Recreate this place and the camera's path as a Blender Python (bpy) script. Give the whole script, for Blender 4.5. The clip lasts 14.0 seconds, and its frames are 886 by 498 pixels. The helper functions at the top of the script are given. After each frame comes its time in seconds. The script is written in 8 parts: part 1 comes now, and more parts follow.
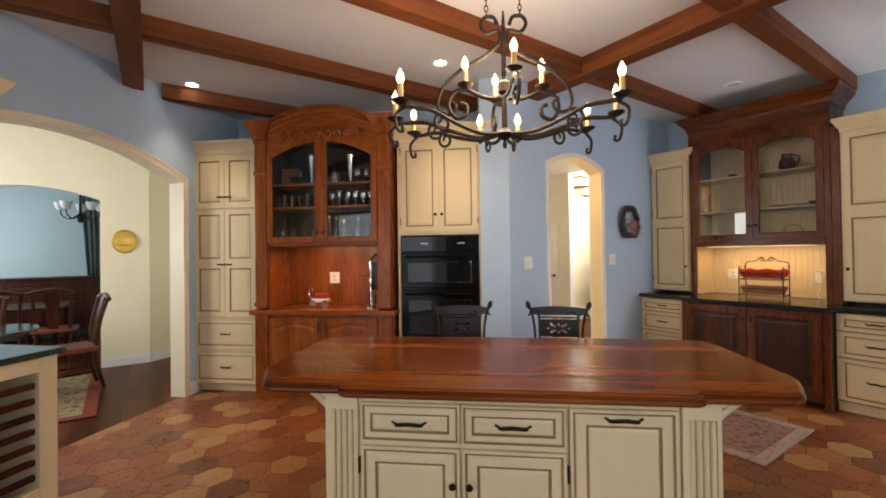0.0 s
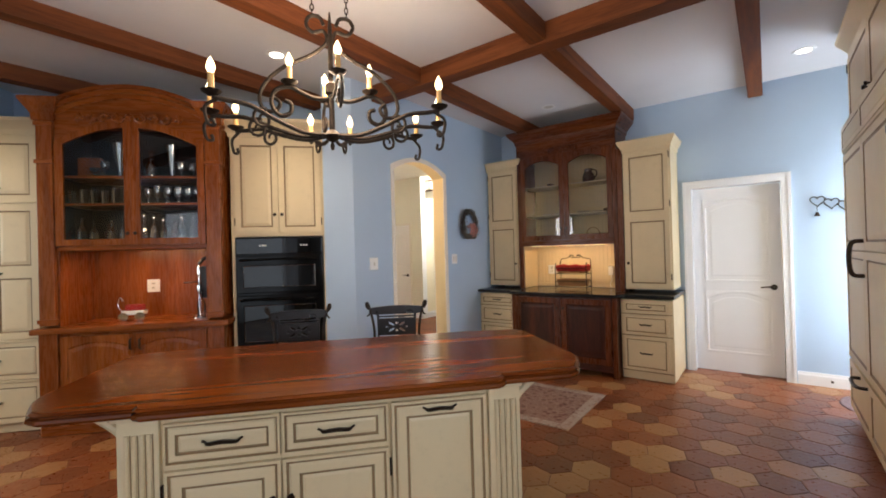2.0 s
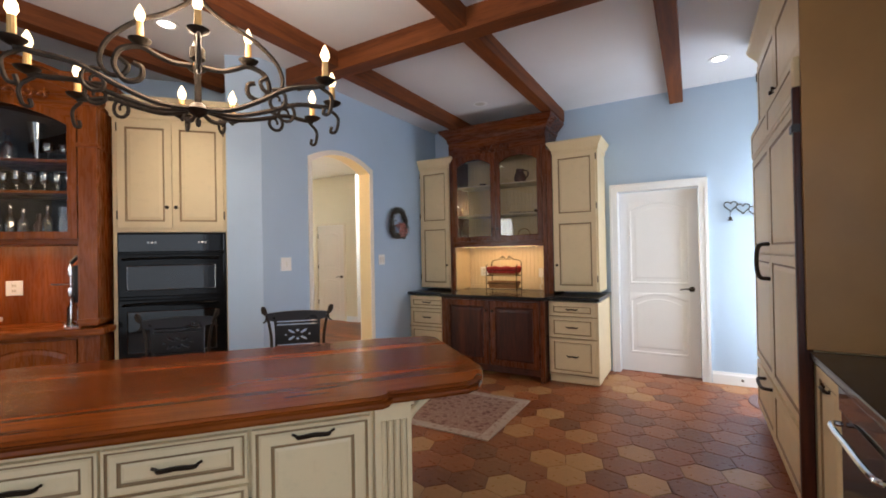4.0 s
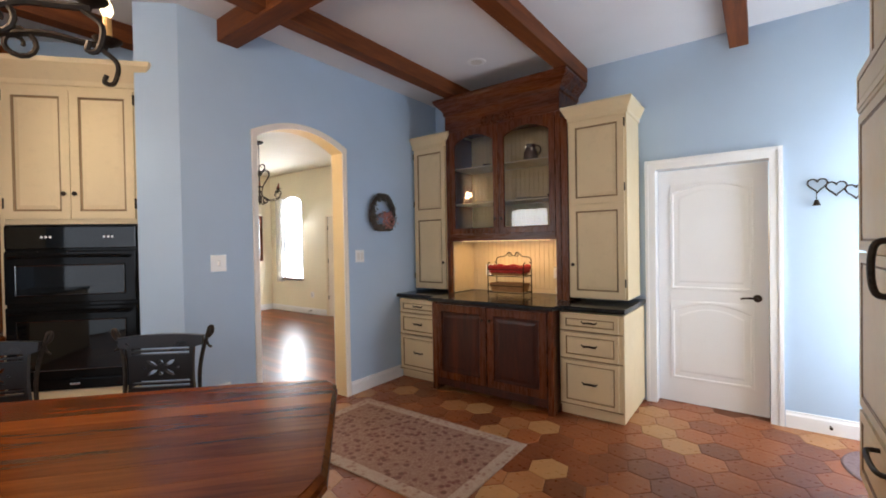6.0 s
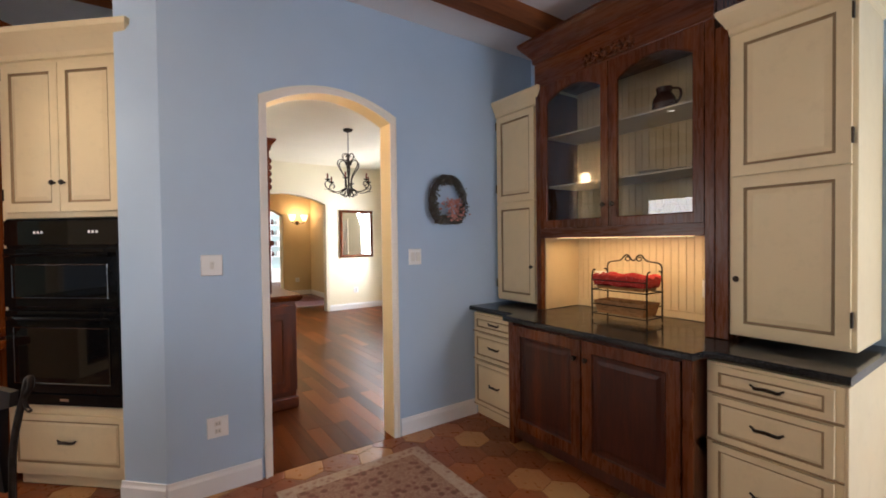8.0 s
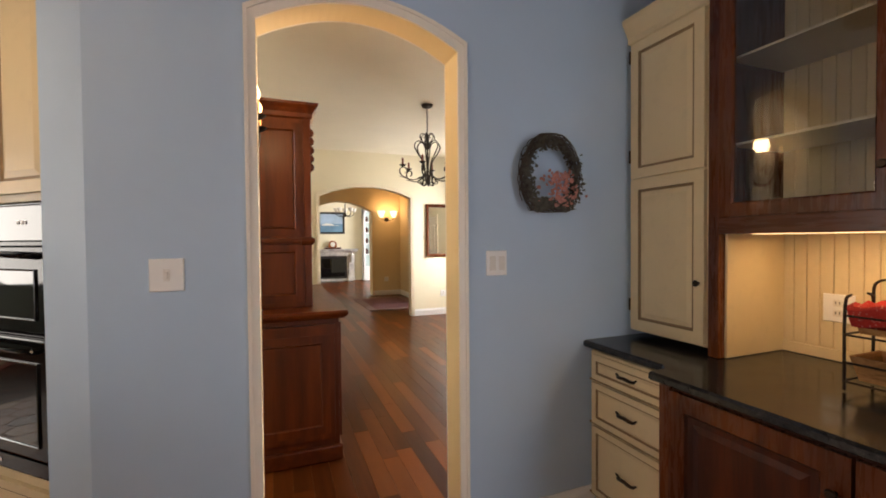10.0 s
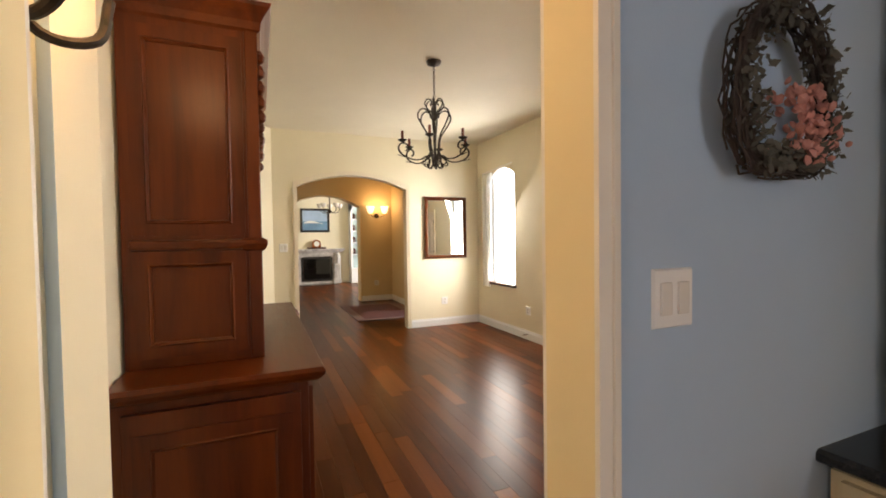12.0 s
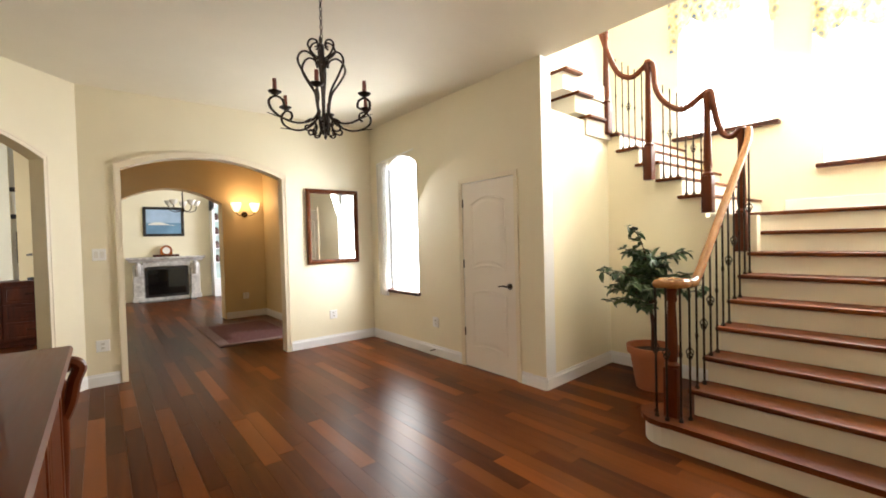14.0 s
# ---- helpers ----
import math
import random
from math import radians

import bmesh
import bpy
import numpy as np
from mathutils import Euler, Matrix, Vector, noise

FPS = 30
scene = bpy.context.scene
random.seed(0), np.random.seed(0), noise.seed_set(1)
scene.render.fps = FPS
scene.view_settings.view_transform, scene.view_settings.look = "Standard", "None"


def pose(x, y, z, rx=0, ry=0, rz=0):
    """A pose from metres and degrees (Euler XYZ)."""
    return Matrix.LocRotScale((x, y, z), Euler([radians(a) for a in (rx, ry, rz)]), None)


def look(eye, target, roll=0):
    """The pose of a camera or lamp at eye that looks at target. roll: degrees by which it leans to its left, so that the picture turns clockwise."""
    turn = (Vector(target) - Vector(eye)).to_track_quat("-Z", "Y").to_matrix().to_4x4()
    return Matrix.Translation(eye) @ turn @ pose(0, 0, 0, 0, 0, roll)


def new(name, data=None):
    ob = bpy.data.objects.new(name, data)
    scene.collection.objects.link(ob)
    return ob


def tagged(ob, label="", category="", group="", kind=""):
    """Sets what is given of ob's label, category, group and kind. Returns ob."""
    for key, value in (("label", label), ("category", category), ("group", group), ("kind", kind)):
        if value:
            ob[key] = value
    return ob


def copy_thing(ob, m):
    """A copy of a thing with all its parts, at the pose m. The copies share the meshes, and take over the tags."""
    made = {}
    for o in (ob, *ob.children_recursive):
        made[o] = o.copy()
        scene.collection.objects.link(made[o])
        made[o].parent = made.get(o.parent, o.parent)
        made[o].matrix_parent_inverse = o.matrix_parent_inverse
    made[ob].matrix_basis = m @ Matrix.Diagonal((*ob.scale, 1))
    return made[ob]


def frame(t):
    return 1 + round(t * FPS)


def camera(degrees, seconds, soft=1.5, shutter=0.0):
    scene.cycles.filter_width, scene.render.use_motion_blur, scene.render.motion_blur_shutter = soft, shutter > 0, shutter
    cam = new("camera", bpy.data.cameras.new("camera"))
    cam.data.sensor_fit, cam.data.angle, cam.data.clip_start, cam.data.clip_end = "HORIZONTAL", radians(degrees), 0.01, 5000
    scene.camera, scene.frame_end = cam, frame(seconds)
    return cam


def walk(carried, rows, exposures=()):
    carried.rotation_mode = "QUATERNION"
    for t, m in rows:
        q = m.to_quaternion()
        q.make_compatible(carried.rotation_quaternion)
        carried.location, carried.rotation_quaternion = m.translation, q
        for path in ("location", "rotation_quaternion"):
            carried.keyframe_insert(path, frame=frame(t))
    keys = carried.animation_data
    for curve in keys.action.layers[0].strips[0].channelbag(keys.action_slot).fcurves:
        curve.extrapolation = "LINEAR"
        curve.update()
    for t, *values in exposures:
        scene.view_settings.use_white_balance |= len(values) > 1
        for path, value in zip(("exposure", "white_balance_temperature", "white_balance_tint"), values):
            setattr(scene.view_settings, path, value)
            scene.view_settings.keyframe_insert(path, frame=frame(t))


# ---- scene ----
cam = camera(92.2, 14.0, soft=1.8)
PATH = [
    (0, (0.131, -0.048, 1.466), (1.259, 1.604, 1.487), -0.8),
    (0.5, (0.15, -0.073, 1.463), (1.386, 1.498, 1.483), -1.0),
    (1, (0.176, -0.109, 1.466), (1.542, 1.352, 1.483), -1.2),
    (1.5, (0.203, -0.145, 1.465), (1.687, 1.196, 1.48), -1.3),
    (2, (0.228, -0.187, 1.467), (1.819, 1.025, 1.478), -1.6),
    (2.5, (0.259, -0.219, 1.461), (1.921, 0.894, 1.473), -1.6),
    (3, (0.306, -0.242, 1.452), (2.007, 0.808, 1.464), -1.4),
    (3.5, (0.412, -0.245, 1.445), (2.14, 0.763, 1.46), -1.1),
    (6, (1.691, -0.247, 1.478), (3.296, 0.946, 1.453), -1.0),
    (6.5, (2.038, -0.215, 1.495), (3.555, 1.089, 1.456), -1.1),
    (7, (2.36, -0.131, 1.479), (3.766, 1.291, 1.452), -0.9),
    (7.5, (2.655, -0.012, 1.477), (3.932, 1.527, 1.447), -0.9),
    (8, (2.935, 0.145, 1.488), (4.074, 1.789, 1.45), -0.7),
    (8.5, (3.192, 0.349, 1.473), (4.187, 2.083, 1.444), -0.3),
    (9, (3.392, 0.591, 1.485), (4.22, 2.411, 1.459), 0.0),
    (11.5, (3.794, 2.047, 1.482), (4.498, 3.918, 1.435), -0.6),
    (12, (3.859, 2.37, 1.499), (4.645, 4.208, 1.446), -0.8),
    (12.5, (3.932, 2.662, 1.49), (4.85, 4.439, 1.45), -0.9),
    (13, (4.02, 2.933, 1.466), (5.076, 4.631, 1.427), -1.3),
    (13.5, (4.097, 3.168, 1.457), (5.279, 4.78, 1.414), -1.3),
    (14, (4.183, 3.355, 1.442), (5.435, 4.914, 1.399), -1.5),
]
EXPOSURE = [(0, 0.03, 6300, 11), (3, -0.1, 5900, 11), (6.5, -0.06, 5900, 12), (8.5, -0.2, 6100, 14), (11.5, -0.5, 7100, 14), (12.5, -0.47, 7000, 13), (13, -0.45, 6550, 11), (14, -0.42, 6350, 11)]
walk(cam, [(t, look(eye, target, roll)) for t, eye, target, roll in PATH], EXPOSURE)

# ---------------------------------------------------------------- world, sun, window light and added fill light
world = bpy.data.worlds.new("world")
scene.world = world
world.use_nodes = True
sky = world.node_tree.nodes.new("ShaderNodeTexSky")
sky.sky_type, sky.sun_disc = "NISHITA", False
sky.sun_elevation, sky.sun_rotation = radians(42), radians(110)
world.node_tree.links.new(sky.outputs[0], world.node_tree.nodes["Background"].inputs[0])
world.node_tree.nodes["Background"].inputs[1].default_value = 0.12


def lamp(name, kind, at, power, colour, size=0.1, target=None, size_y=None):
    data = bpy.data.lights.new(name, kind)
    data.energy, data.color = power, colour
    if kind == "AREA":
        data.size = size
        if size_y:
            data.shape, data.size_y = "RECTANGLE", size_y
    elif kind == "SPOT":
        data.shadow_soft_size, data.spot_size, data.spot_blend = size, radians(78), 0.7
    elif kind == "POINT":
        data.shadow_soft_size = size
    else:
        data.angle = size
    ob = new(name, data)
    ob.matrix_world = look(at, target) if target else Matrix.Translation(at)
    return ob


DAY, WARM = (0.94, 0.96, 1.0), (1.0, 0.60, 0.28)
lamp("sun", "SUN", (12, -4, 14), 2.5, (1.0, 0.94, 0.84), radians(0.6), (12 - 5.6, -4 + 2.0, 14 - 5.3))
# kitchen windows over the sink and the garden doors, behind the walk
lamp("window_light_sink", "AREA", (0.3, -1.38, 1.75), 24, DAY, 2.6, (0.9, 3, 2.5), 1.3)
lamp("window_light_garden", "AREA", (-2.72, 0.6, 1.45), 9, DAY, 2.6, (3, 2.6, 1.7), 2.2)
lamp("window_light_corner", "AREA", (5.52, -1.38, 1.35), 37, (0.94, 0.96, 1.0), 0.6, (4.7, 3.0, 1.5), 2.1)
# foyer window, stair windows; added fills without windows: front door side, living, dining room
lamp("window_light_foyer", "AREA", (7.38, 8.2, 1.65), 98, (1, 0.97, 0.92), 0.75, (4, 7.0, 0.6), 1.7)
lamp("window_light_stair", "AREA", (10.32, 5.3, 3.6), 190, (1, 0.97, 0.92), 1.2, (6, 5.2, 1.0), 2.0)
lamp("window_light_landing", "AREA", (10.32, 3.9, 3.2), 190, (1, 0.97, 0.92), 0.9, (6, 5.2, 1.0), 1.8)
lamp("fill_light_entry", "AREA", (7.0, 3.24, 4.6), 440, (1, 0.95, 0.88), 2.2, (6.0, 6.5, 0.5), 1.6)
lamp("fill_light_living", "AREA", (8.9, 15.2, 1.8), 260, (0.95, 0.97, 1), 2.5, (5, 15.5, 1.5), 2.0)
lamp("window_light_breakfast", "AREA", (-2.95, 5.6, 1.7), 85, (1, 0.96, 0.88), 1.6, (0, 6, 1.2), 1.6)
lamp("fill_light_dining", "AREA", (-2.95, 9.0, 1.7), 60, (0.9, 0.95, 1), 1.8, (0, 9, 1.2), 1.8)
lamp("window_light_study", "AREA", (1.3, 10.5, 1.6), 90, (0.95, 0.97, 1), 1.4, (3.4, 12.0, 1.2), 1.5)


# ---------------------------------------------------------------- materials
def shader(name):
    m = bpy.data.materials.new(name)
    m.use_nodes = True
    return m, m.node_tree, m.node_tree.nodes["Principled BSDF"]


def ramp(tree, fac, stops):
    r = tree.nodes.new("ShaderNodeValToRGB")
    while len(r.color_ramp.elements) < len(stops):
        r.color_ramp.elements.new(0.5)
    for e, (p, c) in zip(r.color_ramp.elements, stops):
        e.position, e.color = p, (*c, 1)
    tree.links.new(fac, r.inputs[0])
    return r.outputs[0]


def coords(tree, scale=(1, 1, 1), kind="Object"):
    c, mp = tree.nodes.new("ShaderNodeTexCoord"), tree.nodes.new("ShaderNodeMapping")
    mp.inputs["Scale"].default_value = scale
    tree.links.new(c.outputs[kind], mp.inputs[0])
    return mp.outputs[0]


def noise_of(tree, vec, scale, detail=4.0, rough=0.55, warp=0.0):
    n = tree.nodes.new("ShaderNodeTexNoise")
    n.inputs["Scale"].default_value, n.inputs["Detail"].default_value = scale, detail
    n.inputs["Roughness"].default_value, n.inputs["Distortion"].default_value = rough, warp
    tree.links.new(vec, n.inputs["Vector"])
    return n.outputs["Fac"]


def mix(tree, fac, a, b, mode="MIX"):
    n = tree.nodes.new("ShaderNodeMix")
    n.data_type, n.blend_type = "RGBA", mode
    for socket, v in ((n.inputs[0], fac), (n.inputs[6], a), (n.inputs[7], b)):
        if isinstance(v, bpy.types.NodeSocket):
            tree.links.new(v, socket)
        elif isinstance(v, tuple):
            socket.default_value = (*v, 1)
        else:
            socket.default_value = v
    return n.outputs[2]


def bump(tree, p, height, strength=0.2, distance=0.01):
    b = tree.nodes.new("ShaderNodeBump")
    b.inputs["Strength"].default_value, b.inputs["Distance"].default_value = strength, distance
    tree.links.new(height, b.inputs["Height"])
    tree.links.new(b.outputs[0], p.inputs["Normal"])


def paint(name, colour, rough=0.55, vary=0.06, relief=0.12, stain=0.0):
    m, t, p = shader(name)
    v = coords(t)
    lo = tuple(c * (1 - vary) for c in colour)
    hi = tuple(min(1, c * (1 + vary)) for c in colour)
    c = ramp(t, noise_of(t, v, 1.3, 5), [(0.3, lo), (0.7, hi)])
    if stain:
        dark = tuple(k * 0.72 for k in colour)
        c = mix(t, ramp(t, noise_of(t, v, 14, 6, 0.7), [(0.52, (0, 0, 0)), (0.72, (stain, stain, stain))]), c, dark)
    t.links.new(c, p.inputs["Base Color"])
    t.links.new(ramp(t, noise_of(t, v, 6, 3), [(0.3, (rough * 0.88,) * 3), (0.7, (min(1, rough * 1.1),) * 3)]), p.inputs["Roughness"])
    bump(t, p, noise_of(t, v, 160, 3), relief, 0.002)
    return m


def timber(name, dark, mid, light, rough=0.32, stretch=(9, 9, 0.9), coat=0.25, per_piece=0.0, grain=0.35, polish=0.28):
    """Stained wood whose grain runs along the axis with the smallest stretch; per_piece: how far the pieces differ in tone."""
    m, t, p = shader(name)
    v = coords(t, stretch)
    info, geo = t.nodes.new("ShaderNodeObjectInfo"), t.nodes.new("ShaderNodeNewGeometry")
    both, part_of = t.nodes.new("ShaderNodeMath"), t.nodes.new("ShaderNodeMath")
    both.operation, part_of.operation = "ADD", "FRACT"
    t.links.new(info.outputs["Random"], both.inputs[0])
    t.links.new(geo.outputs["Random Per Island"], both.inputs[1])
    t.links.new(both.outputs[0], part_of.inputs[0])
    add, sc = t.nodes.new("ShaderNodeVectorMath"), t.nodes.new("ShaderNodeVectorMath")
    add.operation, sc.operation = "ADD", "SCALE"
    sc.inputs[0].default_value = (37, 53, 71)
    t.links.new(part_of.outputs[0], sc.inputs["Scale"])
    t.links.new(v, add.inputs[0])
    t.links.new(sc.outputs[0], add.inputs[1])
    v = add.outputs[0]
    fine = noise_of(t, v, 7, 6, 0.6, 0.6)
    broad = noise_of(t, v, 0.8, 3, 0.5, 1.2)
    c = ramp(t, broad, [(0.28, dark), (0.5, mid), (0.74, light)])
    c = mix(t, grain, c, ramp(t, fine, [(0.3, dark), (0.66, light)]))
    if per_piece:
        c = mix(t, per_piece, c, ramp(t, part_of.outputs[0], [(0.0, tuple(0.4 * k for k in mid)), (0.3, dark), (0.55, mid), (0.85, light), (1.0, tuple(1.5 * k for k in light))]))
    t.links.new(c, p.inputs["Base Color"])
    t.links.new(ramp(t, fine, [(0.2, (rough * 0.92,) * 3), (0.8, (rough * 1.12,) * 3)]), p.inputs["Roughness"])
    p.inputs["Coat Weight"].default_value, p.inputs["Coat Roughness"].default_value = coat, 0.22
    p.inputs["Specular IOR Level"].default_value = polish
    bump(t, p, fine, 0.03, 0.002)
    return m


def metal(name, colour, rough, metallic=1.0, vary=0.5):
    m, t, p = shader(name)
    v = coords(t)
    n = noise_of(t, v, 45, 4)
    t.links.new(ramp(t, n, [(0.3, tuple(c * (1 - vary * 0.5) for c in colour)), (0.75, tuple(min(1, c * (1 + vary)) for c in colour))]), p.inputs["Base Color"])
    t.links.new(ramp(t, n, [(0.3, (rough * 0.8,) * 3), (0.7, (min(1, rough * 1.3),) * 3)]), p.inputs["Roughness"])
    p.inputs["Metallic"].default_value = metallic
    bump(t, p, n, 0.15, 0.002)
    return m


def glow(name, colour, power):
    m, t, p = shader(name)
    p.inputs["Base Color"].default_value = (*colour, 1)
    p.inputs["Emission Color"].default_value, p.inputs["Emission Strength"].default_value = (*colour, 1), power
    return m


def glass(name, colour=(1, 1, 1), rough=0.0, ior=1.5):
    """Thin pane: lets light straight through and mirrors a little."""
    m, t, p = shader(name)
    tr, gl, mx = t.nodes.new("ShaderNodeBsdfTransparent"), t.nodes.new("ShaderNodeBsdfGlossy"), t.nodes.new("ShaderNodeMixShader")
    fr = t.nodes.new("ShaderNodeFresnel")
    fr.inputs[0].default_value = ior
    tr.inputs[0].default_value = (*colour, 1)
    gl.inputs["Roughness"].default_value = rough
    t.links.new(fr.outputs[0], mx.inputs[0])
    t.links.new(tr.outputs[0], mx.inputs[1])
    t.links.new(gl.outputs[0], mx.inputs[2])
    t.links.new(mx.outputs[0], t.nodes["Material Output"].inputs[0])
    return m


def stone(name, dark, mid, light, rough=0.15, scale=30, polish=0.5):
    m, t, p = shader(name)
    p.inputs["Specular IOR Level"].default_value = polish
    v = coords(t)
    c = ramp(t, noise_of(t, v, scale, 8, 0.75, 0.8), [(0.35, dark), (0.55, mid), (0.72, light)])
    t.links.new(c, p.inputs["Base Color"])
    t.links.new(ramp(t, noise_of(t, v, 9, 3), [(0.3, (rough * 0.7,) * 3), (0.7, (rough * 1.6,) * 3)]), p.inputs["Roughness"])
    return m


def carpet(name, ground, motif, second, scale):
    m, t, p = shader(name)
    v = coords(t)
    vo = t.nodes.new("ShaderNodeTexVoronoi")
    vo.inputs["Scale"].default_value = scale
    t.links.new(v, vo.inputs["Vector"])
    w = ramp(t, vo.outputs["Distance"], [(0.18, second), (0.3, motif), (0.42, ground)])
    c = mix(t, ramp(t, noise_of(t, v, scale * 2.1, 3, 0.6, 1.5), [(0.46, (0, 0, 0)), (0.54, (1, 1, 1))]), w, motif)
    c = mix(t, 0.5, c, w)
    c = mix(t, ramp(t, noise_of(t, v, 1.7, 3), [(0.35, (0.0,) * 3), (0.8, (0.35,) * 3)]), c, ground)
    t.links.new(c, p.inputs["Base Color"])
    p.inputs["Roughness"].default_value = 0.95
    bump(t, p, noise_of(t, v, 420, 2), 0.6, 0.004)
    return m


BLUE = paint("blue wall paint", (0.45, 0.58, 0.74), 0.6, 0.04, 0.16)
CREAM = paint("pale yellow wall paint", (0.86, 0.80, 0.62), 0.6, 0.03, 0.14)
GOLD = paint("ochre hall paint", (0.72, 0.59, 0.35), 0.6, 0.05, 0.14)
TEAL = paint("pale teal wall paint", (0.46, 0.57, 0.56), 0.6, 0.04, 0.14)
OFFWHITE = paint("white plaster paint", (0.80, 0.79, 0.76), 0.6, 0.03, 0.14)
CEIL_K = paint("kitchen ceiling paint", (0.76, 0.77, 0.80), 0.7, 0.03, 0.2)
CEIL_F = paint("foyer ceiling paint", (0.82, 0.77, 0.63), 0.7, 0.03, 0.2)
TRIM = paint("cream trim paint", (0.84, 0.76, 0.60), 0.4, 0.04, 0.06)
WHITE = paint("white gloss paint", (0.84, 0.85, 0.86), 0.35, 0.03, 0.05)
CREAMWHITE = paint("warm white door paint", (0.87, 0.81, 0.72), 0.4, 0.03, 0.05)
JAMB = paint("warm cream plaster", (0.84, 0.70, 0.42), 0.6, 0.03, 0.14)
CAB = paint("glazed cream cabinet paint", (0.72, 0.59, 0.36), 0.42, 0.05, 0.06, 0.22)
OCHRE_PANEL = paint("ochre brown panel", (0.27, 0.14, 0.036), 0.5, 0.2, 0.1)
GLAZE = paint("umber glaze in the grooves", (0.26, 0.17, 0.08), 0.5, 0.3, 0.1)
PLATE = paint("white plastic plate", (0.87, 0.87, 0.86), 0.3, 0.02, 0.02)
CHERRY = timber("cherry wood", (0.14, 0.032, 0.0048), (0.24, 0.061, 0.0095), (0.35, 0.105, 0.018), 0.27, coat=0.08, grain=0.1)
CHERRY_H = timber("cherry wood laid level", (0.14, 0.032, 0.0048), (0.24, 0.061, 0.0095), (0.35, 0.105, 0.018), 0.27, (0.9, 9, 9), 0.08, grain=0.1)
CHERRY_D = timber("dark cherry wood", (0.058, 0.012, 0.0024), (0.098, 0.023, 0.0045), (0.155, 0.042, 0.008), 0.27, coat=0.08, grain=0.07)
CHERRY_DH = timber("dark cherry wood laid level", (0.058, 0.012, 0.0024), (0.098, 0.023, 0.0045), (0.155, 0.042, 0.008), 0.27, (0.9, 9, 9), 0.08, grain=0.06)
MAHOGANY = timber("polished mahogany", (0.050, 0.0085, 0.0012), (0.088, 0.0165, 0.0022), (0.135, 0.029, 0.004), 0.36, coat=0.05, grain=0.2, polish=0.24)
MAHOGANY_H = timber("polished mahogany laid level", (0.050, 0.0085, 0.0012), (0.088, 0.0165, 0.0022), (0.135, 0.029, 0.004), 0.33, (0.9, 9, 9), 0.05, grain=0.2, polish=0.24)
TREAD = timber("stair tread", (0.035, 0.007, 0.0015), (0.10, 0.024, 0.005), (0.19, 0.055, 0.011), 0.42, (8, 0.7, 8), 0.0, grain=0.3, polish=0.14)
# near black stands in for cherry in the shade of the bar hutch
CHERRY_SHADE = timber("cherry blackened for hutch shade", (0.003, 0.002, 0.0015), (0.008, 0.004, 0.003), (0.016, 0.008, 0.005), 0.5, coat=0.0)
WALNUT = timber("dark stained wood", (0.012, 0.003, 0.0015), (0.040, 0.008, 0.003), (0.10, 0.022, 0.006), 0.38, coat=0.06)
BEAM_X = timber("beam timber along x", (0.055, 0.013, 0.003), (0.15, 0.042, 0.010), (0.25, 0.078, 0.020), 0.6, (0.7, 8, 8), 0.0)
BEAM_Y = timber("beam timber along y", (0.055, 0.013, 0.003), (0.15, 0.042, 0.010), (0.25, 0.078, 0.020), 0.6, (8, 0.7, 8), 0.0)
BUTCHER = timber("oiled island strip", (0.032, 0.005, 0.001), (0.105, 0.021, 0.003), (0.34, 0.095, 0.014), 0.2, (0.5, 6, 6), 0.0, 0.36, 0.35, 0.16)
PLANK = timber("floor plank", (0.036, 0.008, 0.0018), (0.082, 0.020, 0.0038), (0.165, 0.047, 0.0095), 0.29, (8, 0.7, 8), 0.0, 0.6, 0.2, 0.085)
OAK = timber("honey handrail", (0.20, 0.075, 0.022), (0.33, 0.14, 0.045), (0.46, 0.22, 0.08), 0.25, (4, 4, 4), 0.4)
IRON = metal("rubbed dark iron", (0.030, 0.022, 0.016), 0.5, 0.75, 0.9)
BRONZE = metal("oiled bronze", (0.035, 0.024, 0.016), 0.38, 0.85, 0.6)
CHROME = metal("polished chrome", (0.75, 0.75, 0.76), 0.12, 1.0, 0.1)
BRASS = metal("gold leaf", (0.70, 0.46, 0.10), 0.35, 1.0, 0.3)
GRANITE = stone("black granite", (0.006, 0.006, 0.007), (0.022, 0.022, 0.022), (0.07, 0.065, 0.06), 0.14, 60, 0.34)
GREENSTONE = stone("green granite", (0.010, 0.018, 0.014), (0.03, 0.05, 0.04), (0.12, 0.16, 0.14), 0.1, 50)
MARBLE = stone("veined white marble", (0.32, 0.30, 0.30), (0.62, 0.60, 0.58), (0.78, 0.77, 0.75), 0.25, 5)
ENAMEL = stone("black oven enamel", (0.004, 0.004, 0.004), (0.006, 0.006, 0.006), (0.008, 0.008, 0.008), 0.06, 8, 0.14)
OVENGLASS = stone("dark oven glass", (0.003, 0.003, 0.003), (0.004, 0.004, 0.004), (0.006, 0.005, 0.005), 0.03, 4, 0.42)
OVENTRIM = metal("dark polished steel", (0.16, 0.16, 0.16), 0.18, 1.0, 0.3)
BLACKWOOD = paint("black painted wood", (0.016, 0.015, 0.016), 0.3, 0.2, 0.08)
PANE = glass("cabinet glass", (0.90, 0.91, 0.89), 0.0, 1.7)
# grey tint puts the shade inside the dresser into its glass
PANE_SHADE = glass("dresser glass dimmed for inner shade", (0.80, 0.81, 0.78), 0.0, 1.75)
CRYSTAL = glass("cut crystal", (0.70, 0.74, 0.78), 0.07, 4.0)
WARE = glass("clear glassware", (0.86, 0.89, 0.90), 0.02)
CURTAIN = paint("white sheer cloth", (0.88, 0.87, 0.86), 0.9, 0.05, 0.4)
DRAPE = paint("grey green drape cloth", (0.20, 0.24, 0.21), 0.9, 0.2, 0.4)
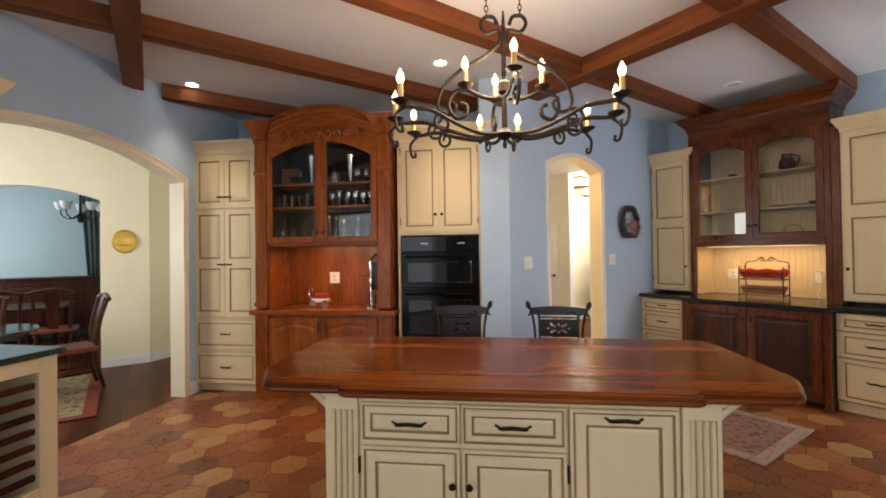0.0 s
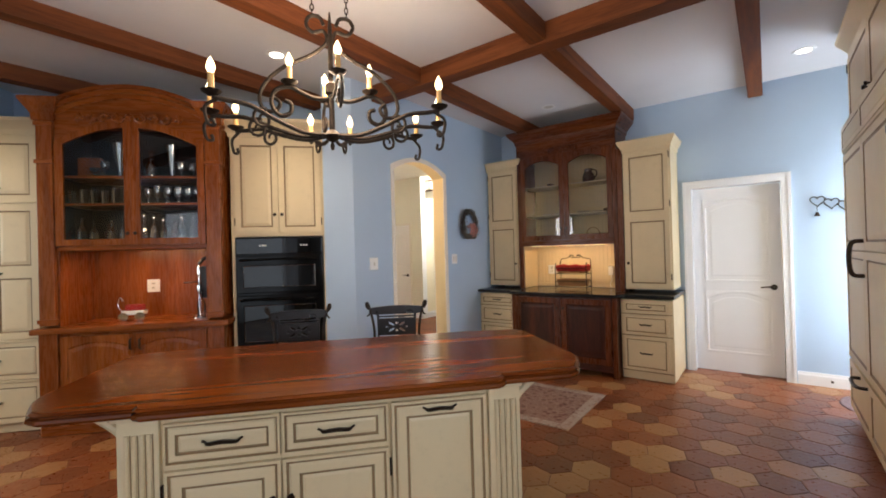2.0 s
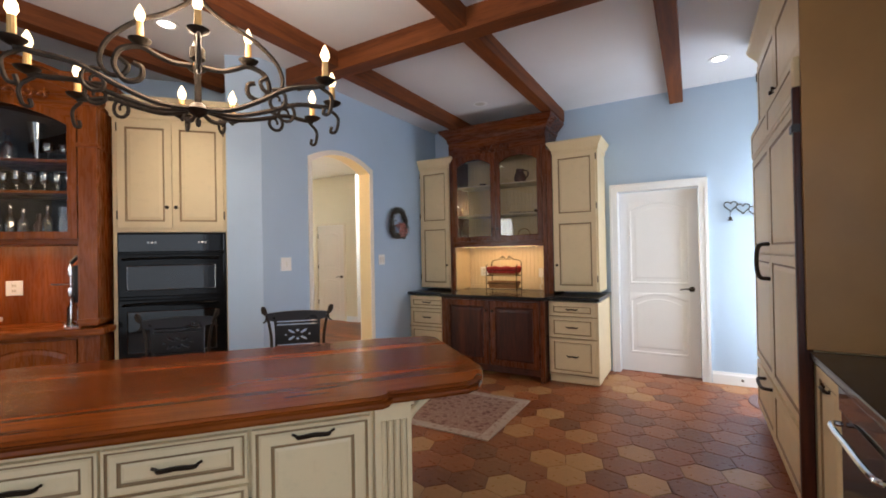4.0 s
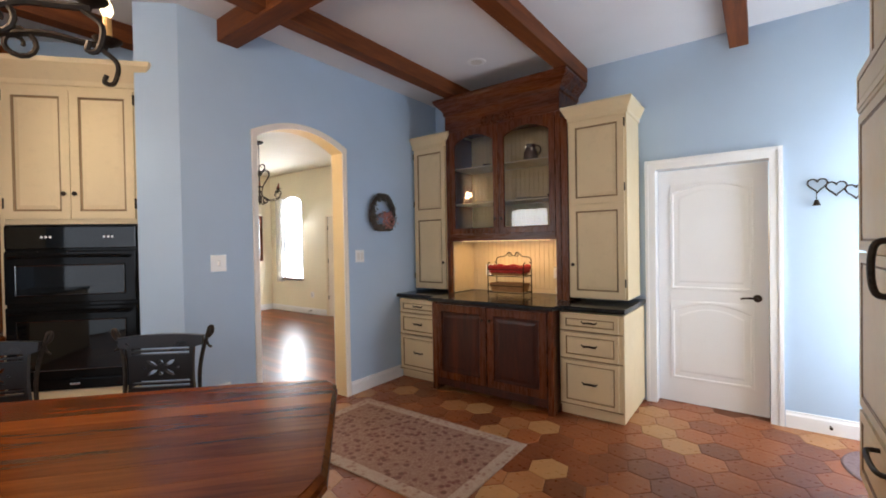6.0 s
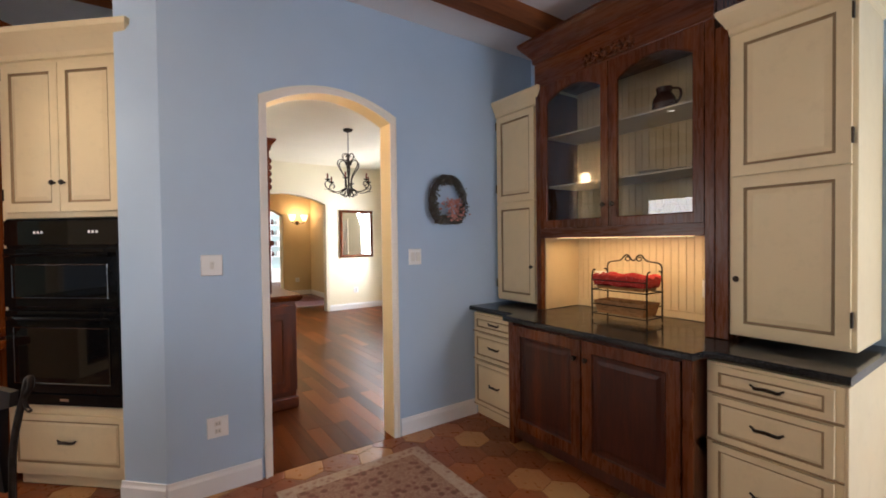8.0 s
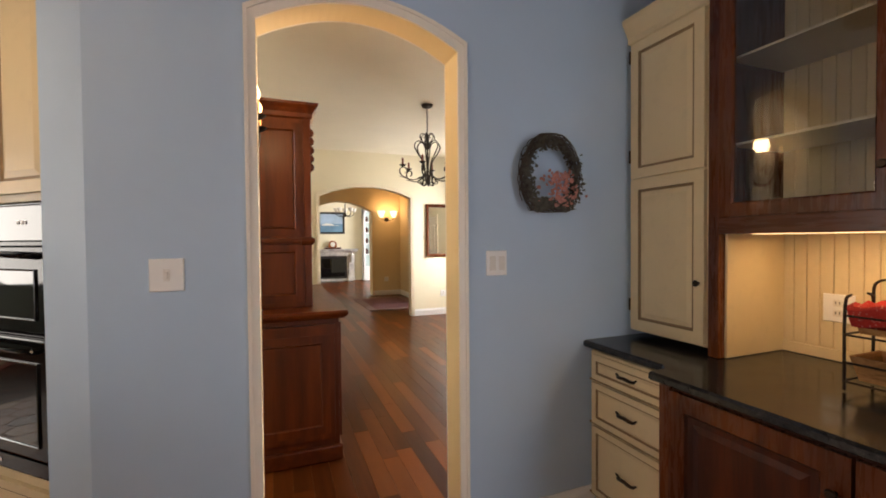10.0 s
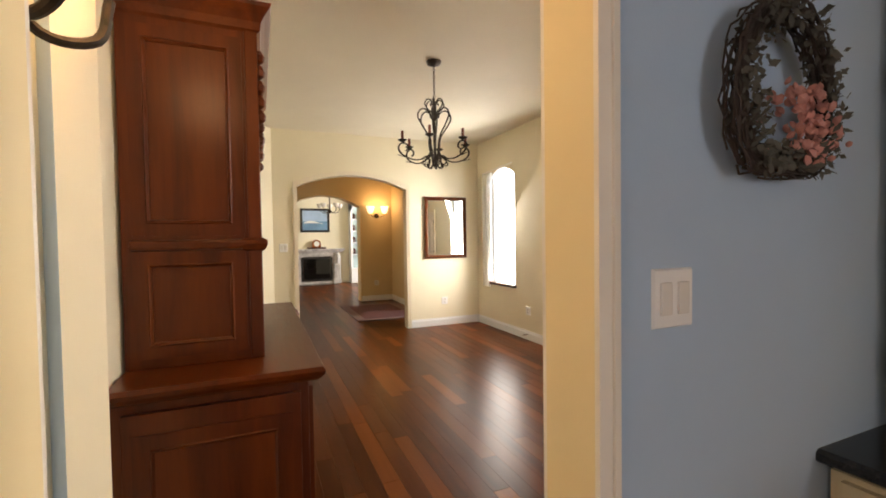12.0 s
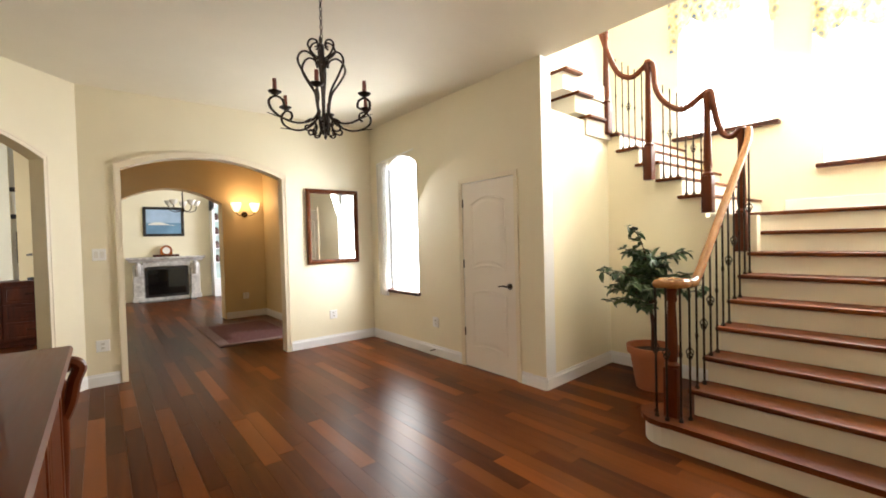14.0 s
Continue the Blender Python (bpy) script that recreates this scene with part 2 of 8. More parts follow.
GINGHAM = carpet("red checked cloth", (0.42, 0.03, 0.02), (0.30, 0.012, 0.012), (0.62, 0.25, 0.2), 90)
FLORAL = carpet("blue and yellow floral cloth", (0.84, 0.82, 0.72), (0.74, 0.60, 0.28), (0.12, 0.24, 0.46), 9)
WICKER = timber("woven basket", (0.16, 0.07, 0.025), (0.32, 0.16, 0.06), (0.46, 0.26, 0.11), 0.6, (20, 20, 60), 0.0)
RUG_K = carpet("faded rose rug", (0.34, 0.21, 0.145), (0.19, 0.065, 0.046), (0.13, 0.07, 0.038), 17)
RUG_KB = carpet("faded rose rug border", (0.46, 0.35, 0.26), (0.36, 0.22, 0.16), (0.26, 0.14, 0.1), 22)
RUG_D = carpet("gold and black dining rug", (0.40, 0.32, 0.18), (0.10, 0.07, 0.045), (0.26, 0.05, 0.03), 11)
RUG_R = carpet("rust red rug border", (0.24, 0.05, 0.03), (0.17, 0.03, 0.02), (0.3, 0.12, 0.06), 16)
RUG_H = carpet("plum hall rug", (0.15, 0.06, 0.065), (0.09, 0.035, 0.042), (0.26, 0.16, 0.14), 12)
RUG_HB = carpet("grey plum rug border", (0.24, 0.17, 0.17), (0.15, 0.08, 0.085), (0.3, 0.24, 0.22), 18)
RISER_PAINT = paint("off-white riser paint", (0.78, 0.72, 0.58), 0.5, 0.03, 0.06)
CERAMIC = paint("white ceramic", (0.80, 0.78, 0.74), 0.2, 0.03, 0.02)
DARKWARE = paint("dark glazed ware", (0.06, 0.025, 0.02), 0.25, 0.3, 0.02)
TERRACOTTA = paint("terracotta pot clay", (0.42, 0.14, 0.06), 0.75, 0.12, 0.2, 0.2)
SOIL = paint("potting soil", (0.03, 0.02, 0.013), 0.95, 0.4, 0.8)
LEATHER = paint("red brown seat leather", (0.20, 0.045, 0.025), 0.45, 0.1, 0.2)
GROUT = paint("brown floor grout", (0.16, 0.06, 0.025), 0.9, 0.15, 0.4)
BULB = glow("lit candle bulb", (1.0, 0.74, 0.40), 5)
SHADE = glow("lit frosted shade", (1.0, 0.76, 0.46), 3)
DOWN = glow("lit downlight", (1.0, 0.88, 0.70), 14)
STRIP = glow("under shelf lamp", (1.0, 0.70, 0.34), 3)
GARDENGLOW = glow("shaded garden backdrop", (0.90, 0.97, 1.0), 1.0)
SKYGLOW = glow("bright overcast backdrop", (0.97, 0.98, 1.0), 5)
# golden tint puts the bulb's light into the sleeve colour
CANDLE = paint("ivory sleeve tinted by bulb light", (0.66, 0.40, 0.14), 0.55, 0.1, 0.1)
CANDLE_R = paint("russet candle sleeve", (0.20, 0.055, 0.03), 0.55, 0.1, 0.1)


def sheer_material():
    """Thin white voile: half of the light passes straight, the rest glows through the threads."""
    m, t, p = shader("white voile")
    tl, tr, mx = t.nodes.new("ShaderNodeBsdfTranslucent"), t.nodes.new("ShaderNodeBsdfTransparent"), t.nodes.new("ShaderNodeMixShader")
    tl.inputs[0].default_value = (0.92, 0.92, 0.92, 1)
    t.links.new(ramp(t, noise_of(t, coords(t, (1, 1, 0.1)), 40, 3), [(0.3, (0.45,) * 3), (0.7, (0.75,) * 3)]), mx.inputs[0])
    t.links.new(tr.outputs[0], mx.inputs[1])
    t.links.new(tl.outputs[0], mx.inputs[2])
    t.links.new(mx.outputs[0], t.nodes["Material Output"].inputs[0])
    return m


SHEER = sheer_material()


def mirror_material():
    m, t, p = shader("mirror silver")
    p.inputs["Base Color"].default_value = (0.86, 0.87, 0.85, 1)
    p.inputs["Metallic"].default_value, p.inputs["Roughness"].default_value = 1.0, 0.015
    return m


MIRROR = mirror_material()


def leaf_material():
    m, t, p = shader("weeping fig leaf")
    g = t.nodes.new("ShaderNodeNewGeometry")
    t.links.new(ramp(t, g.outputs["Random Per Island"], [(0.0, (0.018, 0.045, 0.02)), (0.55, (0.04, 0.085, 0.035)), (1.0, (0.12, 0.17, 0.08))]), p.inputs["Base Color"])
    p.inputs["Roughness"].default_value = 0.35
    return m


LEAF = leaf_material()


def tile_material():
    m, t, p = shader("terracotta hex tile")
    v = coords(t)
    info = t.nodes.new("ShaderNodeObjectInfo")
    g = t.nodes.new("ShaderNodeNewGeometry")
    add = t.nodes.new("ShaderNodeMath")
    add.operation = "ADD"
    t.links.new(info.outputs["Random"], add.inputs[0])
    t.links.new(g.outputs["Random Per Island"], add.inputs[1])
    fr = t.nodes.new("ShaderNodeMath")
    fr.operation = "FRACT"
    t.links.new(add.outputs[0], fr.inputs[0])
    base = ramp(t, fr.outputs[0], [(0.0, (0.12, 0.032, 0.012)), (0.3, (0.22, 0.055, 0.015)), (0.62, (0.30, 0.085, 0.022)), (0.78, (0.35, 0.115, 0.034)), (0.84, (0.42, 0.20, 0.07)), (1.0, (0.50, 0.29, 0.11))])
    c = mix(t, 0.22, base, ramp(t, noise_of(t, v, 16, 6, 0.7), [(0.3, (0.13, 0.032, 0.010)), (0.7, (0.42, 0.17, 0.06))]))
    t.links.new(c, p.inputs["Base Color"])
    t.links.new(ramp(t, noise_of(t, v, 22, 5), [(0.3, (0.22,) * 3), (0.7, (0.48,) * 3)]), p.inputs["Roughness"])
    bump(t, p, noise_of(t, v, 18, 5), 0.25, 0.006)
    return m


TILE = tile_material()


# ---------------------------------------------------------------- mesh helpers
def part(name, bm, mats, parent=None, label="", smooth=False):
    data = bpy.data.meshes.new(name)
    bmesh.ops.recalc_face_normals(bm, faces=bm.faces)
    bm.to_mesh(data)
    bm.free()
    for m in mats if isinstance(mats, (list, tuple)) else [mats]:
        data.materials.append(m)
    if smooth:
        data.polygons.foreach_set("use_smooth", [True] * len(data.polygons))
        data.set_sharp_from_angle(angle=radians(35))
    ob = new(name, data)
    if parent:
        ob.parent = parent
    if label:
        ob["label"] = label
    return ob


def add_box(bm, x0, x1, y0, y1, z0, z1, bevel=0.0):
    r = bmesh.ops.create_cube(bm, size=1.0)
    bmesh.ops.scale(bm, vec=(x1 - x0, y1 - y0, z1 - z0), verts=r["verts"])
    bmesh.ops.translate(bm, vec=((x0 + x1) / 2, (y0 + y1) / 2, (z0 + z1) / 2), verts=r["verts"])
    if bevel:
        edges = list({e for v in r["verts"] for e in v.link_edges})
        bmesh.ops.bevel(bm, geom=edges, offset=bevel, segments=2, affect="EDGES", profile=0.6)


def slab(name, x0, x1, y0, y1, z0, z1, m, parent=None, label="", bevel=0.004):
    bm = bmesh.new()
    add_box(bm, x0, x1, y0, y1, z0, z1, bevel)
    return part(name, bm, m, parent, label)


def lathe(bm, profile, seg=20, at=(0, 0, 0), squash=1.0):
    """Turns (radius, z) pairs round the z axis at a place."""
    rings = []
    for r, z in profile:
        if r < 1e-5:
            rings.append([bm.verts.new((at[0], at[1], at[2] + z))])
        else:
            rings.append([bm.verts.new((at[0] + r * math.cos(2 * math.pi * i / seg), at[1] + squash * r * math.sin(2 * math.pi * i / seg), at[2] + z)) for i in range(seg)])
    for a, b in zip(rings, rings[1:]):
        for i in range(seg):
            j = (i + 1) % seg
            if len(a) == 1 and len(b) > 1:
                bm.faces.new((a[0], b[j], b[i]))
            elif len(b) == 1 and len(a) > 1:
                bm.faces.new((a[i], a[j], b[0]))
            elif len(a) > 1 and len(b) > 1:
                bm.faces.new((a[i], a[j], b[j], b[i]))
    for ring, up in ((rings[0], False), (rings[-1], True)):
        if len(ring) > 2:
            bm.faces.new(ring if up else ring[::-1])


def tube(bm, pts, radius, seg=8, flat=1.0):
    """Sweeps a round (or flattened) bar along points; radius may be a list."""
    pts = [Vector(p) for p in pts]
    rad = radius if isinstance(radius, (list, tuple)) else [radius] * len(pts)
    rings, side = [], None
    for i, p in enumerate(pts):
        d = (pts[min(i + 1, len(pts) - 1)] - pts[max(i - 1, 0)]).normalized()
        if side is None:
            side = d.cross(Vector((0, 0, 1)))
            if side.length < 0.1:
                side = d.cross(Vector((1, 0, 0)))
        side = (side - d * side.dot(d)).normalized()
        up = d.cross(side)
        rings.append([bm.verts.new(p + (side * math.cos(2 * math.pi * k / seg) * flat + up * math.sin(2 * math.pi * k / seg)) * rad[i]) for k in range(seg)])
    for a, b in zip(rings, rings[1:]):
        for k in range(seg):
            j = (k + 1) % seg
            bm.faces.new((a[k], a[j], b[j], b[k]))
    bm.faces.new(rings[0][::-1])
    bm.faces.new(rings[-1])


def curve_pts(ctrl, n=8):
    """Catmull-Rom points through the control points."""
    c = [Vector(p) for p in ctrl]
    c = [c[0] * 2 - c[1]] + c + [c[-1] * 2 - c[-2]]
    out = []
    for i in range(1, len(c) - 2):
        for k in range(n):
            t = k / n
            out.append(0.5 * ((2 * c[i]) + (c[i + 1] - c[i - 1]) * t + (2 * c[i - 1] - 5 * c[i] + 4 * c[i + 1] - c[i + 2]) * t * t + (3 * c[i] - c[i - 1] - 3 * c[i + 1] + c[i + 2]) * t ** 3))
    out.append(c[-2])
    return out


def spiral(cx, cz, r0, r1, a0, turns, n=22):
    """Points of a scroll in the x z plane."""
    out = []
    for i in range(n + 1):
        u = i / n
        a, r = a0 + turns * 2 * math.pi * u, r0 + (r1 - r0) * u
        out.append((cx + r * math.cos(a), 0, cz + r * math.sin(a)))
    return out


def stack(bm, rings):
    """Joins closed rings of equal length and caps both ends."""
    rows = [[bm.verts.new(p) for p in ring] for ring in rings]
    n = len(rows[0])
    for a, b in zip(rows, rows[1:]):
        for i in range(n):
            j = (i + 1) % n
            bm.faces.new((a[i], a[j], b[j], b[i]))
    bm.faces.new(rows[0][::-1])
    bm.faces.new(rows[-1])


def crown(bm, x0, x1, y0, y1, profile):
    """A cornice round the front and both ends: (projection, z) pairs from below."""
    stack(bm, [[(x0 - o, y0 - o, z), (x1 + o, y0 - o, z), (x1 + o, y1, z), (x0 - o, y1, z)] for o, z in profile])


PANEL = ((0.0, 0.0, 0), (0.052, 0.0, 0), (0.057, 0.007, 1), (0.066, 0.008, 1), (0.092, 0.002, 0), (0.097, 0.002, 0))


def leaf_bm(w, h, t=0.022, rings=PANEL, rise=0.0, hole=False, n=10, stile=None):
    """A panelled leaf in the x z plane: front at y = 0, thickness t behind. rings: (inset, depth, material). rise: the inner top is an arch."""
    bm = bmesh.new()

    def ring(i, y, arched):
        pts = [(i, y, i), (w - i, y, i)]
        for k in range(n + 1):
            u = 1 - 2 * k / n
            drop = rise * u * u if arched else 0.0
            pts.append((w / 2 + u * (w / 2 - i), y, h - i - drop))
        return [bm.verts.new(p) for p in pts]

    rows, idx = [], []
    for k, (i, d, m) in enumerate(rings):
        rows.append(ring(i, d, k > 0))
        idx.append(m)
    size = len(rows[0])

    def join(a, b, m):
        for i in range(size):
            j = (i + 1) % size
            bm.faces.new((a[i], a[j], b[j], b[i])).material_index = m

    for k in range(len(rows) - 1):
        join(rows[k], rows[k + 1], idx[k + 1])
    back = ring(0, t, False)
    join(back, rows[0], 0)
    if hole:
        inner = ring(rings[-1][0], t, True)
        join(rows[-1], inner, 0)
        join(inner, back, 0)
    else:
        bm.faces.new(rows[-1]).material_index = idx[-1]
        bm.faces.new(back[::-1])
    return bm


def leaf(name, x, z, w, h, mats, parent, y=-0.022, rings=PANEL, rise=0.0, hole=False, label=""):
    bm = leaf_bm(w, h, 0.022, rings, rise, hole)
    bmesh.ops.translate(bm, vec=(x, y, z), verts=bm.verts)
    return part(name, bm, mats, parent, label)


def knob(parent, x, z, y=-0.022, name="knob"):
    bm = bmesh.new()
    lathe(bm, [(0.0, 0.030), (0.012, 0.029), (0.016, 0.022), (0.012, 0.014), (0.006, 0.010), (0.007, 0.0)], 12)
    bmesh.ops.rotate(bm, cent=(0, 0, 0), matrix=Matrix.Rotation(radians(90), 3, "X"), verts=bm.verts)
    bmesh.ops.translate(bm, vec=(x, y, z), verts=bm.verts)
    return part(name, bm, BRONZE, parent, "", True)


def pull(parent, x, z, w=0.11, y=-0.022, upright=False):
    bm = bmesh.new()
    pts = curve_pts([(-w / 2, 0.0, 0.0), (-w * 0.40, -0.016, 0.001), (0, -0.020, 0.006), (w * 0.40, -0.016, 0.001), (w / 2, 0.0, 0.0)], 4)
    tube(bm, pts, [0.006 + 0.0025 * math.sin(math.pi * i / (len(pts) - 1)) for i in range(len(pts))], 6)
    for s in (-1, 1):
        tube(bm, [(s * w / 2, -0.004, 0.004), (s * (w / 2 + 0.014), -0.006, 0.012)], 0.005, 6)
    if upright:
        bmesh.ops.rotate(bm, cent=(0, 0, 0), matrix=Matrix.Rotation(radians(90), 3, "Y"), verts=bm.verts)
    bmesh.ops.translate(bm, vec=(x, y, z), verts=bm.verts)
    return part("pull_handle", bm, BRONZE, parent, "", True)


def thing(name, m, label, category, group=""):
    ob = new(name)
    ob.matrix_world = m
    return tagged(ob, label, category, group)


def wall(name, p0, p1, depth, z0, z1, mats, holes=()):
    """A wall whose front face runs from p0 to p1, thickness to the left of that line (to the right if depth is below 0).
    holes: (s0, s1, z0, z1, rise)."""
    a, b = Vector(p0), Vector(p1)
    run = (b - a).length
    d = (b - a) / run
    n = Vector((-d.y, d.x))
    bm = bmesh.new()

    def prism(poly):
        front = [bm.verts.new((a.x + d.x * s, a.y + d.y * s, z)) for s, z in poly]
        back = [bm.verts.new((a.x + d.x * s + n.x * depth, a.y + d.y * s + n.y * depth, z)) for s, z in poly]
        bm.faces.new(front)
        bm.faces.new(back[::-1])
        for i in range(len(poly)):
            j = (i + 1) % len(poly)
            bm.faces.new((front[i], back[i], back[j], front[j]))

    s = 0.0
    for s0, s1, h0, h1, rise in sorted(holes):
        if s0 > s:
            prism([(s, z0), (s0, z0), (s0, z1), (s, z1)])
        if h0 > z0:
            prism([(s0, z0), (s1, z0), (s1, h0), (s0, h0)])
        steps = 24 if rise else 1
        arc = [(s0 + (s1 - s0) * i / steps, h1 + rise * (1 - (2 * i / steps - 1) ** 2)) for i in range(steps + 1)]
        prism(arc + [(s1, z1), (s0, z1)])
        s = s1
    if s < run:
        prism([(s, z0), (run, z0), (run, z1), (s, z1)])
    ob = part(name, bm, mats)
    f = 1 if depth > 0 else -1
    if len(ob.data.materials) > 1:
        for face in ob.data.polygons:
            v = f * (face.normal.x * n.x + face.normal.y * n.y)
            face.material_index = 0 if v < -0.9 else 1 if v > 0.9 else 2
    return tagged(ob, kind="structure")


def casing(name, p0, p1, z0, z1, rise, m, width=0.07, thick=0.022, out=1):
    """Trim round an opening on the face line p0 to p1; out is the side on which it stands proud (1 right of the line, -1 left)."""
    a, b = Vector(p0), Vector(p1)
    run = (b - a).length
    d = (b - a) / run
    n = Vector((d.y, -d.x)) * out
    steps = 24 if rise else 1
    inner = [(0, z0)] + [(run * i / steps, z1 + rise * (1 - (2 * i / steps - 1) ** 2)) for i in range(steps + 1)] + [(run, z0)]
    outer = [(-width, z0)] + [(-width + (run + 2 * width) * i / steps, z1 + width + rise * (1 - (2 * i / steps - 1) ** 2)) for i in range(steps + 1)] + [(run + width, z0)]
    bm = bmesh.new()

    def line(pts, off):
        return [bm.verts.new((a.x + d.x * s + n.x * off, a.y + d.y * s + n.y * off, z)) for s, z in pts]

    midl = [((p[0] + q[0] * 2) / 3, (p[1] + q[1] * 2) / 3) for p, q in zip(inner, outer)]
    rows = [line(inner, 0), line(inner, thick * 0.6), line(midl, thick * 0.7), line(midl, thick), line(outer, thick), line(outer, 0)]
    for r, q in zip(rows, rows[1:]):
        for i in range(len(r) - 1):
            bm.faces.new((r[i], r[i + 1], q[i + 1], q[i]))
    for i in (0, -1):
        bm.faces.new([r[i] for r in rows])
    return tagged(part(name, bm, m), kind="structure")


def skirting(name, pts, m=None, h=0.13, t=0.016):
    """Baseboard along a polyline; it stands to the right of the line."""
    bm = bmesh.new()
    for p, q in zip(pts, pts[1:]):
        a, b = Vector(p), Vector(q)
        d = (b - a).normalized()
        n = Vector((d.y, -d.x))
        prof = [(0, 0), (t, 0), (t, h * 0.75), (t * 0.6, h * 0.86), (t * 0.5, h), (0, h)]
        e = 0.0
        r0 = [bm.verts.new((a.x - d.x * e + n.x * o, a.y - d.y * e + n.y * o, z)) for o, z in prof]
        r1 = [bm.verts.new((b.x + d.x * e + n.x * o, b.y + d.y * e + n.y * o, z)) for o, z in prof]
        for i in range(len(prof)):
            j = (i + 1) % len(prof)
            bm.faces.new((r0[i], r0[j], r1[j], r1[i]))
        bm.faces.new(r0[::-1])
        bm.faces.new(r1)
    return tagged(part(name, bm, m or WHITE), kind="structure")


# ---------------------------------------------------------------- structure
KC, FC = 3.18, 3.13
DIAG = -42.3  # turn of the diagonal kitchen wall
D_AT = pose(0.52, 5.33, 0, 0, 0, DIAG)


def structure_box(name, x0, x1, y0, y1, z0, z1, m):
    return tagged(slab(name, x0, x1, y0, y1, z0, z1, m, bevel=0), kind="structure")


kitchen_floor = structure_box("floor", -3.0, 6.1, -1.6, 6.2, -0.12, -0.004, GROUT)
structure_box("floor_wood", -3.4, 11.0, 2.0, 18.0, -0.3, -0.125, GROUT)
underlay = structure_box("floor_underlay", 3.3, 11.0, 3.02, 18.0, -0.12, -0.006, WALNUT)
underlay_d = structure_box("floor_underlay_dining", -3.2, 3.3, 6.2, 13.0, -0.12, -0.006, WALNUT)
structure_box("ceiling", -3.0, 6.1, -1.6, 3.02, KC, KC + 0.1, CEIL_K)
structure_box("ceiling_dining", -3.2, 3.3, 3.02, 13.0, KC, KC + 0.1, CEIL_K)
structure_box("ceiling_foyer", 3.3, 7.5, 3.08, 5.9, FC, FC + 0.3, CEIL_F)
structure_box("ceiling_foyer_far", 3.3, 7.56, 5.9, 9.2, FC, FC + 0.3, CEIL_F)
structure_box("ceiling_hall", 3.0, 9.2, 9.2, 18.0, 3.3, 3.4, CEIL_F)
structure_box("ceiling_stair", 7.3, 10.6, 3.0, 8.0, 5.6, 5.7, CEIL_F)

wall("wall_north", (6.1, 3.0), (3.0, 3.0), -0.15, 0, KC, [BLUE, CREAM, JAMB], [(1.66, 2.535, 0, 2.37, 0.13)])
wall("wall_stub", (3.0, 3.0), (2.80, 3.20), -0.12, 0, KC, [BLUE, BLUE, BLUE])
wall("wall_east", (5.95, 3.0), (5.95, -1.6), 0.15, 0, KC, [BLUE, WHITE, WHITE], [(2.49, 3.31, 0, 2.11, 0)])
wall("wall_diagonal", (3.42, 3.65), (0.9, 5.95), -0.10, 0, KC, [BLUE, CREAM, CREAM])
wall("wall_dining_arch", (-2.4, 2.38), (1.041, 5.821), 0.16, 0, KC, [BLUE, CREAM, TRIM], [(1.78, 3.96, 0, 2.24, 0.24)])
wall("wall_south", (-3.0, -1.45), (6.1, -1.45), -0.15, 0, KC, [BLUE, WHITE, WHITE], [(2.0, 4.6, 1.1, 2.4, 0), (8.22, 8.82, 0.1, 2.35, 0)])
wall("wall_west", (-2.8, 2.6), (-2.8, -1.6), -0.15, 0, KC, [BLUE, WHITE, WHITE], [(0.7, 3.3, 0.0, 2.3, 0.12)])

# foyer, hall, study and living room
wall("wall_foyer_west", (3.38, 3.14), (3.38, 6.6), 0.08, 0, FC, [CREAM, CREAM, CREAM])
wall("wall_foyer_west_return", (3.38, 6.6), (2.55, 7.62), 0.1, 0, FC, [CREAM, CREAM, CREAM])
wall("wall_foyer_diagonal", (2.55, 7.61), (4.03, 9.09), 0.15, 0, FC, [CREAM, GOLD, GOLD], [(0.25, 1.75, 0, 2.30, 0.22)])
wall("wall_foyer_far", (4.03, 9.09), (7.56, 9.09), 0.16, 0, FC, [CREAM, GOLD, TRIM], [(0.345, 2.05, 0, 2.30, 0.19)])
wall("wall_foyer_window", (7.41, 9.25), (7.41, 5.87), 0.15, 0, FC, [CREAM, WHITE, WHITE], [(0.60, 1.36, 0.76, 2.46, 0.14), (2.25, 3.03, 0, 2.07, 0)])
wall("wall_nook", (7.41, 5.87), (8.69, 5.95), 0.15, 0, 2.66, [CREAM, CREAM, CREAM])
wall("wall_nook_upper", (7.62, 6.9), (10.5, 6.9), 0.15, 2.4, 5.6, [CREAM, CREAM, CREAM])
wall("wall_stair_east", (10.4, 7.0), (10.4, 3.0), 0.15, 0, 5.6, [CREAM, WHITE, WHITE], [(1.12, 2.18, 2.74, 4.5, 0), (2.62, 3.6, 2.17, 4.3, 0)])
wall("wall_stair_south", (10.5, 3.2), (5.9, 3.2), 0.15, 0, 5.6, [CREAM, CREAM, CREAM])
wall("wall_stair_high_west", (7.5, 3.0), (7.5, 7.0), 0.1, FC + 0.3, 5.6, [CREAM, CREAM, CREAM])
wall("wall_closet", (8.69, 5.95), (8.69, 7.0), 0.1, 0, 2.6, [CREAM, CREAM, CREAM])
wall("wall_hall_end", (3.2, 12.5), (6.82, 12.5), 0.35, 0, 3.3, [GOLD, CREAM, GOLD], [(1.25, 2.85, 0, 2.26, 0.25)])
wall("wall_hall_east", (6.82, 12.5), (6.82, 9.25), 0.15, 0, 3.3, [GOLD, GOLD, GOLD], [(1.9, 2.9, 0, 2.2, 0)])
wall("wall_hall_west", (3.9, 9.25), (3.9, 12.5), 0.1, 0, 3.3, [GOLD, GOLD, GOLD])
wall("wall_living_far", (3.0, 17.3), (9.2, 17.3), 0.15, 0, 3.3, [CREAM, CREAM, CREAM])
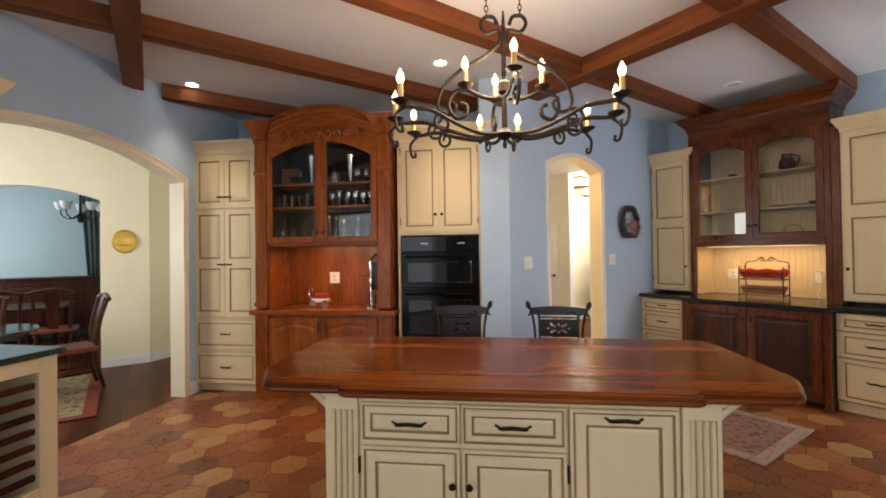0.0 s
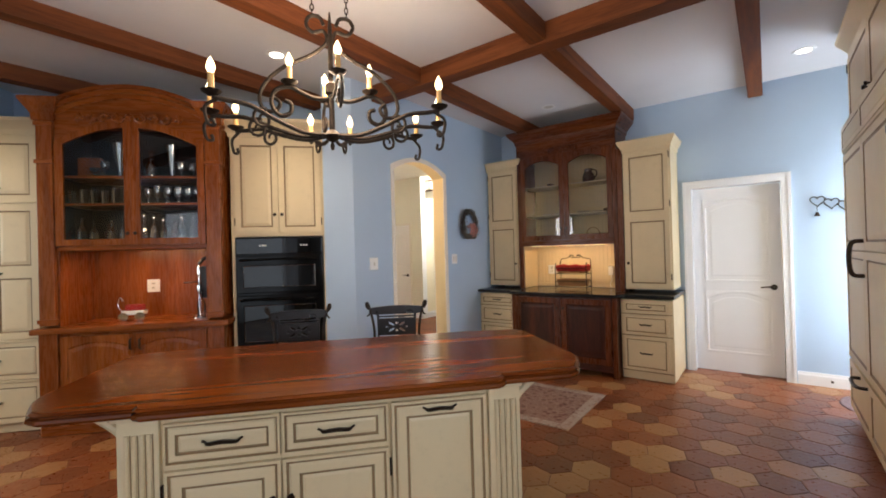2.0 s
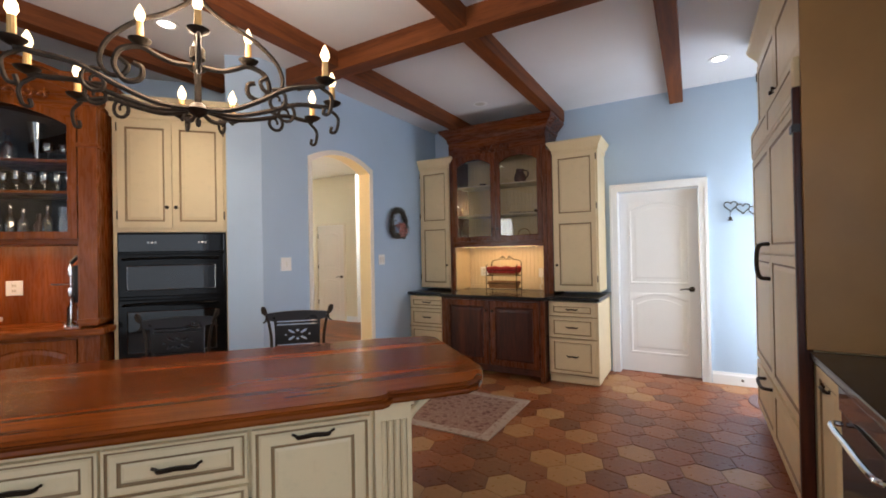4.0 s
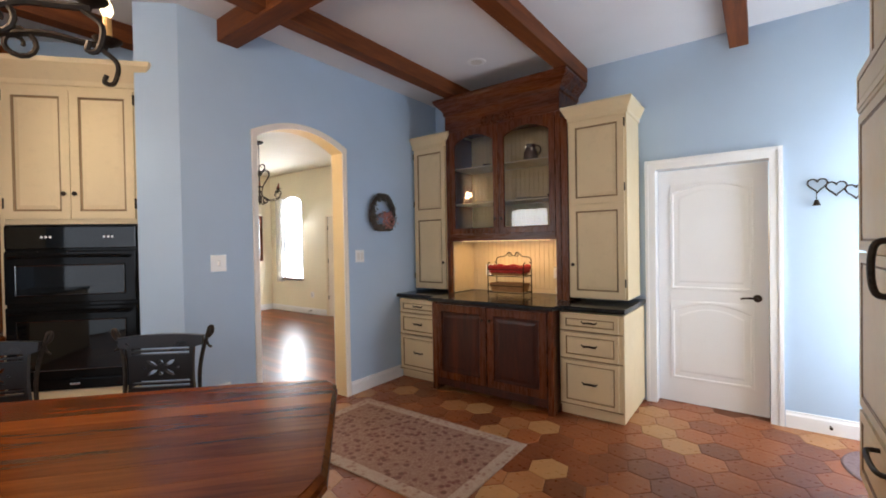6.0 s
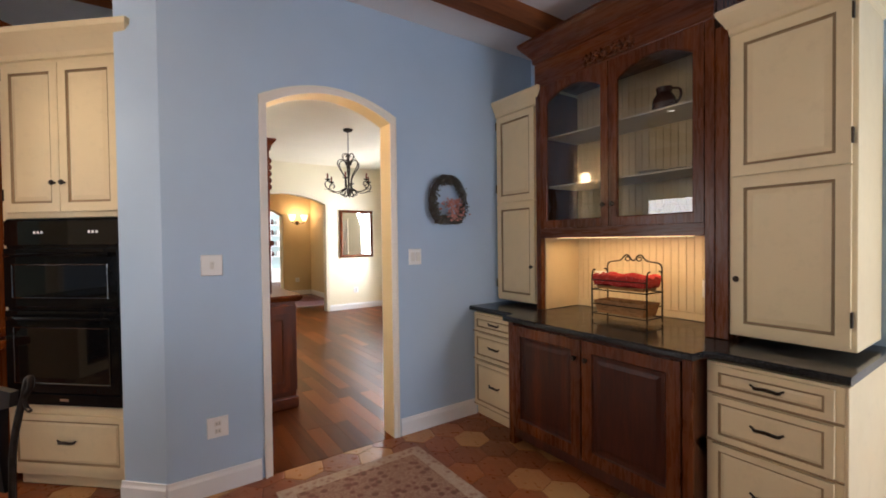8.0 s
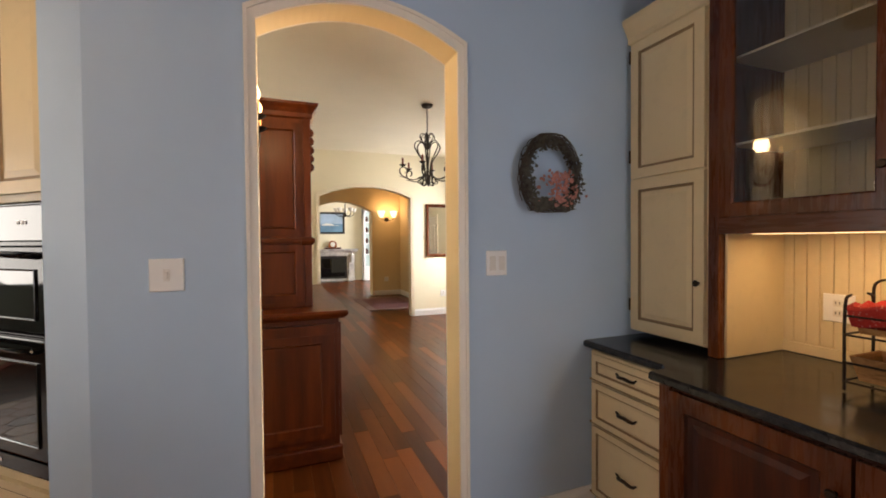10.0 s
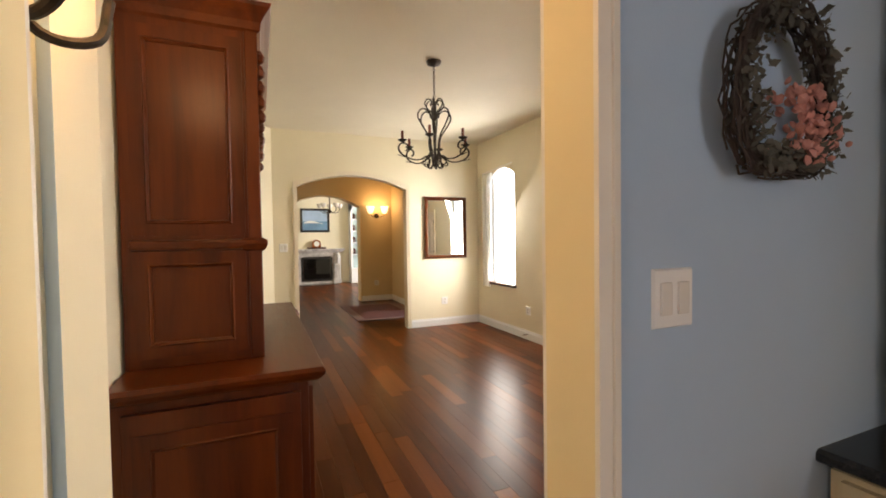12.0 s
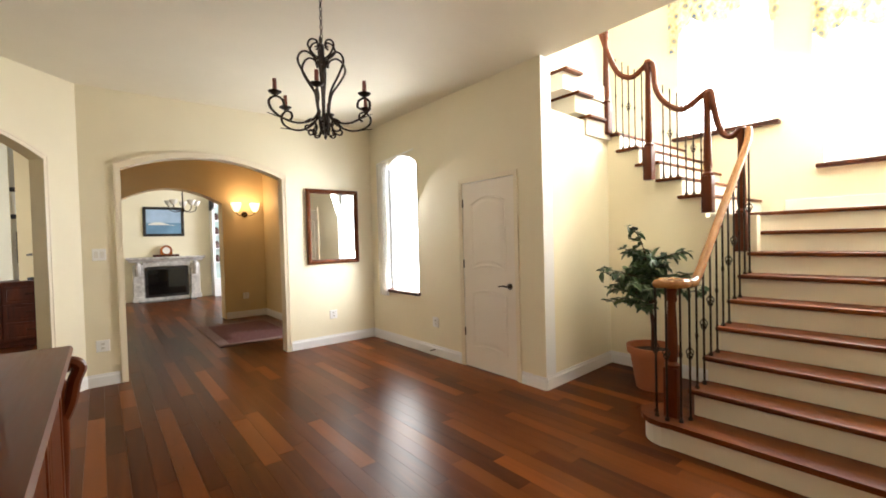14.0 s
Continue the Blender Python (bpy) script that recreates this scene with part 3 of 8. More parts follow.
wall("wall_living_east", (9.1, 17.4), (9.1, 12.6), 0.15, 0, 3.3, [CREAM, CREAM, CREAM])
wall("wall_living_west", (3.1, 12.8), (3.1, 17.4), 0.15, 0, 3.3, [CREAM, CREAM, CREAM])
wall("wall_living_near", (9.2, 12.6), (6.9, 12.6), 0.15, 0, 3.3, [CREAM, CREAM, CREAM])
wall("wall_study_far", (-0.2, 12.9), (3.9, 12.9), 0.15, 0, 3.3, [OFFWHITE, OFFWHITE, OFFWHITE])
# dining side
wall("wall_dining_far", (-2.6, 7.25), (0.1, 7.25), 0.16, 0, KC, [CREAM, TEAL, WHITE], [(0.7, 2.16, 0, 2.25, 0.14)])
wall("wall_dining_corner", (0.1, 7.25), (0.95, 7.95), 0.12, 0, KC, [CREAM, TEAL, CREAM])
wall("wall_dining_side", (0.95, 7.95), (0.95, 5.99), 0.1, 0, KC, [CREAM, CREAM, CREAM])
wall("wall_dining_back", (-3.1, 10.6), (1.2, 10.6), 0.15, 0, KC, [TEAL, TEAL, TEAL])
wall("wall_dining_east", (1.0, 10.7), (1.0, 7.9), 0.1, 0, KC, [TEAL, TEAL, TEAL])
wall("wall_dining_west", (-3.05, 2.4), (-3.05, 10.7), 0.15, 0, KC, [TEAL, TEAL, TEAL])

casing("trim_arch", (3.565, 3.0), (4.44, 3.0), 0, 2.37, 0.13, CREAMWHITE, 0.045, 0.022)
casing("trim_arch_foyer", (3.565, 3.15), (4.44, 3.15), 0, 2.37, 0.13, CREAMWHITE, 0.045, 0.02, -1)
casing("trim_door", (5.95, 0.51), (5.95, -0.31), 0, 2.11, 0, WHITE, 0.085, 0.024)
casing("trim_foyer_arch", (4.375, 9.09), (6.08, 9.09), 0, 2.30, 0.19, TRIM, 0.06, 0.02)
casing("trim_closet_door", (7.41, 7.0), (7.41, 6.22), 0, 2.07, 0, TRIM, 0.05, 0.02)
casing("trim_dining_arch", (-2.4 + 1.78 * 0.7071, 2.38 + 1.78 * 0.7071), (-2.4 + 3.96 * 0.7071, 2.38 + 3.96 * 0.7071), 0, 2.24, 0.24, TRIM, 0.06, 0.02)
casing("trim_foyer_diagonal", (2.55 + 0.25 * 0.7071, 7.61 + 0.25 * 0.7071), (2.55 + 1.75 * 0.7071, 7.61 + 1.75 * 0.7071), 0, 2.30, 0.22, TRIM, 0.04, 0.015)
skirting("baseboard", [(3.0, 3.0), (3.50, 3.0)])
skirting("baseboard", [(4.5, 3.0), (5.24, 3.0)])
skirting("baseboard", [(2.79, 3.21), (3.0, 3.0)])
skirting("baseboard", [(5.95, -0.40), (5.95, -1.4)])
skirting("baseboard", [(4.03, 9.09), (4.31, 9.09)])
skirting("baseboard", [(3.80, 8.86), (4.03, 9.09)])
skirting("baseboard", [(6.145, 9.09), (7.41, 9.09), (7.41, 7.06)])
skirting("baseboard", [(7.41, 6.16), (7.41, 5.87)], h=0.12)
skirting("baseboard", [(7.41, 5.87), (8.69, 5.95), (8.69, 4.62)])
skirting("baseboard", [(6.06, 12.5), (6.82, 12.5), (6.82, 11.0)])
skirting("baseboard", [(-0.42, 7.25), (0.1, 7.25), (0.95, 7.95)])
skirting("baseboard", [(3.38, 3.16), (3.38, 4.0)])
skirting("baseboard", [(-2.4 + 4.03 * 0.7071, 2.38 + 4.03 * 0.7071), (0.53, 5.31)])

# ceiling beams
for y in (-0.12, 1.17, 2.40, 3.65, 5.0):
    x1 = 5.95 if y < 3 else 6.75 - y
    x0 = -2.8 if y < 2.4 else y - 4.78
    b = slab("beam", x0, x1, y - 0.065, y + 0.065, 3.04, KC + 0.01, BEAM_X, bevel=0.006)
    tagged(b, "dark stained timber ceiling beam, lightly scraped", "beam", "kitchen ceiling beams")
for x, y1 in ((0.0, 4.78), (3.35, 3.0)):
    b = slab("beam", x - 0.078, x + 0.078, -1.45, y1, 3.018, KC + 0.01, BEAM_Y, bevel=0.006)
    tagged(b, "dark stained timber main ceiling beam", "beam", "kitchen ceiling beams")

# glowing overcast backdrops outside the windows
for name, m, w, h in (("backdrop_foyer", pose(7.95, 8.2, 1.6, 0, 90, 0), 3.0, 2.2), ("backdrop_stair", pose(11.0, 4.8, 3.4, 0, 90, 0), 4.5, 4.2), ("backdrop_garden", pose(-3.6, 0.6, 1.3, 0, 90, 0), 3.0, 3.6), ("backdrop_sink", pose(0.3, -2.1, 1.8, 90, 0, 0), 3.4, 2.0), ("backdrop_corner", pose(5.2, -2.1, 1.3, 90, 0, 0), 2.2, 3.0)):
    bm = bmesh.new()
    bmesh.ops.create_grid(bm, x_segments=1, y_segments=1, size=0.5)
    bmesh.ops.scale(bm, vec=(w, h, 1), verts=bm.verts)
    ob = part(name, bm, SKYGLOW if name in ("backdrop_foyer", "backdrop_stair") else GARDENGLOW)
    ob.matrix_world = m
    tagged(ob, kind="structure")

# ---------------------------------------------------------------- kitchen: doors and switches


def lever(parent, x, z, side=-1):
    bm = bmesh.new()
    lathe(bm, [(0.0, 0.022), (0.024, 0.02), (0.03, 0.012), (0.032, 0.0)], 16)
    bmesh.ops.rotate(bm, cent=(0, 0, 0), matrix=Matrix.Rotation(radians(90), 3, "X"), verts=bm.verts)
    tube(bm, curve_pts([(0, -0.02, 0), (0, -0.05, 0), (side * 0.02, -0.055, 0.004), (side * 0.07, -0.05, 0.004), (side * 0.115, -0.05, -0.004)], 4), [0.009] * 12 + [0.007] * 5, 8)
    bmesh.ops.translate(bm, vec=(x, 0, z), verts=bm.verts)
    return part("lever_handle", bm, BRONZE, parent, "dark bronze lever handle", True)


def arched_door(name, m, w, h, label, hinge=0, panels=None):
    d = thing(name, m, label, "door")
    slab("slab", 0, w, 0.0, 0.04, 0.008, h, WHITE, d, bevel=0.003)
    for z0, z1, rise in panels:
        bm = leaf_bm(w - 0.2, z1 - z0, 0.01, ((0.0, 0.0, 0), (0.004, -0.007, 0), (0.020, -0.007, 0), (0.030, 0.004, 0), (0.05, 0.004, 0), (0.078, -0.003, 0)), rise, n=14)
        bmesh.ops.translate(bm, vec=(0.1, -0.0005, z0), verts=bm.verts)
        part("panel", bm, WHITE, d)
    return d


pd = arched_door("pantry_door", pose(6.045, 0.505, 0, 0, 0, -90), 0.81, 2.10, "white painted two-panel door with an arched upper panel", panels=[(0.22, 0.93, 0.07), (1.03, 1.98, 0.07)])
lever(pd, 0.735, 0.98, -1)


def wall_plate(m, label, kind):
    p = thing("light_switch" if kind != "outlet" else "outlet", m, label, "switch" if kind != "outlet" else "outlet")
    bm = bmesh.new()
    stack(bm, [[(-0.058, 0, -0.062), (0.058, 0, -0.062), (0.058, 0, 0.062), (-0.058, 0, 0.062)], [(-0.054, -0.007, -0.058), (0.054, -0.007, -0.058), (0.054, -0.007, 0.058), (-0.054, -0.007, 0.058)]])
    part("plate", bm, PLATE, p)
    if kind == "outlet":
        for z in (-0.022, 0.022):
            slab("socket", -0.017, 0.017, -0.0095, -0.006, z - 0.014, z + 0.014, CERAMIC, p, bevel=0.003)
            for x in (-0.007, 0.007):
                slab("slot", x - 0.0015, x + 0.0015, -0.0105, -0.0085, z - 0.005, z + 0.007, BLACKWOOD, p, bevel=0)
    elif kind == "single":
        slab("toggle", -0.006, 0.006, -0.02, -0.006, -0.012, 0.012, CERAMIC, p)
        slab("surround", -0.011, 0.011, -0.0085, -0.006, -0.022, 0.022, CERAMIC, p, bevel=0.001)
    else:
        for x in (-0.025, 0.025):
            slab("rocker", x - 0.016, x + 0.016, -0.0115, -0.006, -0.034, 0.034, CERAMIC, p, bevel=0.003)
    return p


wall_plate(pose(3.245, 2.999, 1.36), "white single toggle switch plate on the blue wall", "single")
wall_plate(pose(4.645, 2.999, 1.367), "white double rocker switch plate beside the arch", "double")
wall_plate(pose(3.258, 2.999, 0.392), "white double power outlet low on the blue wall", "outlet")


# ---------------------------------------------------------------- kitchen: diagonal wall units
def at_diag(u, perp=0.0):
    return D_AT @ pose(u, perp, 0)


# pantry cupboard
w = 0.77
o = thing("pantry_cupboard", at_diag(-0.015), "tall cream glazed pantry cupboard with two drawers below", "cupboard")
slab("body", 0, w, 0, 0.5, 0.09, 2.60, CAB, o)
slab("toe_kick", 0.02, w - 0.02, 0.05, 0.5, 0.004, 0.09, CAB, o)
bm = bmesh.new()
crown(bm, 0, w, 0, 0.5, [(0.0, 2.575), (0.012, 2.58), (0.015, 2.62), (0.03, 2.65), (0.055, 2.69), (0.058, 2.715), (0.05, 2.72)])
part("cornice", bm, CAB, o)
dw = (w - 0.07) / 2
for i in range(2):
    x = 0.03 + i * (dw + 0.006)
    leaf("door", x, 2.0, dw, 0.55, [CAB, GLAZE], o)
    d = leaf("door", x, 1.39, dw, 0.58, [CAB, GLAZE], o)
    leaf("door", x, 0.82, dw, 0.57, [CAB, GLAZE], o)
    kx = x + (dw - 0.035 if i == 0 else 0.035)
    pull(o, kx, 2.10, 0.07)
    pull(o, kx, 1.375, 0.07)
for z in (1.985, 0.79, 0.45):
    slab("rail", 0, w, -0.03, 0.0, z, z + 0.018, CAB, o)
for z, h in ((0.475, 0.31), (0.11, 0.33)):
    leaf("drawer_front", 0.03, z, w - 0.06, h, [CAB, GLAZE], o, rings=((0, 0, 0), (0.035, 0, 0), (0.039, 0.006, 1), (0.046, 0.007, 1), (0.06, 0.003, 0)))
    pull(o, w / 2, z + h / 2, 0.1)


def scroll_carving(bm, w, y, z, thick=1.0):
    """Leafy scrolls to both sides of a shell."""
    for s in (-1, 1):
        prev = 0.0
        for k, (cx, r, up) in enumerate(((0.09, 0.034, 1), (0.19, 0.03, -1), (0.29, 0.026, 1), (0.38, 0.02, -1))):
            cx *= w
            pts = [(s * (cx + r * 1.1 * math.cos(a)), y - 0.006, z - 0.06 * (cx / 0.4) ** 2 * 0.4 + up * r * math.sin(a)) for a in [math.pi + 0.5 * i for i in range(10)]]
            tube(bm, pts, [thick * (0.018 - 0.0011 * i) for i in range(10)], 6)
            for a in (-0.7, 0.3, 1.2):
                lathe(bm, [(0, -0.026), (0.017, -0.006), (0.013, 0.01), (0, 0.028)], 6, (s * (cx + 0.03 * math.cos(a)), y, z + 0.028 * math.sin(a)))
    for a in range(7):
        ang = radians(20 + a * 23.5)
        tube(bm, [(0, y - 0.004, z - 0.02), (0.022 * math.cos(ang), y - 0.018, z - 0.02 + 0.03 * math.sin(ang)), (0.045 * math.cos(ang), y - 0.004, z - 0.02 + 0.06 * math.sin(ang))], [0.008, 0.013, 0.006], 6)


def arch_strip(bm, w, y0, y1, z_low, z_high, rise_low, rise_high, n=20):
    """A board whose lower and upper edges are arches."""
    def row(z, rise):
        return [(-w / 2 + w * i / n, z + rise * (1 - (2 * i / n - 1) ** 2)) for i in range(n + 1)]
    lo, hi = row(z_low, rise_low), row(z_high, rise_high)
    poly = lo + hi[::-1]
    stack(bm, [[(x, y0, z) for x, z in poly], [(x, y1, z) for x, z in poly]])


def bottle(bm, at, h, r, neck=0.35):
    lathe(bm, [(0.0, 0.0), (r, 0.0), (r, h * 0.5), (r * 0.9, h * 0.58), (r * neck, h * 0.72), (r * neck, h), (0, h)], 10, at)


def tumbler(bm, at, h, r):
    lathe(bm, [(0.0, 0.0), (r * 0.8, 0.0), (r, h), (r * 0.92, h), (r * 0.74, 0.008), (0, 0.008)], 10, at)



# bar hutch with glass doors
hw = 1.45
o = thing("bar_hutch", at_diag(0.79, -0.12), "carved cherry bar hutch with arched glass doors full of glassware", "hutch")
c = hw / 2
slab("base_body", 0.06, hw - 0.06, 0.0, 0.56, 0.08, 0.86, CHERRY, o)
slab("plinth", 0.0, hw, -0.03, 0.56, 0.004, 0.085, CHERRY_H, o, bevel=0.01)
for x in (0.0, hw - 0.14):
    slab("base_post", x, x + 0.14, -0.03, 0.2, 0.085, 0.86, CHERRY, o, bevel=0.006)
    slab("upper_post", x + 0.01, x + 0.13, -0.03, 0.36, 0.93, 2.66, CHERRY, o, bevel=0.006)
    for z in (0.95, 2.30, 2.62):
        slab("post_band", x, x + 0.14, -0.042, 0.2, z, z + 0.035, CHERRY_H, o, bevel=0.006)
    bm = bmesh.new()
    crown(bm, x, x + 0.14, -0.03, 0.36, [(0.0, 2.66), (0.012, 2.67), (0.015, 2.72), (0.035, 2.76), (0.06, 2.80), (0.075, 2.835), (0.07, 2.85), (0.03, 2.853)])
    part("capital", bm, CHERRY, o)
bm = bmesh.new()
add_box(bm, -0.045, hw + 0.045, -0.07, 0.56, 0.86, 0.912, 0.014)
part("worktop", bm, CHERRY_H, o)
slab("back_panel", 0.14, hw - 0.14, 0.48, 0.50, 0.912, 1.58, CHERRY, o)
# upper back and sides carry the shade behind the glass doors as colour
slab("upper_back_panel", 0.14, hw - 0.14, 0.475, 0.50, 1.585, 2.75, CHERRY_SHADE, o, "back board coloured almost black for the shade behind the glassware")
for x in (0.13, hw - 0.15):
    slab("side_panel", x, x + 0.02, 0.0, 0.49, 0.912, 1.58, CHERRY, o)
    slab("upper_side_panel", x, x + 0.02, 0.0, 0.47, 1.585, 2.75, CHERRY_SHADE, o)
slab("niche_ceiling", 0.14, hw - 0.14, 0.0, 0.48, 1.56, 1.60, CHERRY_H, o)
slab("top_panel", 0.12, hw - 0.12, 0.02, 0.49, 2.72, 2.75, CHERRY_H, o)
for z in (1.95, 2.19):
    slab("shelf", 0.15, hw - 0.15, 0.04, 0.47, z, z + 0.022, CHERRY_H, o)
gw = (hw - 0.28) / 2
for i in range(2):
    x = 0.14 + i * gw
    bm = bmesh.new()
    # frame whose glass top follows half of the wide arch
    n = 12
    lo = 0.06
    def top(u, i=i):
        g = (u if i == 1 else u - gw) / gw
        return 2.62 - 0.19 * g * g
    inner = [(lo, 1.655), (gw - lo, 1.655)] + [(lo + (gw - 2 * lo) * (1 - k / n), top(lo + (gw - 2 * lo) * (1 - k / n))) for k in range(n + 1)]
    outer = [(0, 1.60), (gw, 1.60)] + [(gw * (1 - k / n), top(gw * (1 - k / n)) + 0.06) for k in range(n + 1)]
    rows = [[bm.verts.new((x + px, y, pz)) for px, pz in poly] for poly, y in ((outer, -0.024), (inner, -0.024), (inner, 0.0), (outer, 0.0))]
    for a, b in zip(rows, rows[1:] + rows[:1]):
        for k in range(len(a)):
            j = (k + 1) % len(a)
            bm.faces.new((a[k], a[j], b[j], b[k]))
    d = part("glass_door", bm, CHERRY, o)
    bm = bmesh.new()
    bm.faces.new([bm.verts.new((x + px, -0.012, pz)) for px, pz in inner])
    p = part("pane", bm, PANE, d)
    p.visible_shadow = False
    knob(d, x + (gw - 0.03 if i == 0 else 0.03), 1.70, -0.024)
bm = bmesh.new()
arch_strip(bm, hw - 0.28, -0.012, 0.03, 2.49, 2.72, 0.19, 0.19)
bmesh.ops.translate(bm, vec=(c, 0, 0), verts=bm.verts)
part("frieze", bm, CHERRY_H, o)
bm = bmesh.new()
for k, (off, z0, z1) in enumerate(((0.03, 2.70, 2.74), (0.055, 2.74, 2.775), (0.085, 2.775, 2.805))):
    arch_strip(bm, hw - 0.24 + 0.02 * k, -off, 0.3, z0, z1, 0.17, 0.17)
bmesh.ops.translate(bm, vec=(c, 0, 0), verts=bm.verts)
part("arched_cornice", bm, CHERRY_H, o)
bm = bmesh.new()
scroll_carving(bm, 1.0, -0.03, 2.70)
bmesh.ops.translate(bm, vec=(c, 0, 0), verts=bm.verts)
part("carving", bm, CHERRY, o, "leafy scrolls carved round a shell", True)
for i in range(2):
    dwid = (hw - 0.30) / 2
    d = leaf("base_door", 0.15 + i * dwid, 0.12, dwid - 0.006, 0.71, [CHERRY, CHERRY], o, y=-0.02, rise=0.05)
    pull(d, 0.15 + i * dwid + (dwid - 0.04 if i == 0 else 0.035), 0.74, 0.08, -0.02, True)
lamp("bar_niche_lamp", "AREA", tuple(at_diag(0.79 + c, 0.0) @ Vector((0, 0, 1.54))), 4.0, (1.0, 0.58, 0.25), 0.7, tuple(at_diag(0.79 + c, 0.12) @ Vector((0, 0, 0.9))), 0.04)
# glassware on its shelves
random.seed(4)


def flared_vase(bm, h, r):
    lathe(bm, [(0.0, 0.0), (r * 0.75, 0.0), (r * 0.8, 0.012), (r * 0.3, 0.03), (r * 0.35, 0.06), (r * 0.7, h * 0.55), (r, h), (r * 0.93, h), (r * 0.6, h * 0.55), (0, 0.08)], 12)


def decanter(bm, h, r):
    lathe(bm, [(0.0, 0.0), (r, 0.0), (r * 1.05, h * 0.3), (r * 0.9, h * 0.45), (r * 0.35, h * 0.58), (r * 0.3, h * 0.68), (r * 0.5, h * 0.70), (r * 0.25, h * 0.76), (r * 0.55, h * 0.88), (r * 0.3, h), (0, h)], 12)


def goblet(bm, h, r):
    lathe(bm, [(0.0, 0.0), (r * 0.8, 0.0), (r * 0.75, 0.006), (0.005, 0.012), (0.005, h * 0.42), (r * 0.8, h * 0.55), (r, h * 0.8), (r * 0.9, h), (r * 0.83, h), (r * 0.75, h * 0.6), (0, h * 0.5)], 12)


def stand_in_hutch(name, bm, m, x, y, z, label, category):
    g = part(name, bm, m, None, "", True)
    g.matrix_world = at_diag(0.79, -0.12) @ pose(x, y, z)
    return tagged(g, label, category, "glassware in the bar hutch")


for i in range(14):
    x = 0.21 + (hw - 0.42) * i / 13 + random.uniform(-0.012, 0.012)
    if abs(x - c) < 0.05:
        continue
    bm, h = bmesh.new(), random.uniform(0.19, 0.29)
    dark = i in (3, 10)
    bottle(bm, (0, 0, 0), h, random.uniform(0.030, 0.040), random.choice((0.3, 0.4)))
    stand_in_hutch("glass_bottle", bm, DARKWARE if dark else CRYSTAL, x, random.uniform(0.06, 0.16), 1.602, "dark spirits bottle standing on a hutch shelf" if dark else "clear glass bottle standing on a hutch shelf", "bottle")
for row, y in ((0, 0.10), (1, 0.22)):
    for i in range(13):
        x = 0.20 + 0.03 * row + (hw - 0.43) * i / 12 + random.uniform(-0.006, 0.006)
        if abs(x - c) < 0.05:
            continue
        bm = bmesh.new()
        if x < c and row == 0:
            tumbler(bm, (0, 0, 0), random.uniform(0.10, 0.13), 0.032)
        else:
            goblet(bm, random.uniform(0.13, 0.16), 0.034)
        stand_in_hutch("drinking_glass", bm, CRYSTAL, x, y, 1.974, "clear drinking glass standing on a hutch shelf", "glass")
for x, y, kind in ((0.40, 0.10, 0), (0.56, 0.14, 1), (0.62, 0.24, 1), (0.82, 0.12, 2), (0.97, 0.18, 1), (1.08, 0.10, 3), (1.16, 0.14, 3), (0.47, 0.08, 3)):
    bm = bmesh.new()
    if kind == 0:
        lathe(bm, [(0, 0), (0.03, 0), (0.02, 0.01), (0.05, 0.04), (0.06, 0.07), (0.054, 0.07), (0.04, 0.035), (0, 0.02)], 12)
        nm, lb = "crystal_bowl", "small footed crystal bowl on the top hutch shelf"
    elif kind == 1:
        flared_vase(bm, 0.30, 0.06)
        nm, lb = "crystal_vase", "tall flared crystal vase on the top hutch shelf"
    elif kind == 2:
        decanter(bm, 0.24, 0.055)
        nm, lb = "decanter", "cut crystal decanter with stopper in the hutch"
    else:
        goblet(bm, 0.13, 0.036)
        nm, lb = "wine_glass", "clear stemmed glass on the top hutch shelf"
    stand_in_hutch(nm, bm, CRYSTAL, x, y, 2.214, lb, nm.replace("_", " "))
box = slab("wooden_box", -0.09, 0.09, -0.03, 0.03, 0, 0.19, CHERRY, bevel=0.006)
box.matrix_world = at_diag(0.79, -0.12) @ pose(0.27, 0.24, 2.214)
tagged(box, "plain cherry wood box behind the hutch glasses", "box")
# corkscrew stand
cs = thing("corkscrew_stand", at_diag(0.79, -0.12) @ pose(1.17, 0.2, 0.912), "chrome lever corkscrew on a tall stand", "corkscrew")
bm = bmesh.new()
lathe(bm, [(0, 0), (0.055, 0), (0.055, 0.01), (0.016, 0.02), (0.009, 0.03), (0.009, 0.22), (0.02, 0.23), (0.024, 0.26), (0.02, 0.30), (0.009, 0.31), (0.009, 0.39), (0.018, 0.40), (0.020, 0.46), (0.009, 0.50), (0, 0.505)], 14)
part("column", bm, CHROME, cs, "", True)
bm = bmesh.new()
tube(bm, curve_pts([(0, 0, 0.5), (0.05, 0, 0.55), (0.13, 0, 0.53), (0.15, 0, 0.40), (0.12, 0, 0.2)], 5), 0.017, 8)
add_box(bm, 0.02, 0.09, -0.03, 0.03, 0.18, 0.48, 0.015)
part("lever", bm, BLACKWOOD, cs, "", True)
bm = bmesh.new()
tube(bm, [(-0.13, 0, 0.33), (0.03, 0, 0.33)], 0.008, 8)
part("clamp_bar", bm, CHROME, cs, "", True)
bm = bmesh.new()
bottle(bm, (0.035, -0.06, 0.0), 0.26, 0.036)
b = part("wine_bottle", bm, WARE, None, "", True)
b.matrix_world = at_diag(0.79, -0.12) @ pose(1.17, 0.2, 0.912)
tagged(b, "clear bottle beside the corkscrew stand", "bottle")
wall_plate(at_diag(0.79 + 0.66, 0.358) @ pose(0, 0, 1.21), "white power outlet on the cherry back panel", "outlet")
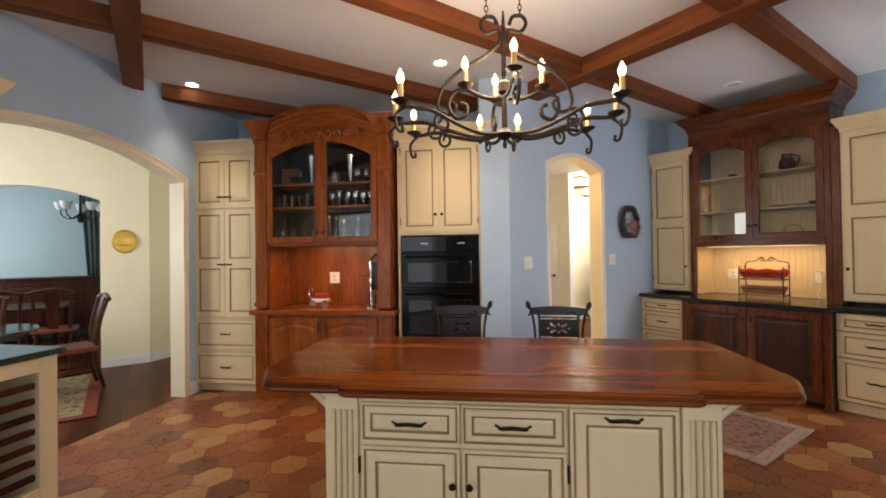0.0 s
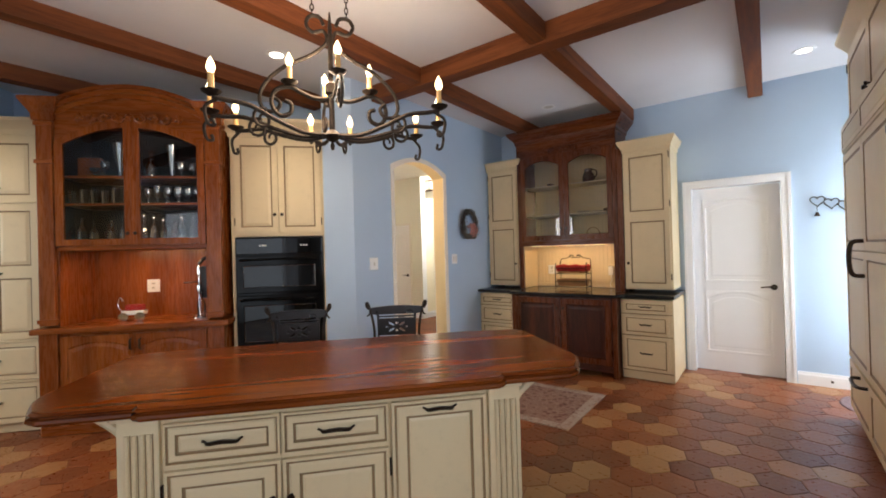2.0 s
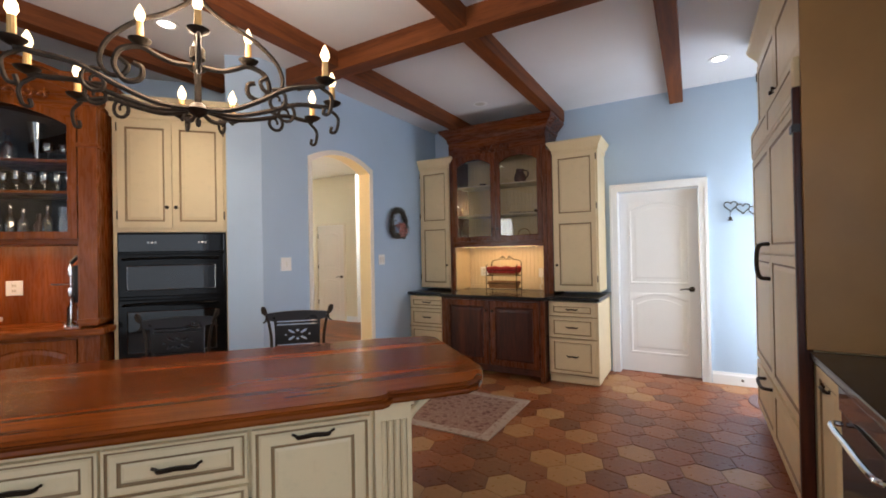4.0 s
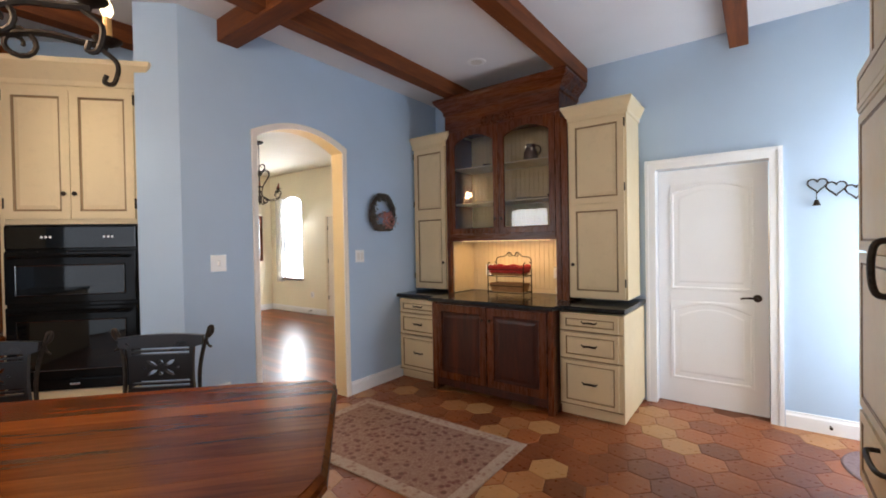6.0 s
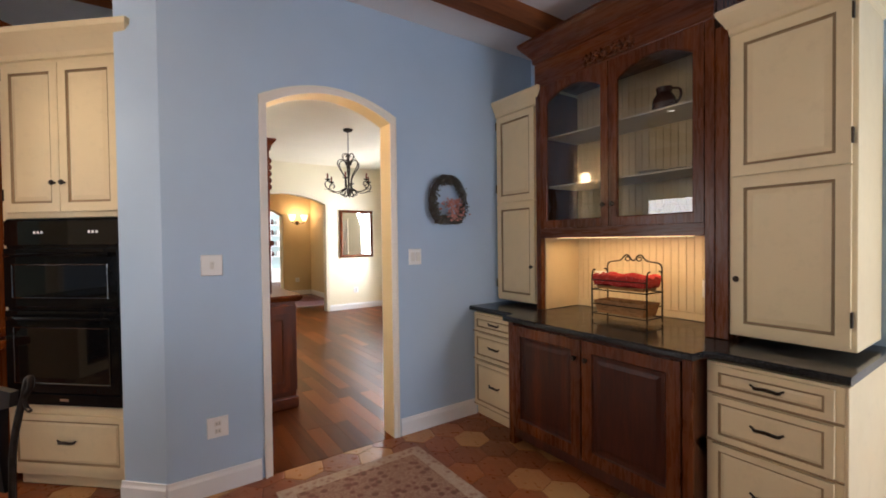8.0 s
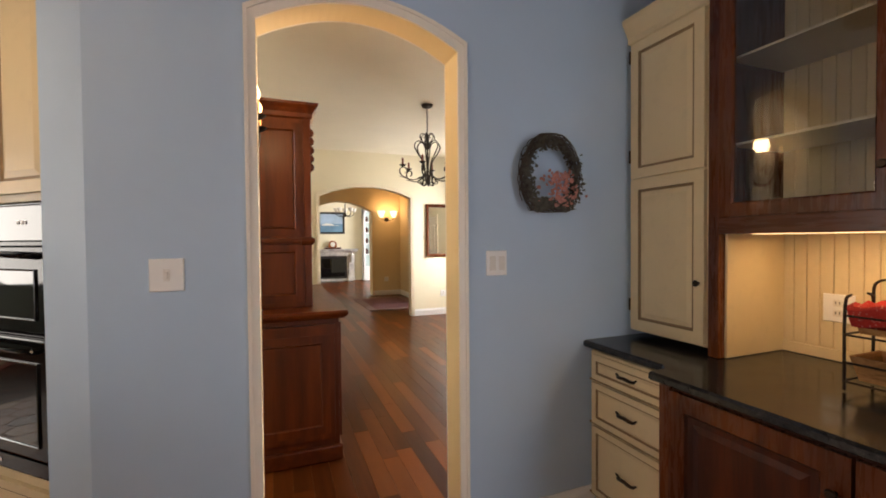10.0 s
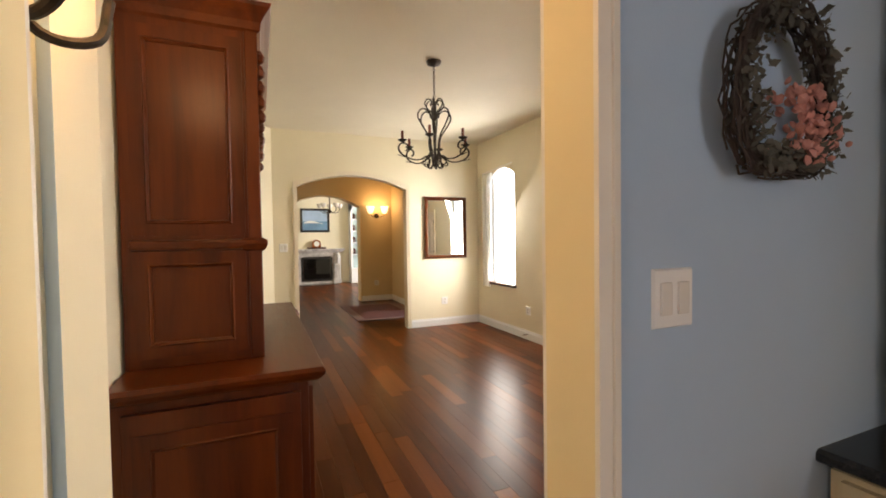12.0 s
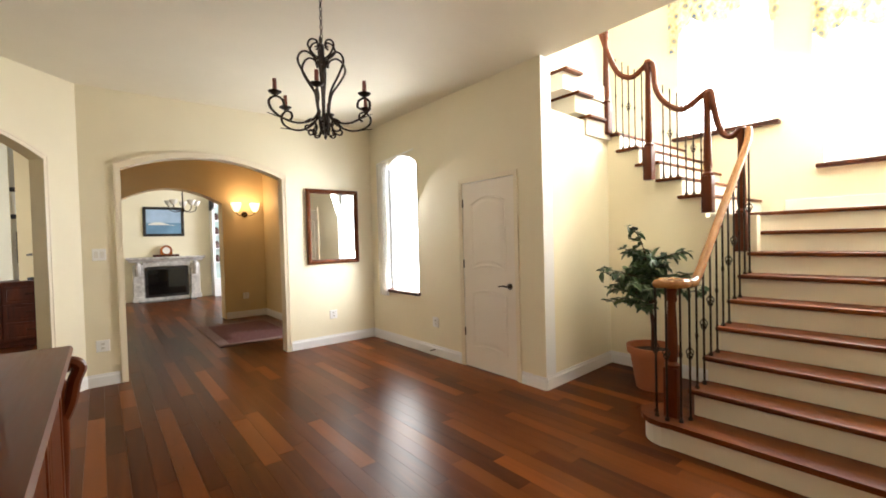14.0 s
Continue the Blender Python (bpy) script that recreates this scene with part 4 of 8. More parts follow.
# little cart ornament
o = thing("cart_ornament", at_diag(0.79, -0.12) @ pose(0.62, 0.2, 0.912) @ Matrix.Scale(1.35, 4), "small white and red wheeled cart ornament", "ornament")
slab("tray", -0.07, 0.07, -0.03, 0.03, 0.04, 0.07, CERAMIC, o, bevel=0.008)
slab("load", -0.05, 0.06, -0.025, 0.025, 0.07, 0.11, GINGHAM, o, bevel=0.012)
for x in (-0.05, 0.05):
    bm = bmesh.new()
    lathe(bm, [(0.0, -0.006), (0.03, -0.006), (0.03, 0.006), (0, 0.006)], 14)
    bmesh.ops.rotate(bm, cent=(0, 0, 0), matrix=Matrix.Rotation(radians(90), 3, "X"), verts=bm.verts)
    bmesh.ops.translate(bm, vec=(x, -0.04, 0.03), verts=bm.verts)
    part("wheel", bm, CHROME, o, "", True)
bm = bmesh.new()
tube(bm, curve_pts([(-0.07, 0, 0.06), (-0.1, 0, 0.1), (-0.09, 0, 0.16), (-0.07, 0, 0.13)], 4), 0.005, 6)
part("handle", bm, CHROME, o, "", True)

# oven housing and double oven
w = 0.86
o = thing("oven_cupboard", at_diag(2.27, 0.02), "cream glazed oven housing with upper doors and a bottom drawer", "cupboard")
for x in (0, w - 0.03):
    slab("side_panel", x, x + 0.03, 0, 0.5, 0.09, 2.6, CAB, o)
slab("upper_body", 0.03, w - 0.03, 0, 0.5, 1.655, 2.6, CAB, o)
slab("lower_body", 0.03, w - 0.03, 0, 0.5, 0.09, 0.52, CAB, o)
slab("toe_kick", 0.02, w - 0.02, 0.05, 0.5, 0.004, 0.09, CAB, o)
bm = bmesh.new()
crown(bm, 0, w, 0, 0.5, [(0.0, 2.595), (0.012, 2.60), (0.016, 2.63), (0.03, 2.65), (0.06, 2.69), (0.095, 2.725), (0.10, 2.755), (0.09, 2.76)])
part("cornice", bm, CAB, o)
dw = (w - 0.09) / 2
for i in range(2):
    d = leaf("door", 0.042 + i * (dw + 0.006), 1.69, dw, 0.88, [CAB, GLAZE], o)
    knob(d, 0.042 + i * (dw + 0.006) + (dw - 0.03 if i == 0 else 0.03), 1.86)
    for z in (1.76, 2.48):
        slab("hinge", (0.034 if i == 0 else w - 0.042), (0.042 if i == 0 else w - 0.034), -0.028, -0.01, z, z + 0.07, BRONZE, d, bevel=0.002)
leaf("drawer_front", 0.045, 0.14, w - 0.09, 0.33, [CAB, GLAZE], o, rings=((0, 0, 0), (0.035, 0, 0), (0.039, 0.006, 1), (0.046, 0.007, 1), (0.06, 0.003, 0)))
pull(o, w / 2, 0.31, 0.1)
ov = thing("double_oven", at_diag(2.27, 0.02), "black glass built-in double oven", "oven")
slab("housing", 0.033, w - 0.033, -0.012, 0.45, 0.525, 1.65, ENAMEL, ov)
slab("control_panel", 0.04, w - 0.04, -0.03, -0.013, 1.49, 1.64, OVENGLASS, ov, bevel=0.006)
for x in (0.25, 0.62):
    for k in range(3):
        slab("button", x + k * 0.025, x + k * 0.025 + 0.014, -0.033, -0.029, 1.56, 1.575, PLATE, ov, bevel=0.001)
for z0, z1 in ((1.12, 1.475), (0.61, 1.10)):
    d = slab("oven_door", 0.04, w - 0.04, -0.038, -0.013, z0, z1, ENAMEL, ov, bevel=0.008)
    slab("window", 0.11, w - 0.11, -0.041, -0.036, z0 + 0.06, z1 - 0.1, OVENGLASS, d, bevel=0.001)
    trim = leaf_bm(w - 0.21, z1 - z0 - 0.15, 0.006, ((0.0, 0.0, 0), (0.003, -0.002, 0), (0.007, 0.0, 0)), hole=True)
    bmesh.ops.translate(trim, vec=(0.105, -0.044, z0 + 0.055), verts=trim.verts)
    part("window_trim", trim, OVENTRIM, d)
    bm = bmesh.new()
    tube(bm, curve_pts([(0.09, -0.038, z1 - 0.045), (0.12, -0.075, z1 - 0.04), (w / 2, -0.082, z1 - 0.035), (w - 0.12, -0.075, z1 - 0.04), (w - 0.09, -0.038, z1 - 0.045)], 5), 0.011, 8)
    part("handle", bm, ENAMEL, d, "", True)
slab("vent_strip", 0.04, w - 0.04, -0.03, -0.013, 0.535, 0.60, ENAMEL, ov, bevel=0.004)
slab("badge", w / 2 - 0.03, w / 2 + 0.03, -0.0325, -0.029, 0.56, 0.575, CHROME, ov, bevel=0.001)

# ---------------------------------------------------------------- kitchen: east wall units
EAST = pose(5.95, 3.0, 0, 0, 0, -90)  # x runs south along the wall, y into it


def tall_cupboard(name, x0, x1, top, label, knob_right, blank=False):
    o = thing(name, EAST @ pose(x0, 0, 0), label, "cupboard", "cream cupboards beside the cherry dresser")
    w = x1 - x0
    slab("body", 0, w, -0.45, -0.003, 0.968, top - 0.12, CAB, o)
    bm = bmesh.new()
    crown(bm, 0, w, -0.45, -0.004, [(0.0, top - 0.14), (0.01, top - 0.13), (0.012, top - 0.1), (0.025, top - 0.075), (0.05, top - 0.03), (0.055, top - 0.008), (0.045, top)])
    part("cornice", bm, CAB, o)
    split = 0.98 + (top - 1.12) * 0.52
    for z0, z1 in ((0.985, split), (split + 0.012, top - 0.15)):
        d = leaf("door", 0.02, z0, w - 0.04, z1 - z0, [CAB, GLAZE], o, y=-0.472)
    knob(o, (w - 0.045) if knob_right else 0.045, 1.27, -0.472)
    for z in (1.08, split + 0.1, top - 0.25):
        x = 0.012 if knob_right else w - 0.02
        slab("hinge", x, x + 0.008, -0.478, -0.455, z, z + 0.07, BRONZE, o, bevel=0.002)
    return o


def drawer_unit(x0, x1, label, side):
    o = thing("drawer_unit", EAST @ pose(x0, 0, 0), label, "drawers", "cream drawer units beside the cherry dresser")
    w = x1 - x0
    slab("body", 0, w, -0.73, -0.003, 0.085, 0.88, CAB, o)
    slab("plinth", 0.0, w, -0.70, -0.003, 0.004, 0.088, CAB, o, bevel=0.006)
    for z0, z1 in ((0.735, 0.865), (0.50, 0.715), (0.115, 0.48)):
        leaf("drawer_front", 0.03, z0, w - 0.06, z1 - z0, [CAB, GLAZE], o, y=-0.752, rings=((0, 0, 0), (0.03, 0, 0), (0.034, 0.006, 1), (0.04, 0.007, 1), (0.052, 0.003, 0)))
        pull(o, w / 2, (z0 + z1) / 2, 0.1, -0.752)
        slab("bead", 0, w, -0.742, -0.728, z0 - 0.014, z0 - 0.006, GLAZE, o, bevel=0.001)
    return o


tall_cupboard("narrow_cupboard", 0.012, 0.49, 2.70, "tall narrow cream glazed cupboard on the granite top", True)
tall_cupboard("narrow_cupboard", 1.852, 2.355, 2.69, "tall narrow cream glazed cupboard by the white door", False)
drawer_unit(0.012, 0.56, "cream glazed three-drawer base unit in the corner", -1)
o = drawer_unit(1.86, 2.375, "cream glazed three-drawer base unit by the white door", 1)
slab("end_panel", 0.515, 0.527, -0.73, -0.004, 0.02, 0.88, CAB, o)

# dresser: base, granite top, glazed upper part
x0, x1 = 0.49, 1.785
w = x1 - x0
o = thing("dresser_base", EAST @ pose(0.565, 0, 0), "dark cherry two-door base cabinet under a granite top", "cabinet")
bw = 1.285
slab("body", 0, bw, -0.84, -0.003, 0.10, 0.895, WALNUT, o)
for x in (0.0, bw - 0.05):
    slab("foot_post", x, x + 0.05, -0.855, -0.7, 0.004, 0.895, CHERRY_D, o)
slab("apron", 0.05, bw - 0.05, -0.845, -0.82, 0.06, 0.13, WALNUT, o)
dw = (bw - 0.12) / 2
for i in range(2):
    d = leaf("door", 0.055 + i * (dw + 0.01), 0.14, dw, 0.735, [CHERRY_D, WALNUT], o, y=-0.865, rings=((0.0, 0.0, 0), (0.07, 0.0, 0), (0.078, 0.009, 1), (0.10, 0.010, 1), (0.125, 0.006, 1)))
    knob(d, 0.055 + i * (dw + 0.01) + (dw - 0.035 if i == 0 else 0.035), 0.76, -0.865)
bm = bmesh.new()
pts = [(0.0, -0.76), (0.5, -0.76), (0.545, -0.80), (0.55, -0.885), (1.865, -0.885), (1.87, -0.80), (1.915, -0.76), (2.40, -0.76), (2.40, -0.003), (0.0, -0.003)]
stack(bm, [[(x, y, 0.897) for x, y in pts], [(x, y - (0.012 if y < -0.1 else 0), 0.905) for x, y in pts], [(x, y - (0.012 if y < -0.1 else 0), 0.925) for x, y in pts], [(x, y, 0.934) for x, y in pts]])
g = part("granite_worktop", bm, GRANITE)
g.matrix_world = EAST
tagged(g, "polished black granite worktop stepped forward over the dresser", "worktop")

o = thing("glazed_dresser", EAST @ pose(x0, 0, 0), "cherry dresser top with arched glass doors and lit niche", "dresser")
for x in (0.0, w - 0.05):
    slab("side_panel", x, x + 0.05, -0.47, -0.003, 0.936, 2.95, CHERRY_D, o)
slab("filler_post", w, w + 0.065, -0.462, -0.003, 0.936, 2.62, CHERRY_D, o, bevel=0.004)
slab("niche_ceiling", 0.05, w - 0.05, -0.45, -0.02, 1.51, 1.56, CHERRY_DH, o)
slab("top_panel", 0.05, w - 0.05, -0.45, -0.02, 2.70, 2.73, CHERRY_DH, o)
slab("valance_rail", 0.05, w - 0.05, -0.472, -0.44, 1.50, 1.575, CHERRY_DH, o)
slab("back_board", 0.05, w - 0.05, -0.020, -0.006, 0.936, 2.71, CAB, o)
bw = 0.052
k = 0
while 0.054 + (k + 1) * bw < w - 0.05:
    slab("bead_board", 0.054 + k * bw + 0.003, 0.054 + (k + 1) * bw - 0.003, -0.027, -0.018, 0.99, 2.70, CAB, o, bevel=0.0025)
    k += 1
for x in (0.05, w - 0.062):
    slab("niche_side", x, x + 0.012, -0.43, -0.02, 0.936, 1.51, CAB, o)
slab("niche_skirt", 0.06, w - 0.06, -0.034, -0.019, 0.936, 0.985, CAB, o)
for z in (1.885, 2.27):
    slab("shelf", 0.05, w - 0.05, -0.40, -0.03, z + 0.009, z + 0.02, TRIM, o, bevel=0.002)
gw = (w - 0.10) / 2
for i in range(2):
    x = 0.05 + i * gw
    d = leaf("glass_door", x + 0.002, 1.575, gw - 0.004, 1.10, [CHERRY_D, CHERRY_D], o, y=-0.474, rings=((0.0, 0.0, 0), (0.055, 0.0, 0), (0.062, 0.006, 0)), rise=0.08, hole=True)
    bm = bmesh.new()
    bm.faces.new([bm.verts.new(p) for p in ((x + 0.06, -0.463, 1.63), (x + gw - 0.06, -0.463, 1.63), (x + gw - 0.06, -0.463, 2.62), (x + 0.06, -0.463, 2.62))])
    p = part("pane", bm, PANE_SHADE, d)
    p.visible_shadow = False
    knob(d, x + (gw - 0.035 if i == 0 else 0.035), 1.72, -0.474)
slab("frieze", 0.0, w, -0.478, -0.44, 2.675, 2.90, CHERRY_DH, o)
bm = bmesh.new()
crown(bm, 0, w, -0.47, -0.004, [(0.0, 2.86), (0.015, 2.87), (0.02, 2.91), (0.045, 2.94), (0.085, 2.985), (0.10, 3.01), (0.10, 3.03), (0.08, 3.034)])
part("cornice", bm, CHERRY_DH, o)
bm = bmesh.new()
scroll_carving(bm, 0.40, -0.484, 2.725, 0.6)
bmesh.ops.translate(bm, vec=(w / 2, 0, 0), verts=bm.verts)
part("carving", bm, CHERRY_D, o, "leafy carved crest", True)
slab("lamp_strip", 0.15, w - 0.15, -0.40, -0.37, 1.497, 1.509, STRIP, o, bevel=0.001)
lamp("niche_lamp", "AREA", (5.95 - 0.30, 3.0 - (x0 + w / 2), 1.49), 4.2, (1.0, 0.62, 0.28), 0.9, (5.95 - 0.22, 3.0 - (x0 + w / 2), 0.9), 0.04)
# ware on its shelves


def dresser_ware(kind, x, z, y=-0.20, size=1.0):
    bm = bmesh.new()
    if kind == "jug":
        lathe(bm, [(0, 0), (0.05, 0), (0.075, 0.05), (0.07, 0.11), (0.045, 0.15), (0.05, 0.185), (0.042, 0.185), (0.036, 0.15), (0, 0.14)], 14)
        tube(bm, curve_pts([(0.05, 0, 0.17), (0.10, 0, 0.15), (0.105, 0, 0.10), (0.07, 0, 0.06)], 5), 0.008, 6)
        lb, mt = "dark glazed jug with a handle on a dresser shelf", DARKWARE
    elif kind == "dish":
        lathe(bm, [(0, 0), (0.035, 0), (0.06, 0.015), (0.085, 0.03), (0.078, 0.03), (0.05, 0.018), (0, 0.012)], 14)
        lb, mt = "low silvered dish on a dresser shelf", CHROME
    elif kind == "bowl":
        lathe(bm, [(0, 0), (0.03, 0), (0.05, 0.03), (0.055, 0.06), (0.05, 0.06), (0.04, 0.02), (0, 0.015)], 12)
        lb, mt = "small dark glazed bowl on a dresser shelf", DARKWARE
    elif kind == "basket":
        lathe(bm, [(0, 0), (0.06, 0), (0.085, 0.035), (0.09, 0.06), (0.08, 0.06), (0.06, 0.02), (0, 0.012)], 14)
        tube(bm, [(0.085 * math.cos(a), 0, 0.055 + 0.09 * math.sin(a)) for a in [math.pi * k / 10 for k in range(11)]], 0.005, 6)
        lb, mt = "small woven basket with a hoop handle", WICKER
    else:
        lathe(bm, [(0, 0), (0.04, 0), (0.035, 0.02), (0.018, 0.055), (0.014, 0.075), (0, 0.085)], 10)
        lb, mt = "small white ceramic figurine on a dresser shelf", CERAMIC
    if size != 1.0:
        bmesh.ops.scale(bm, vec=(size, size, size), verts=bm.verts)
    g = part(kind, bm, mt, None, "", True)
    g.matrix_world = EAST @ pose(x0 + x, y, z)
    tagged(g, lb, kind, "ware in the glazed dresser")


for kind, x, z, size in (("jug", 0.88, 2.292, 1.0), ("bowl", 0.36, 2.292, 0.8), ("dish", 0.30, 1.907, 0.9), ("dish", 0.47, 1.907, 0.8), ("dish", 0.80, 1.907, 1.1), ("dish", 0.98, 1.907, 0.9), ("bowl", 1.10, 1.907, 0.8), ("figurine", 0.40, 1.577, 1.0), ("bowl", 0.22, 1.577, 0.9), ("basket", 0.92, 1.577, 1.0), ("bowl", 1.10, 1.577, 0.8)):
    dresser_ware(kind, x, z, size=size)

# bread stand with cloth-lined baskets
bs = thing("bread_stand", EAST @ pose(x0 + 0.70, -0.36, 0.936), "black wire bread stand with two baskets, upper lined red", "basket stand")
for y in (-0.09, 0.09):
    bm = bmesh.new()
    tube(bm, curve_pts([(-0.2, y, 0.004), (-0.2, y, 0.30), (-0.2, y * 0.6, 0.34)], 4), 0.005, 6)
    part("upright", bm, IRON, bs, "", True)
    bm = bmesh.new()
    tube(bm, curve_pts([(0.2, y, 0.004), (0.2, y, 0.30), (0.2, y * 0.6, 0.34)], 4), 0.005, 6)
    part("upright", bm, IRON, bs, "", True)
bm = bmesh.new()
tube(bm, curve_pts([(-0.2, 0.09, 0.3), (-0.19, 0.09, 0.38), (-0.1, 0.09, 0.40), (-0.05, 0.09, 0.44), (0, 0.09, 0.40), (0.05, 0.09, 0.44), (0.1, 0.09, 0.40), (0.19, 0.09, 0.38), (0.2, 0.09, 0.3)], 6), 0.005, 6)
for s in (-1, 1):
    tube(bm, [(s * (0.045 + p[0]), 0.09, p[2]) for p in spiral(0, 0.415, 0.03, 0.008, 0, 1.4, 14)], 0.004, 6)
part("scroll_back", bm, IRON, bs, "", True)
for z, lined in ((0.045, False), (0.21, True)):
    bm = bmesh.new()
    stack(bm, [[(s * a, t * b, z + h) for s, t in ((-1, -1), (1, -1), (1, 1), (-1, 1))] for a, b, h in ((0.165, 0.075, 0.0), (0.185, 0.095, 0.085), (0.175, 0.085, 0.085), (0.155, 0.065, 0.012))])
    bk = part("basket", bm, WICKER, bs, "woven wicker basket")
    wires = [((-0.2, y, z + h), (0.2, y, z + h)) for y in (-0.1, 0.1) for h in (0.06, -0.008)]
    wires += [((x, -0.1, z - 0.008), (x, 0.1, z - 0.008)) for x in (-0.2, 0.2)]
    for ends in wires:
        bm = bmesh.new()
        tube(bm, list(ends), 0.004, 6)
        part("tray_wire", bm, IRON, bs, "", True)
    if lined:
        bm = bmesh.new()
        rows = []
        for h, g in ((0.03, 1.02), (0.06, 1.06), (0.088, 1.08), (0.10, 1.0), (0.092, 0.9), (0.06, 0.7)):
            ring = []
            for i in range(40):
                a = 2 * math.pi * i / 40
                px = max(-1, min(1, 1.35 * math.cos(a))) * 0.185 * g
                py = max(-1, min(1, 1.35 * math.sin(a))) * 0.095 * g
                ring.append((px, py, z + h + 0.008 * math.sin(9 * a)))
            rows.append(ring)
        stack(bm, rows)
        part("cloth_liner", bm, GINGHAM, bk, "red checked cloth liner", True)
wall_plate(EAST @ pose(x0 + 0.28, -0.028, 1.17), "white outlet on the beaded niche back", "outlet")
o = thing("night_light", EAST @ pose(x0 + w - 0.21, -0.03, 1.16), "white plug-in device with a cord in the niche", "plug-in device")
slab("case", -0.03, 0.03, -0.05, 0, -0.06, 0.06, CERAMIC, o, bevel=0.012)
bm = bmesh.new()
tube(bm, curve_pts([(0, -0.03, -0.06), (0.015, -0.04, -0.12), (-0.01, -0.04, -0.17), (0.01, -0.05, -0.215)], 5), 0.005, 6)
part("cord", bm, PLATE, o, "", True)

# wreath of twigs and dried flowers
wr = thing("wreath", pose(4.93, 2.985, 1.80), "oval twig wreath with dried pink flowers on the wall", "wreath")
random.seed(8)


def wreath_at(a, r=1.0):
    """A point of the wreath's line: round above, straighter below."""
    return Vector((0.165 * r * math.cos(a), 0, 0.195 * r * math.sin(a) if math.sin(a) > 0 else 0.165 * r * max(-0.95, 1.25 * math.sin(a))))


bm = bmesh.new()
for k in range(60):
    a0, pts = random.uniform(0, 6.28), []
    rr, dz = random.uniform(0.84, 1.12), random.uniform(-0.025, 0.02)
    for i in range(18):
        p = wreath_at(a0 + i * 0.16, rr + random.uniform(-0.03, 0.03))
        pts.append((p.x, -0.03 + dz + random.uniform(-0.006, 0.006), p.z))
    tube(bm, pts, 0.0026, 4)
for k in range(240):
    a = random.uniform(0, 6.28)
    p = wreath_at(a, random.uniform(0.88, 1.02)) + Vector((0, random.uniform(-0.06, -0.02), 0))
    d = Vector((math.cos(a) * random.uniform(-0.6, 1.2), random.uniform(-0.6, 0.1), math.sin(a) * random.uniform(-0.5, 1.0) + random.uniform(-0.5, 0.5))).normalized() * random.uniform(0.015, 0.04)
    tube(bm, [p, p + d], [0.0018, 0.0008], 4)
ob = part("twig_ring", bm, paint("dark grey brown twigs", (0.05, 0.036, 0.03), 0.85, 0.4, 0.3), wr, "ring of dark bent twigs")
ob["kind"] = "stuff"
bm = bmesh.new()
for k in range(170):
    p = (random.gauss(0.05, 0.045), random.uniform(-0.085, -0.03), random.uniform(-0.15, 0.03))
    r = random.uniform(0.006, 0.014)
    count = len(bm.verts)
    lathe(bm, [(0, -r * 0.5), (r, 0), (r * 0.5, r * 0.5), (0, r * 0.6)], 6, p)
    bm.verts.ensure_lookup_table()
    tilt = Euler((random.uniform(0.6, 2.4), random.uniform(-0.9, 0.9), random.uniform(0, 6))).to_matrix()
    bmesh.ops.rotate(bm, cent=p, matrix=tilt, verts=bm.verts[count:])
ob = part("flower_spray", bm, paint("dusty pink petals", (0.46, 0.21, 0.18), 0.8, 0.5, 0.2), wr, "dusty pink dried flowers")
ob["kind"] = "stuff"
bm = bmesh.new()
for k in range(1100):
    a = random.uniform(0, 6.28) if k % 3 else random.uniform(3.3, 6.1)
    c0 = wreath_at(a, random.uniform(0.74, 1.06)) + Vector((0, random.uniform(-0.08, -0.01), 0))
    u = Vector((random.uniform(-1, 1), random.uniform(-1, 0.2), random.uniform(-1, 1))).normalized() * random.uniform(0.012, 0.032)
    v = u.cross(Vector((0.3, 1, 0.2))).normalized() * random.uniform(0.004, 0.009)
    bm.faces.new([bm.verts.new(q) for q in (c0, c0 + u * 0.5 + v, c0 + u, c0 + u * 0.5 - v)])
ob = part("dry_leaf_spray", bm, paint("grey brown dry leaves", (0.075, 0.07, 0.055), 0.8, 0.5, 0.2), wr)
ob["kind"] = "stuff"

# iron hearts ornament
he = thing("heart_hanger", pose(5.94, -0.70, 1.84, 0, 0, -90), "black iron row of linked hearts with a small bell", "wall ornament")
for k, dz in ((-1, 0.03), (0, 0.0), (1, -0.03)):
    bm = bmesh.new()
    pts = []
    for i in range(25):
        a = 2 * math.pi * i / 24
        pts.append((0.0036 * 16 * math.sin(a) ** 3 + k * 0.105, -0.01, dz + 0.0036 * (13 * math.cos(a) - 5 * math.cos(2 * a) - 2 * math.cos(3 * a) - math.cos(4 * a))))
    tube(bm, pts, 0.006, 6)
    part("heart", bm, IRON, he, "", True)
bm = bmesh.new()
tube(bm, [(-0.11, -0.01, -0.02), (-0.11, -0.02, -0.08)], 0.003, 5)
lathe(bm, [(0, 0.02), (0.012, 0.015), (0.018, -0.01), (0.026, -0.025), (0, -0.025)], 10, (-0.11, -0.02, -0.1))
part("bell", bm, IRON, he, "", True)
st = thing("door_stop", pose(5.93, -0.66, 0.07, 0, 0, -90), "small dark bronze spring door stop on the baseboard", "door stop")
bm = bmesh.new()
tube(bm, [(0, 0, 0), (0, -0.05, 0)], 0.006, 8)
lathe(bm, [(0, -0.01), (0.011, -0.008), (0.011, 0.008), (0, 0.01)], 8, (0, -0.055, 0))
part("spring", bm, BRONZE, st, "", True)

